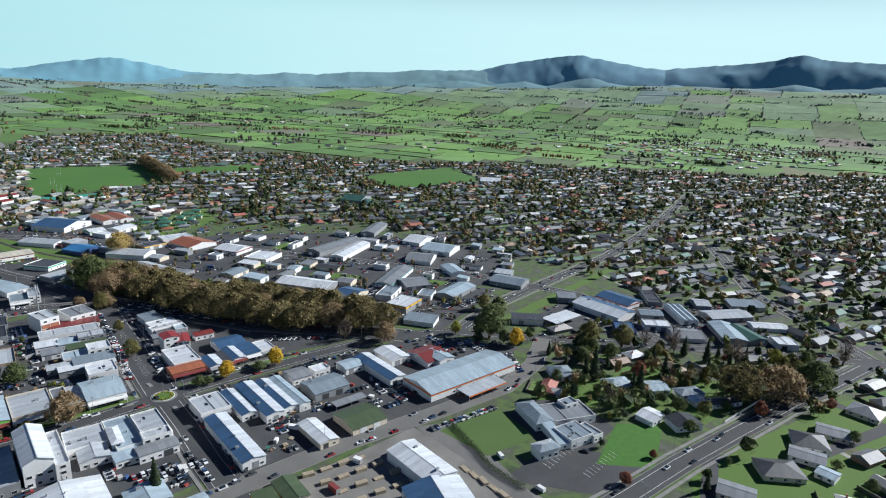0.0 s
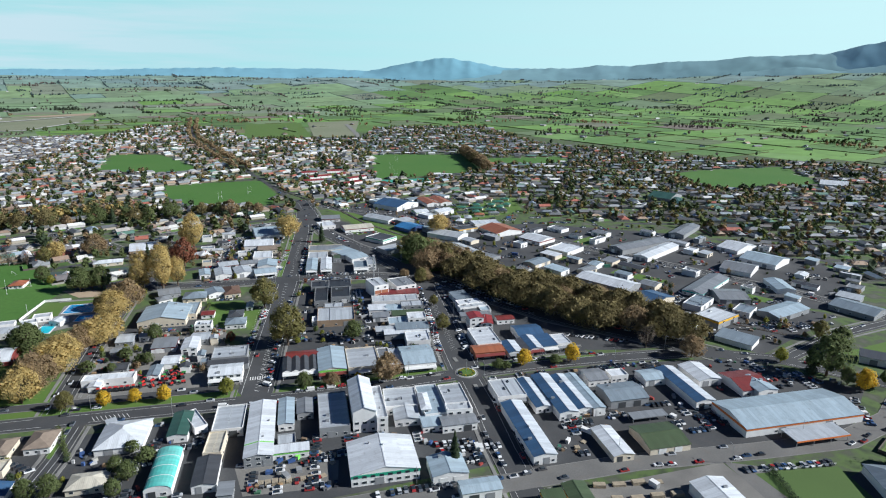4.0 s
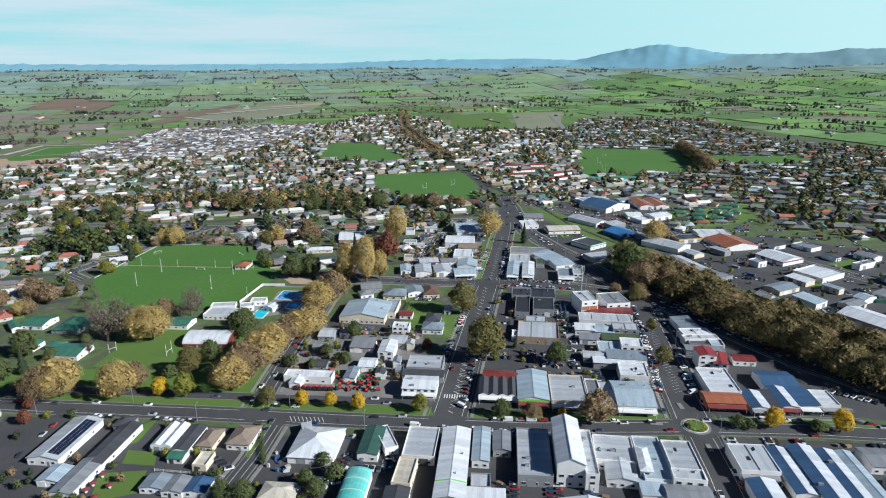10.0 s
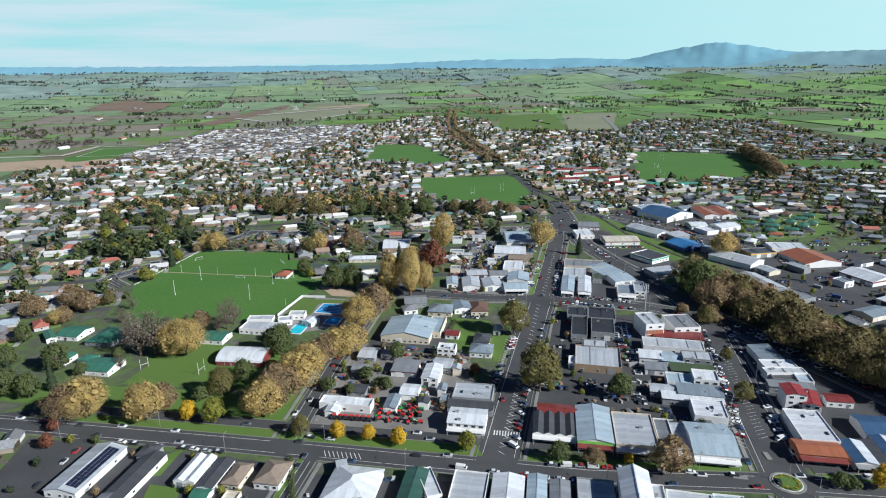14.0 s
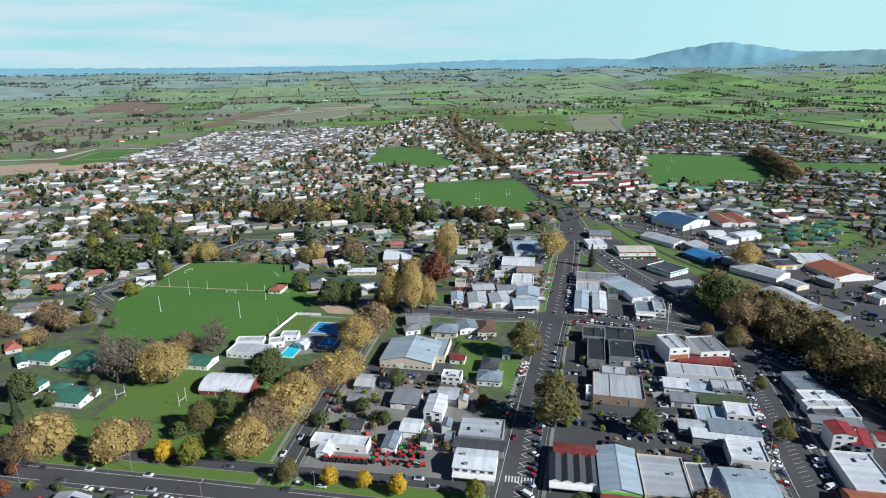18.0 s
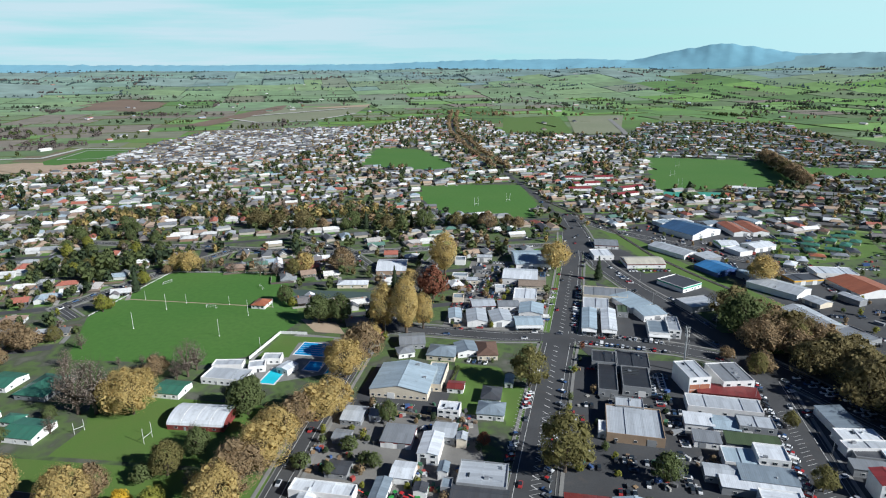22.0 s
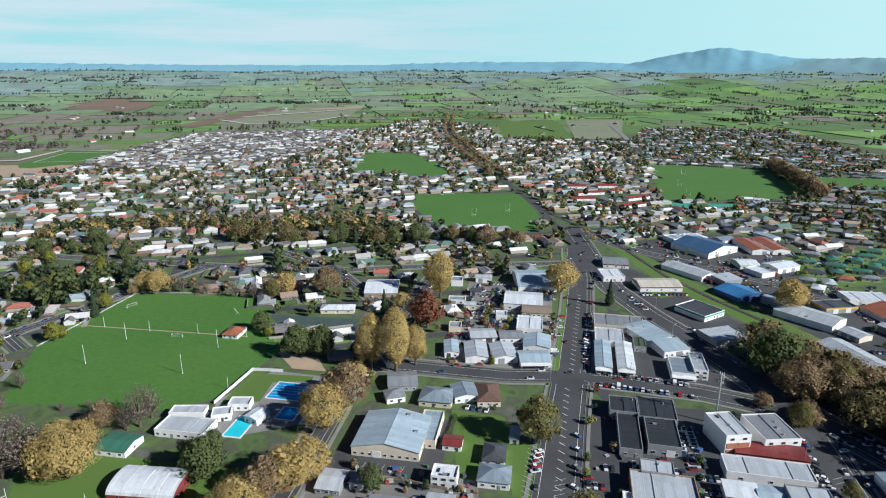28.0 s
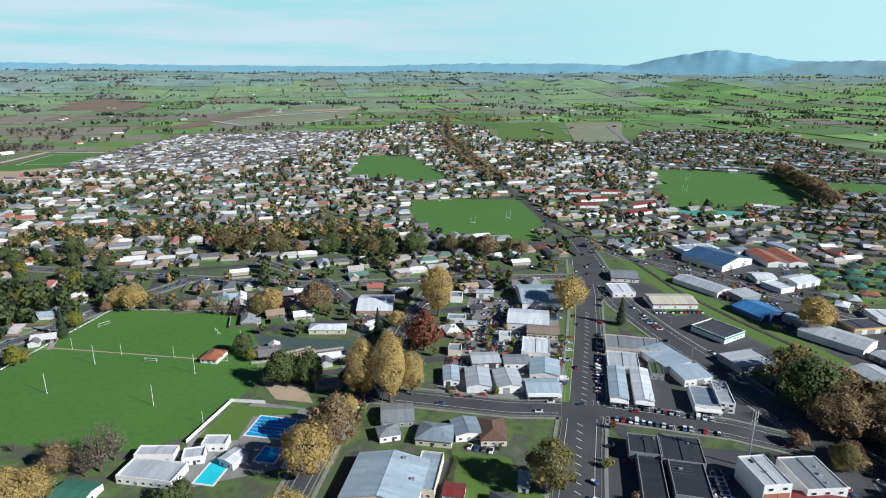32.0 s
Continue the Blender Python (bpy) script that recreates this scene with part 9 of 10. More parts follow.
# suburban streets
def suburb_streets(angle, k, step=72.0):
    ca, sa_ = math.cos(radians(angle)), math.sin(radians(angle))
    g = Geo()
    for i in range(-36, 37):
        run = None
        for j in range(-230, 231):
            u, v = j * 10.0, i * step
            x, y = u * ca - v * sa_, u * sa_ + v * ca
            ok = inside(TOWN, x, y) and district(x, y) == k and not any(inside(p, x, y) for p in BLOCKED) and not any(inside(p, x, y) for p in BLOCKED_TOWN)
            if ok and run is None:
                run = u
            if run is not None and (not ok or j == 230):
                if u - run > 40:
                    for a, b in ((-3.6, 3.6),):
                        P = [(q * ca - (v + w) * sa_, q * sa_ + (v + w) * ca) for q, w in ((run, a), (u, a), (u, b), (run, b))]
                        g.face([(px, py, 0.07) for px, py in P], P)
                run = None
    for m in range(-9, 10):
        run = None
        for j in range(-230, 231):
            u, v = m * 247.0 + 9, j * 10.0
            x, y = u * ca - v * sa_, u * sa_ + v * ca
            ok = inside(TOWN, x, y) and district(x, y) == k and not any(inside(p, x, y) for p in BLOCKED) and not any(inside(p, x, y) for p in BLOCKED_TOWN)
            if ok and run is None:
                run = v
            if run is not None and (not ok or j == 230):
                if v - run > 40:
                    P = [(q * ca - w * sa_, q * sa_ + w * ca) for q, w in ((u - 3.6, run), (u + 3.6, run), (u + 3.6, v), (u - 3.6, v))]
                    g.face([(px, py, 0.075) for px, py in P], P)
                run = None
    solo("suburban_streets", g, ASPHALT, "grey asphalt streets between suburban gardens", "road", kind="structure")

suburb_streets(14.0, 0)
suburb_streets(-24.0, 1)

# garden trees and hedgerows beyond counting
def scatter(n, seed, test, lo=300, hi=2300, a0=-50, a1=105):
    q, out = random.Random(seed), []
    while len(out) < n:
        a, d = radians(q.uniform(a0, a1)), math.sqrt(q.uniform(lo * lo, hi * hi))
        x, y = CX + d * math.sin(a), CY + d * math.cos(a)
        if test(x, y):
            out.append((x, y))
    return out

def garden(x, y):
    k = noise.noise((x / 55, y / 55, 2.0)) + 0.6 * noise.noise((x / 16, y / 16, 5.0))
    return (k > 0.12 or (x * 7.3 + y * 3.1) % 1.0 < 0.13) and inside(TOWN, x, y) and not any(inside(p, x, y) for p in BLOCKED_TOWN) and free(x, y, 1.5) and not road_near(x, y, 1)

for mat, n, seed, lo, hi, label in ((L_GREEN, 3900, 1, 4, 14, "dark green garden trees and hedges of the suburbs"), (L_PINE, 1300, 2, 5, 17, "dark conifers in suburban gardens"), (L_BROWN, 1400, 3, 5, 14, "brown autumn trees in suburban gardens"), (L_OAK, 1200, 23, 5, 14, "bronze autumn trees in suburban gardens"),
                                  (L_GOLD, 320, 4, 5, 11, "golden autumn trees in suburban gardens"), (L_RED, 220, 5, 4, 8, "red autumn trees in suburban gardens"), (L_LIME, 900, 6, 4, 8, "yellow-green garden trees"), (L_BARE, 900, 16, 6, 12, "bare grey garden trees")):
    spots_ = scatter(n, seed, garden, 120, 2300)
    close = [p for p in spots_ if math.hypot(p[0] + 80, p[1] + 300) < 750]
    many_trees("garden_trees", close, mat, label, lo, hi, 100, 0.37)
    many_trees("garden_trees", [p for p in spots_ if p not in set(close)], mat, label, lo, hi, 24, 0.66)

# thicker planting in the eastern suburb
for mat, n, seed, label in ((L_GREEN, 850, 61, "dark garden trees of the eastern suburb"), (L_PINE, 500, 62, "dark conifers of the eastern suburb"), (L_OAK, 420, 63, "brown garden trees of the eastern suburb"), (L_OLIVE, 300, 64, "olive garden trees of the eastern suburb")):
    many_trees("garden_trees", scatter(n, seed, lambda x, y: x > 300 and inside(TOWN, x, y) and not any(inside(p, x, y) for p in BLOCKED_TOWN) and free(x, y, 1.5) and not road_near(x, y, 1), 300, 1800, 35, 105), mat, label, 4, 12, 24, 0.66)

# lawns, drives and fences of the gardens
def patches(name, quads, mat, label, z):
    me = bpy.data.meshes.new(name)
    me.from_pydata([(x, y, z) for q_ in quads for x, y in q_], [], [tuple(range(4 * i, 4 * i + 4)) for i in range(len(quads))])
    me.materials.append(mat)
    tagged(new(name, me), label, "garden", kind="stuff")

lawns, drives, fences = [], [], Geo()
for x, y, r in spots:
    c, s_ = math.cos(radians(r)), math.sin(radians(r))
    def at(a, b):
        return (x + a * c - b * s_, y + a * s_ + b * c)
    w = rng.uniform(5, 8)
    o = rng.uniform(-1, 1)
    lawns.append([at(-w, -14 + o), at(w * 0.5, -14 + o), at(w * 0.5, -5), at(-w, -5)])
    if rng.random() < 0.6:
        lawns.append([at(-w, 5), at(w, 5), at(w, 11), at(-w, 11)])
    drives.append([at(w * 0.6, -15), at(w * 0.6 + 3.2, -15), at(w * 0.6 + 3.2, -3), at(w * 0.6, -3)])
    if math.hypot(x + 80, y + 300) < 1000:
        for (p0, p1) in ((at(-8.8, -6), at(-8.8, 12)), (at(-8.8, 12), at(8.8, 12))):
            if rng.random() < 0.8:
                d = Vector((p1[0] - p0[0], p1[1] - p0[1])).normalized() * 0.06
                q_ = [(p0[0] + d.y, p0[1] - d.x), (p1[0] + d.y, p1[1] - d.x), (p1[0] - d.y, p1[1] + d.x), (p0[0] - d.y, p0[1] + d.x)]
                k = len(fences.v)
                fences.v += [(*p_, 0) for p_ in q_] + [(*p_, 1.6) for p_ in q_]
                fences.f += [(k, k + 1, k + 5, k + 4), (k + 1, k + 2, k + 6, k + 5), (k + 2, k + 3, k + 7, k + 6), (k + 3, k, k + 4, k + 7), (k + 4, k + 5, k + 6, k + 7)]
patches("garden_lawns", lawns, LAWN, "small lawns in front of suburban houses", 0.045)
patches("driveways", drives, DRIVE, "pale concrete drives of suburban houses", 0.055)
stuff_mesh("garden_fences", (fences.v, fences.f), FENCE, "timber fences between suburban gardens", "fences")
avenue = []
for (ax, ay), (bx, by) in zip(ROADS[14][0][3:], ROADS[14][0][4:8]):
    L = math.hypot(bx - ax, by - ay)
    for k in range(int(L / 9)):
        t = k * 9 / L
        for s_ in (-1, 1):
            if rng.random() < 0.75:
                avenue.append((ax + (bx - ax) * t + s_ * rng.uniform(7, 14), ay + (by - ay) * t))
many_trees("avenue_trees", avenue, L_BROWN, "brown autumn avenue along the country road", 9, 17, 36, 1.1)

# paddocks of the plain, each a sheet of its own colour, with hedges along their edges
q = random.Random(21)
FIELD = palette("fresh_pasture", [(0.135, 0.27, 0.052), (0.1, 0.2, 0.05), (0.16, 0.3, 0.066), (0.115, 0.225, 0.058), (0.15, 0.26, 0.075), (0.088, 0.165, 0.048), (0.17, 0.3, 0.085), (0.125, 0.17, 0.075)], 0.95, 0.22, 0.02, island=True)
FIELD_DRY = palette("dry_pasture", [(0.14, 0.21, 0.09), (0.18, 0.19, 0.125), (0.12, 0.18, 0.075), (0.19, 0.165, 0.13), (0.16, 0.22, 0.105), (0.21, 0.185, 0.145), (0.135, 0.19, 0.09)], 0.95, 0.22, 0.02, island=True)
# paler, greyer greens for the outer rings: distance haze painted into the pasture
FIELD_HAZE = palette("rough_pasture", [(0.17, 0.26, 0.13), (0.19, 0.29, 0.15), (0.18, 0.25, 0.145), (0.16, 0.235, 0.125), (0.2, 0.29, 0.14), (0.185, 0.22, 0.155)], 0.95, 0.25, 0.015, island=True)
FIELD_FAR_HAZE = palette("bush_and_pasture", [(0.185, 0.28, 0.225), (0.175, 0.26, 0.245), (0.2, 0.29, 0.23), (0.165, 0.25, 0.235), (0.195, 0.27, 0.24)], 0.95, 0.3, 0.01, island=True)
# duller, then bluer leaves for woods further out, with distance haze painted in
L_WOOD = leaves("plain_wood_leaves", (0.1, 0.13, 0.085), (0.075, 0.1, 0.07))
L_HAZE = leaves("blue_green_bush_leaves", (0.14, 0.2, 0.2), (0.11, 0.165, 0.165))
L_GREYWOOD = leaves("leafless_wood_twigs", (0.23, 0.19, 0.17), (0.19, 0.165, 0.15))
ca, sa_ = math.cos(radians(12)), math.sin(radians(12))
def plain_at(u, v):
    return CX + u * ca - v * sa_, CY + u * sa_ + v * ca
def paddocks(u0, u1, v0, v1, out):
    """Cuts the plain into oblong paddocks, larger far out."""
    x, y = plain_at((u0 + u1) / 2, (v0 + v1) / 2)
    r = math.hypot(x - CX, y - CY)
    big = (85 + 0.045 * r) * q.uniform(0.75, 1.7)
    if max(u1 - u0, v1 - v0) < big:
        out.append((u0, u1, v0, v1))
    elif (u1 - u0) * q.uniform(0.6, 1.2) > v1 - v0:
        m = u0 + (u1 - u0) * q.uniform(0.38, 0.62)
        paddocks(u0, m, v0, v1, out), paddocks(m, u1, v0, v1, out)
    else:
        m = v0 + (v1 - v0) * q.uniform(0.38, 0.62)
        paddocks(u0, u1, v0, m, out), paddocks(u0, u1, m, v1, out)
cut = []
paddocks(-5000, 5000, -5000, 5000, cut)
sheets = {m: ([], []) for m in (FIELD, FIELD_DRY, FIELD_HAZE, FIELD_FAR_HAZE)}
hedge_parts = {m: ([], []) for m in (L_GREEN, L_WOOD, L_HAZE)}
wood_spots = {m: [] for m in (L_GREEN, L_PINE, L_BROWN, L_WOOD, L_HAZE, L_GREYWOOD)}
def lifted(x, y):
    return land(x, y) + 0.15 + 3.0 * smooth(2700, 3200, math.hypot(x - CX, y - CY))
def hedge_run(x0, y0, x1, y1, low, store):
    hv, hf = store
    L = math.hypot(x1 - x0, y1 - y0)
    n = max(1, round(L / 30))
    c, s_ = (x1 - x0) / L, (y1 - y0) / L
    for j in range(n):
        if q.random() < 0.1:
            continue
        k, w = len(hv), q.uniform(1.0, 2.0)
        for t in (j / n, (j + 1) / n):
            px, py = x0 + (x1 - x0) * t, y0 + (y1 - y0) * t
            z, hh = lifted(px, py), low * q.uniform(0.75, 1.2)
            hv.extend([(px + s_ * w, py - c * w, z - 0.5), (px + s_ * w * 0.6, py - c * w * 0.6, z + hh), (px - s_ * w * 0.6, py + c * w * 0.6, z + hh), (px - s_ * w, py + c * w, z - 0.5)])
        hf.extend([(k, k + 4, k + 5, k + 1), (k + 1, k + 5, k + 6, k + 2), (k + 2, k + 6, k + 7, k + 3), (k, k + 1, k + 2, k + 3), (k + 4, k + 7, k + 6, k + 5)])
for u0, u1, v0, v1 in cut:
    x, y = plain_at((u0 + u1) / 2, (v0 + v1) / 2)
    r, az = math.hypot(x - CX, y - CY), math.degrees(math.atan2(x - CX, y - CY))
    corners = [plain_at(u, v) for u, v in ((u0, v0), (u1, v0), (u1, v1), (u0, v1))]
    if not (700 < r < 4780 and -56 < az < 110) or inside(TOWN, x, y) or inside(ESTATE, x, y) or any(inside(TOWN, *p) or inside(ESTATE, *p) for p in corners) or any(inside(p, x, y) for p in BLOCKED):
        continue
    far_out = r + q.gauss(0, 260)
    # distance picks how much painted haze a paddock's colour carries
    kind = FIELD_FAR_HAZE if far_out > (3950 if az < 20 else 4450) else FIELD_HAZE if far_out > (2900 if az < 20 else 3900) else FIELD_DRY if q.random() < (0.88 if az < -4 else 0.4 if az < 16 else 0.13 if az < 34 else 0.03) else FIELD
    V, F = sheets[kind]
    k, n = len(V), 4
    for j in range(n + 1):
        for i in range(n + 1):
            px, py = plain_at(u0 + (u1 - u0) * i / n, v0 + (v1 - v0) * j / n)
            V.append((px, py, lifted(px, py)))
    F.extend([(k + j * (n + 1) + i, k + j * (n + 1) + i + 1, k + (j + 1) * (n + 1) + i + 1, k + (j + 1) * (n + 1) + i) for j in range(n) for i in range(n)])
    leaf = L_GREEN if far_out < 2700 else L_WOOD if far_out < 3700 else L_HAZE
    for a, b in ((0, 1), (3, 0)):
        (x0, y0), (x1, y1) = corners[a], corners[b]
        p = q.random()
        if p < (0.62 if far_out < 2900 else 0.42):
            hedge_run(x0, y0, x1, y1, q.uniform(0.7, 2.2), hedge_parts[leaf])
        if p > 0.78 or far_out > 3000 and p > 0.55:
            wood = q.choice((leaf, leaf, L_GREYWOOD, L_BROWN if far_out < 2600 else L_GREYWOOD, L_PINE if far_out < 2600 else leaf))
            gap = q.choice((7, 9, 12, 20))
            L = math.hypot(x1 - x0, y1 - y0)
            e0, e1 = sorted((q.random(), q.random()))
            wood_spots[wood] += [(x0 + (x1 - x0) * t + q.gauss(0, 2), y0 + (y1 - y0) * t + q.gauss(0, 2)) for t in (e0 + (e1 - e0) * k_ / max(1, int((e1 - e0) * L / gap)) for k_ in range(int((e1 - e0) * L / gap) + 1))]
    for k_ in range(q.choice((0, 0, 0, 1, 1, 2))):
        wood_spots[q.choice((leaf, leaf, L_GREYWOOD))].append(plain_at(q.uniform(u0, u1), q.uniform(v0, v1)))
for m, says in ((FIELD, "fresh green paddocks of the plain"), (FIELD_DRY, "dry and fallow paddocks of the plain"), (FIELD_HAZE, "rough pasture further out on the plain"), (FIELD_FAR_HAZE, "bush and pasture of the far rolling country")):
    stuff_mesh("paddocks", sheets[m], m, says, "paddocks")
for m, says in ((L_GREEN, "long dark clipped hedges between green paddocks"), (L_WOOD, "hedges between the outer paddocks"), (L_HAZE, "dim hedges of the far country")):
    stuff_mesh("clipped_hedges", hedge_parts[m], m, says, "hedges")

# copses and shelter belts on the plain
for k in range(330):
    a, d = radians(q.uniform(-54, 106)), math.sqrt(q.uniform(1350 ** 2, 4700 ** 2))
    x, y = CX + d * math.sin(a), CY + d * math.cos(a)
    if inside(TOWN, x, y) or inside(ESTATE, x, y):
        continue
    w, n_ = q.uniform(10, 60), q.randint(8, 34)
    wood = (L_GREEN, L_PINE, L_GREYWOOD, L_BROWN) if d < 2500 else (L_WOOD, L_WOOD, L_GREYWOOD) if d < 3500 else (L_HAZE, L_HAZE, L_HAZE, L_GREYWOOD)
    t = a + math.pi / 2 + q.gauss(0, 0.3)
    wood_spots[q.choice(wood)] += [(x + math.sin(t) * e * w * 1.8 + q.gauss(0, w * 0.25), y + math.cos(t) * e * w * 1.8 + q.gauss(0, w * 0.25)) for e in (q.gauss(0, 1) for j in range(n_))]
for m, says in ((L_GREEN, "dark copses and paddock trees"), (L_PINE, "dark pine belts on the plain"), (L_BROWN, "brown autumn trees on the plain"), (L_WOOD, "copses and belts further out"), (L_HAZE, "dim bush of the far country"), (L_GREYWOOD, "leafless grey woods on the plain")):
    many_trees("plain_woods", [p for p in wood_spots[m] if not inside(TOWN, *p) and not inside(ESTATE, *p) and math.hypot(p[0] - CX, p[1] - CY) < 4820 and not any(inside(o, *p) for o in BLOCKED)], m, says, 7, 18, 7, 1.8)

# belts of tall trees inside the town
def tree_belt(poly, n, seed, label, lo=8, hi=17, mats=(L_GREEN, L_PINE, L_BROWN, L_OLIVE, L_GOLD)):
    r_, got = random.Random(seed), [[] for m in mats]
    xs, ys = [p[0] for p in poly], [p[1] for p in poly]
    for k in range(n * 6):
        x, y = r_.uniform(min(xs), max(xs)), r_.uniform(min(ys), max(ys))
        if inside(poly, x, y) and free_spot(x, y, 1.0) and not road_near(x, y, 1.5):
            got[r_.randrange(len(mats))].append((x, y))
    for m, pts in zip(mats, got):
        many_trees("tree_belt", pts[:n // len(mats)], m, label, lo, hi, 170, 0.36)
tree_belt([(-474, 285), (-454, 340), (-377, 362), (-265, 345), (-164, 372), (-97, 305), (-110, 280), (-170, 325), (-265, 310), (-380, 325), (-450, 300)], 230, 1, "belt of tall garden trees in autumn colours")
tree_belt([(-345, 50), (-420, 120), (-400, 170), (-330, 180), (-320, 110)], 60, 2, "dense dark garden trees beside the field", 9, 17, (L_GREEN, L_PINE, L_GREEN))

tree_belt([(203, -366), (300, -398), (312, -468), (225, -446), (234, -412)], 66, 5, "tall dark garden trees and shrubs beside the bowling club", 4, 13, (L_GREEN, L_PINE, L_OLIVE, L_GREEN, L_BROWN))

YARDS = ([(215, -60), (300, -130), (360, -250), (250, -265), (235, -200)], [(165, 60), (320, 170), (430, 10), (490, -150), (400, -250), (290, -130), (195, -40)], [(300, -300), (400, -300), (480, -420), (400, -470), (350, -400)], [(112, 262), (150, 135), (178, 72), (330, 170), (300, 285)], [(-75, 15), (-8, 5), (20, 150), (-45, 160)], [(-140, -75), (-60, -85), (-60, -170), (-140, -140)], [(-260, -170), (-140, -195), (-130, -280), (-260, -265)], [(-20, -25), (90, -42), (88, -205), (-50, -185)])
for k, poly in enumerate(YARDS):
    tree_belt(poly, (36, 90, 36, 40, 36, 24, 60, 24)[k], 40 + k, "small trees and shrubs along fences", 2.0, 6.0, (L_GREEN, L_PINE, L_BROWN, L_LIME))

# vehicles too small to count, along streets and in yards
V_, F_, V2, F2 = [], [], [], []
def tiny_car(x, y, rot):
    c, s_ = math.cos(radians(rot)), math.sin(radians(rot))
    for (a, b, z0, z1, v, f) in ((2.15, 0.88, 0.35, 0.95, V_, F_), (1.1, 0.78, 0.95, 1.42, V2, F2)):
        k = len(v)
        for z, m in ((z0, 1.0), (z1, 0.93)):
            v.extend([(x + (p * m) * c - (q_ * m) * s_, y + (p * m) * s_ + (q_ * m) * c, z) for p, q_ in ((-a, -b), (a, -b), (a, b), (-a, b))])
        f.extend([(k, k + 1, k + 5, k + 4), (k + 1, k + 2, k + 6, k + 5), (k + 2, k + 3, k + 7, k + 6), (k + 3, k, k + 4, k + 7), (k + 4, k + 5, k + 6, k + 7)])
for x, y, r in FURTHER:
    tiny_car(x, y, r)
for pts, w in ROADS[:14] + ROADS[15:]:
    for a, b in pieces(pts, 7.0):
        if rng.random() < 0.34 and math.hypot(a[0] + 80, a[1] + 300) < 1000:
            d = Vector((b[0] - a[0], b[1] - a[1])).normalized()
            o = rng.choice((-1, 1)) * rng.choice((w / 2 - 1.2, w / 4))
            x, y = a[0] - d.y * o, a[1] + d.x * o
            if all(math.hypot(x - q_[0], y - q_[1]) > 4 for q_ in CARS_AT):
                tiny_car(x, y, math.degrees(math.atan2(d.y, d.x)))
for x, y, r in far[:900]:
    if rng.random() < 0.5:
        c, s_ = math.cos(radians(r)), math.sin(radians(r))
        u, v = 6.5, -11 + rng.uniform(-1, 1)
        tiny_car(x + u * c - v * s_, y + u * s_ + v * c, r + 90)
for poly in ([(165, 60), (320, 160), (420, 0), (480, -150), (380, -250), (280, -130), (190, -40)], [(112, 262), (150, 135), (178, 72), (330, 170), (300, 285)], [(215, -70), (300, -130), (360, -240), (250, -265)], [(300, -300), (400, -300), (470, -420), (400, -470)], [(-20, -25), (90, -42), (88, -205), (-50, -185)], [(62, -222), (160, -240), (230, -262), (265, -320), (50, -312)], [(-75, 15), (-8, 5), (20, 150), (-45, 160)], [(-140, -200), (60, -225), (50, -300), (-130, -270)]):
    xs, ys = [p[0] for p in poly], [p[1] for p in poly]
    for k in range(130):
        x, y, t = rng.uniform(min(xs), max(xs)), rng.uniform(min(ys), max(ys)), rng.choice((-12, 78))
        for j in range(rng.randint(2, 6)):
            px, py = x + math.cos(radians(t)) * j * 2.9, y + math.sin(radians(t)) * j * 2.9
            if inside(poly, px, py) and free_spot(px, py, 2.2) and not road_near(px, py, 2):
                tiny_car(px, py, t + 90 + rng.uniform(-3, 3))
# goods, bins and pallets lying about in the yards
cv, cf = [], []
for poly in YARDS[:6] + YARDS[7:] + ([(62, -222), (160, -240), (230, -262), (265, -320), (50, -312)], [(-140, -200), (60, -225), (50, -300), (-130, -270)]):
    xs, ys = [p[0] for p in poly], [p[1] for p in poly]
    for k in range(130):
        x, y = rng.uniform(min(xs), max(xs)), rng.uniform(min(ys), max(ys))
        if not inside(poly, x, y) or not free_spot(x, y, 1.2) or road_near(x, y, 1.5):
            continue
        for j in range(rng.randint(1, 4)):
            px, py, a, b, h, t = x + rng.gauss(0, 2.2), y + rng.gauss(0, 2.2), rng.uniform(0.4, 1.5), rng.uniform(0.4, 1.0), rng.uniform(0.4, 1.8), rng.uniform(0, 3)
            i0, c, s_ = len(cv), math.cos(t), math.sin(t)
            for z in (0.02, h):
                cv.extend([(px + u * a * c - w * b * s_, py + u * a * s_ + w * b * c, z) for u, w in ((-1, -1), (1, -1), (1, 1), (-1, 1))])
            cf.extend([(i0, i0 + 1, i0 + 5, i0 + 4), (i0 + 1, i0 + 2, i0 + 6, i0 + 5), (i0 + 2, i0 + 3, i0 + 7, i0 + 6), (i0 + 3, i0, i0 + 4, i0 + 7), (i0 + 4, i0 + 5, i0 + 6, i0 + 7)])
GOODS = palette("yard_goods", [(0.3, 0.2, 0.11), (0.12, 0.12, 0.125), (0.5, 0.5, 0.49), (0.07, 0.075, 0.08), (0.2, 0.14, 0.09), (0.05, 0.1, 0.25), (0.3, 0.05, 0.04), (0.06, 0.16, 0.09), (0.35, 0.34, 0.31)], 0.8, 0.25, 0.8, island=True)
stuff_mesh("yard_goods", (cv, cf), GOODS, "pallets, bins and goods scattered in yards", "goods")
stuff_mesh("parked_vehicle_bodies", (V_, F_), FAR_CAR, "many small parked cars seen from far off", "cars")
stuff_mesh("parked_vehicle_cabins", (V2, F2), GLASS, "dark glass cabins of the small parked cars", "cars")

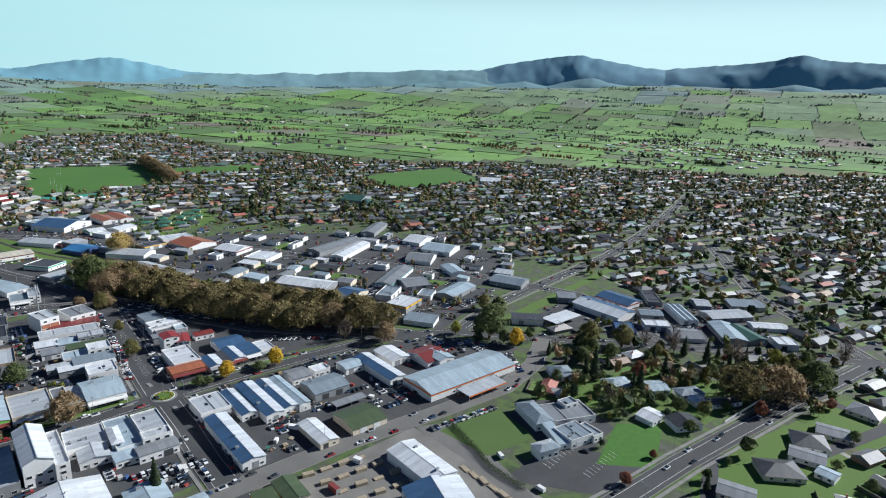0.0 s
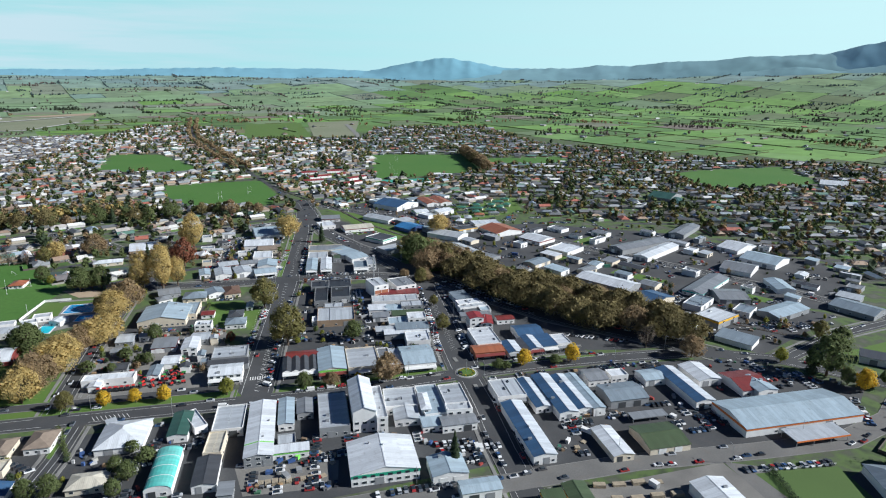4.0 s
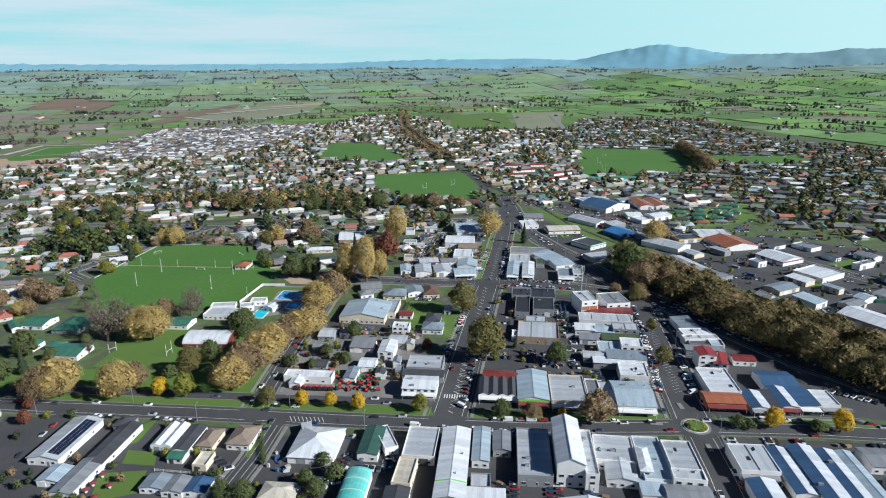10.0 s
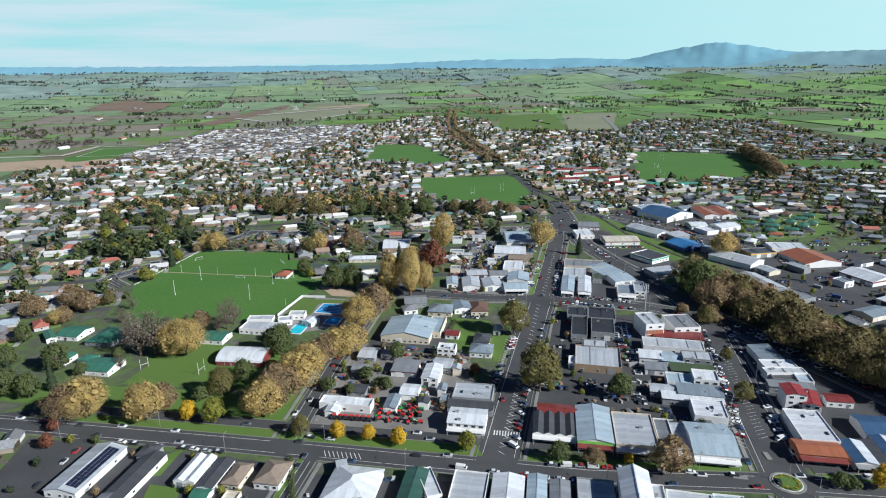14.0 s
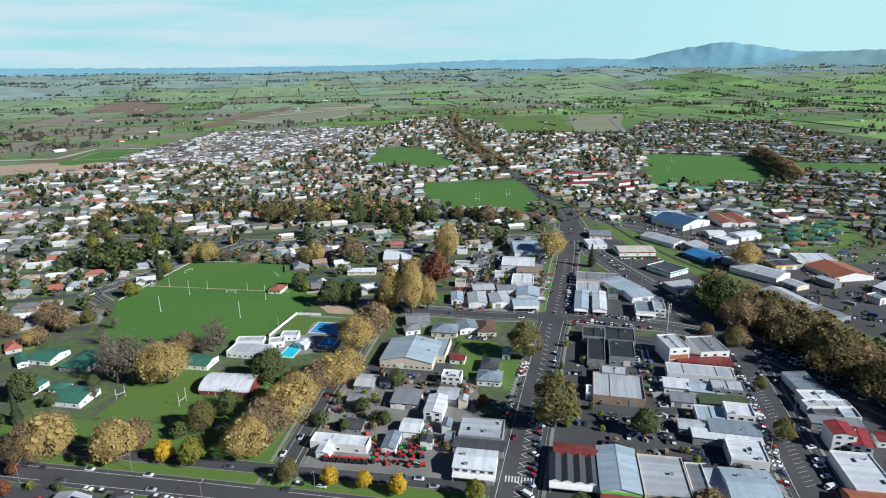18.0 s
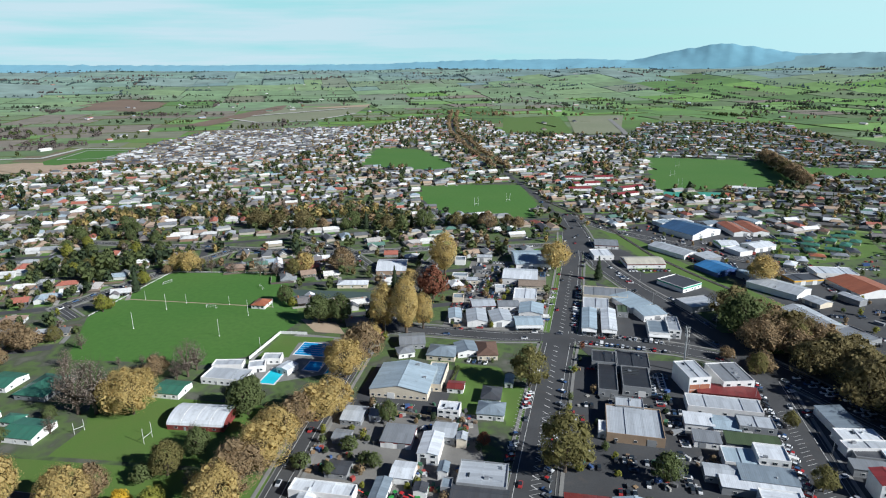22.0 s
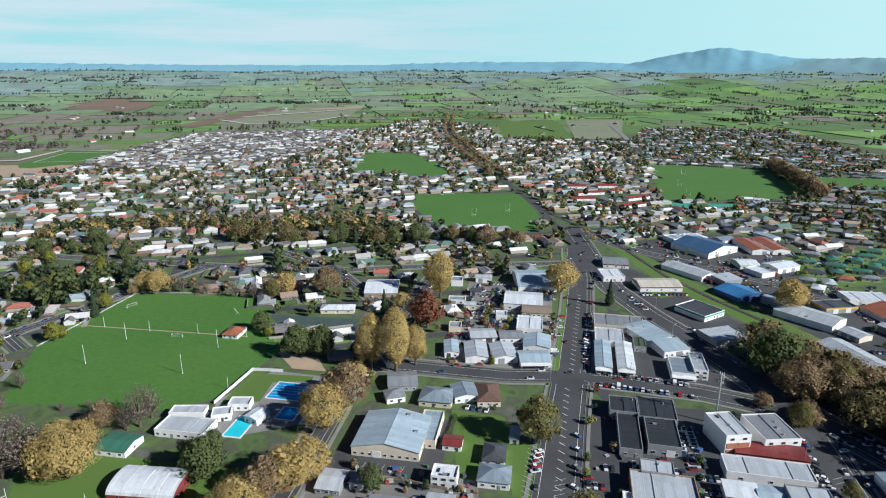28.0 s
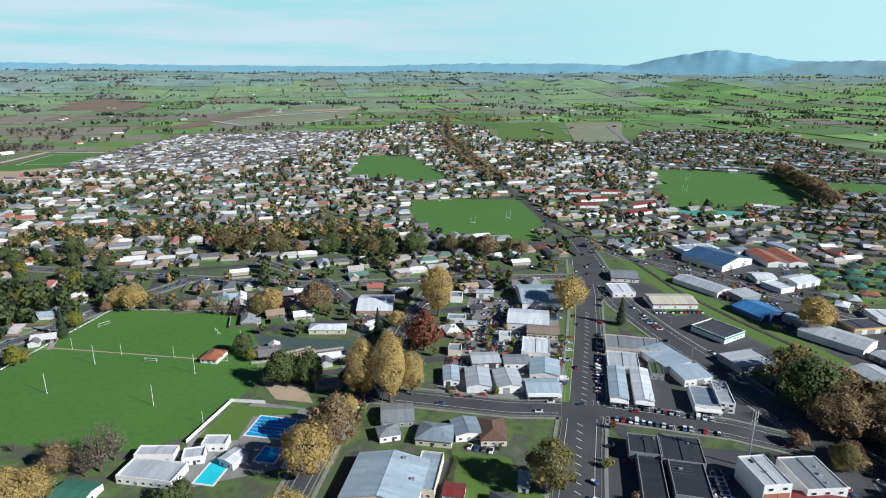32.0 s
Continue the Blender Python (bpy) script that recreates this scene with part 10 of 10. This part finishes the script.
# the bowling club: several roofs that meet
for x, y, w, d, r, h, roof, rm, label in ((186, -381, 11, 23, -30, 4.4, "hip", R_BLUE, "bowling club hall with blue-grey hipped roof"), (200, -393, 26, 18, -32, 3.9, "flat", R_GREY, "low grey flat-roofed middle of the bowling club"),
                                          (182.5, -406, 15, 14, -20, 4.5, "flat", R_BLUE, "bowling club lounge with blue metal roof"), (207, -390, 9.5, 7, -20, 5.6, "flat", R_BLUE, "raised blue roof of the club kitchen"),
                                          (176, -399, 5.5, 20, -32, 3.3, "mono", R_SKY, "long pale blue verandah of the bowling club"), (191, -411, 7, 12.5, -16, 3.6, "flat", R_BLUE, "low blue-roofed end of the bowling club"),
                                          (160.5, -402, 11.5, 7.5, -24, 4.8, "hip", R_LIGHT, "small white two-storey house with pale hipped roof")):
    building("club_building", x, y, w, d, r, h, roof, "w", rm, W_WHITE, label, "club", win=4)
CAR_COUNT[0] -= 4
car(143.4, -387, 60, "van", "white motorhome parked beside the bowling green")
car(134, -414.6, 80, "van", "white motorhome parked beside the club hedge")

# trees and shrubs between the club, its houses and the highway
drng = random.Random(77)
BELT = [(283, -334), (325, -352), (329, -392), (353, -427), (396, -489), (351, -499), (305, -479), (305, -458), (279, -400), (260, -356)]
count = 0
while count < 34:
    x, y = drng.uniform(258, 398), drng.uniform(-500, -332)
    if inside(BELT, x, y) and free_spot(x, y, 1.5) and not road_near(x, y, 1.5):
        k = drng.choice(("green", "green", "conifer", "olive", "bare", "shrub", "conifer", "green"))
        plant(k, x, y, {"conifer": drng.uniform(9, 15), "shrub": drng.uniform(2.5, 4), "bare": drng.uniform(7, 11)}.get(k, drng.uniform(6, 11)), "garden trees beside the highway")
        count += 1
for x, y, k, h in ((305, -357, "plane", 10), (313, -377, "bare", 10), (333, -408, "bare", 11), (352, -439, "olive", 9), (396, -503, "bare", 10), (304, -263, "olive", 11), (267, -299, "green", 12), (262, -312, "green", 10), (251, -276, "lime", 8)):
    if not road_near(x, y, 0.5):
        plant(k, x, y, h, "verge trees of the highway")

# more oaks, so that the crowns of the park meet
for i in range(22):
    t = i / 21
    x, y = 118 + t * 98 + drng.uniform(-7, 7), 25 - t * 235 + drng.uniform(-6, 6)
    if t > 0.05 and not road_near(x, y, 0.5):
        plant(drng.choice(("oak", "oak_b", "oak", "olive")), x, y, drng.uniform(14, 20), "oaks of the town park")

# lime stripe across the long store's roof
store = [o for o in bpy.data.objects if o.name.startswith("shop_building") and abs(o.location.x + 55.5) < 0.1][0]
g = Geo()
for s_ in (-1, 1):
    quad = [(s_ * 6.55, -14.6, 5.63), (s_ * 6.55, -13.8, 5.63), (0, -13.8, 6.96), (0, -14.6, 6.96)]
    g.slab(quad if s_ < 0 else quad[::-1], 0.06)
part("roof_stripe", g, W_GREEN, store, "lime green painted stripe")

# brick panels on the white office, louvres on the civic roof
office = bpy.data.objects["brick_office"]
for k, (z0, z1) in enumerate(((0.3, 3.2), (3.7, 6.4))):
    for j in range(2):
        g = Geo()
        x0 = -5.4 + j * 5.6
        g.box(x0, -9.72, z0, x0 + 5.2, -9.5, z1)
        part("brick_panel", g, W_BRICK, office, "brick-red wall panel")
civic = [o for o in bpy.data.objects if o.name.startswith("civic_wing") and o.parent is None]
for k in range(4):
    g = Geo()
    g.box(-6.6, 2.5 + k * 1.9, 4.8, 2.2, 3.3 + k * 1.9, 5.5)
    part("roof_light", g, DARKMETAL, civic[-1])

# pallets and goods in the trade yards
for i in range(9):
    timber_stack(-61 + i * 2.9, -272.6 - i * 0.5, 78 + drng.uniform(-5, 5), drng.uniform(2.2, 3.4), drng.randint(1, 3))
for x, y in ((-29, -269), (-27.5, -264), (-33, -259), (-35, -276.5), (-58, -256), (86, -300), (80, -303)):
    timber_stack(x, y, drng.uniform(0, 90), 2.4, drng.randint(1, 2))
for x, y, m in ((-46, -261, W_NAVY), (-43, -260, W_GREEN), (-51, -259, W_NAVY), (72, -300, R_GREEN), (79, -297, W_WHITE), (158, -284, W_GREY), (161, -298, STEEL), (155, -292, W_WHITE)):
    crate(x, y, drng.uniform(0, 90), drng.uniform(1.6, 4), 1.6, drng.uniform(1.0, 1.9), m, "container", "small goods container in a trade yard", "container")

plant("conifer", 21, -293, 15)

# dark school trees beside the highway
for x, y, k, h in ((-311, -128, "green", 15), (-298, -131, "green", 14), (-290, -123, "conifer", 17), (-332, -95, "green", 13), (-365, -17, "oak_b", 15), (-345, -2, "plane_b", 17), (-331, -8, "oak_b", 14),
                   (-321, 2, "olive", 11), (-299, -8, "bare", 11), (-336, -33, "oak_b", 12), (-320, -112, "conifer", 15), (-345, -60, "green", 12)):
    if free_spot(x, y, 1) and not road_near(x, y, 0.5):
        plant(k, x, y, h, "trees round the school")
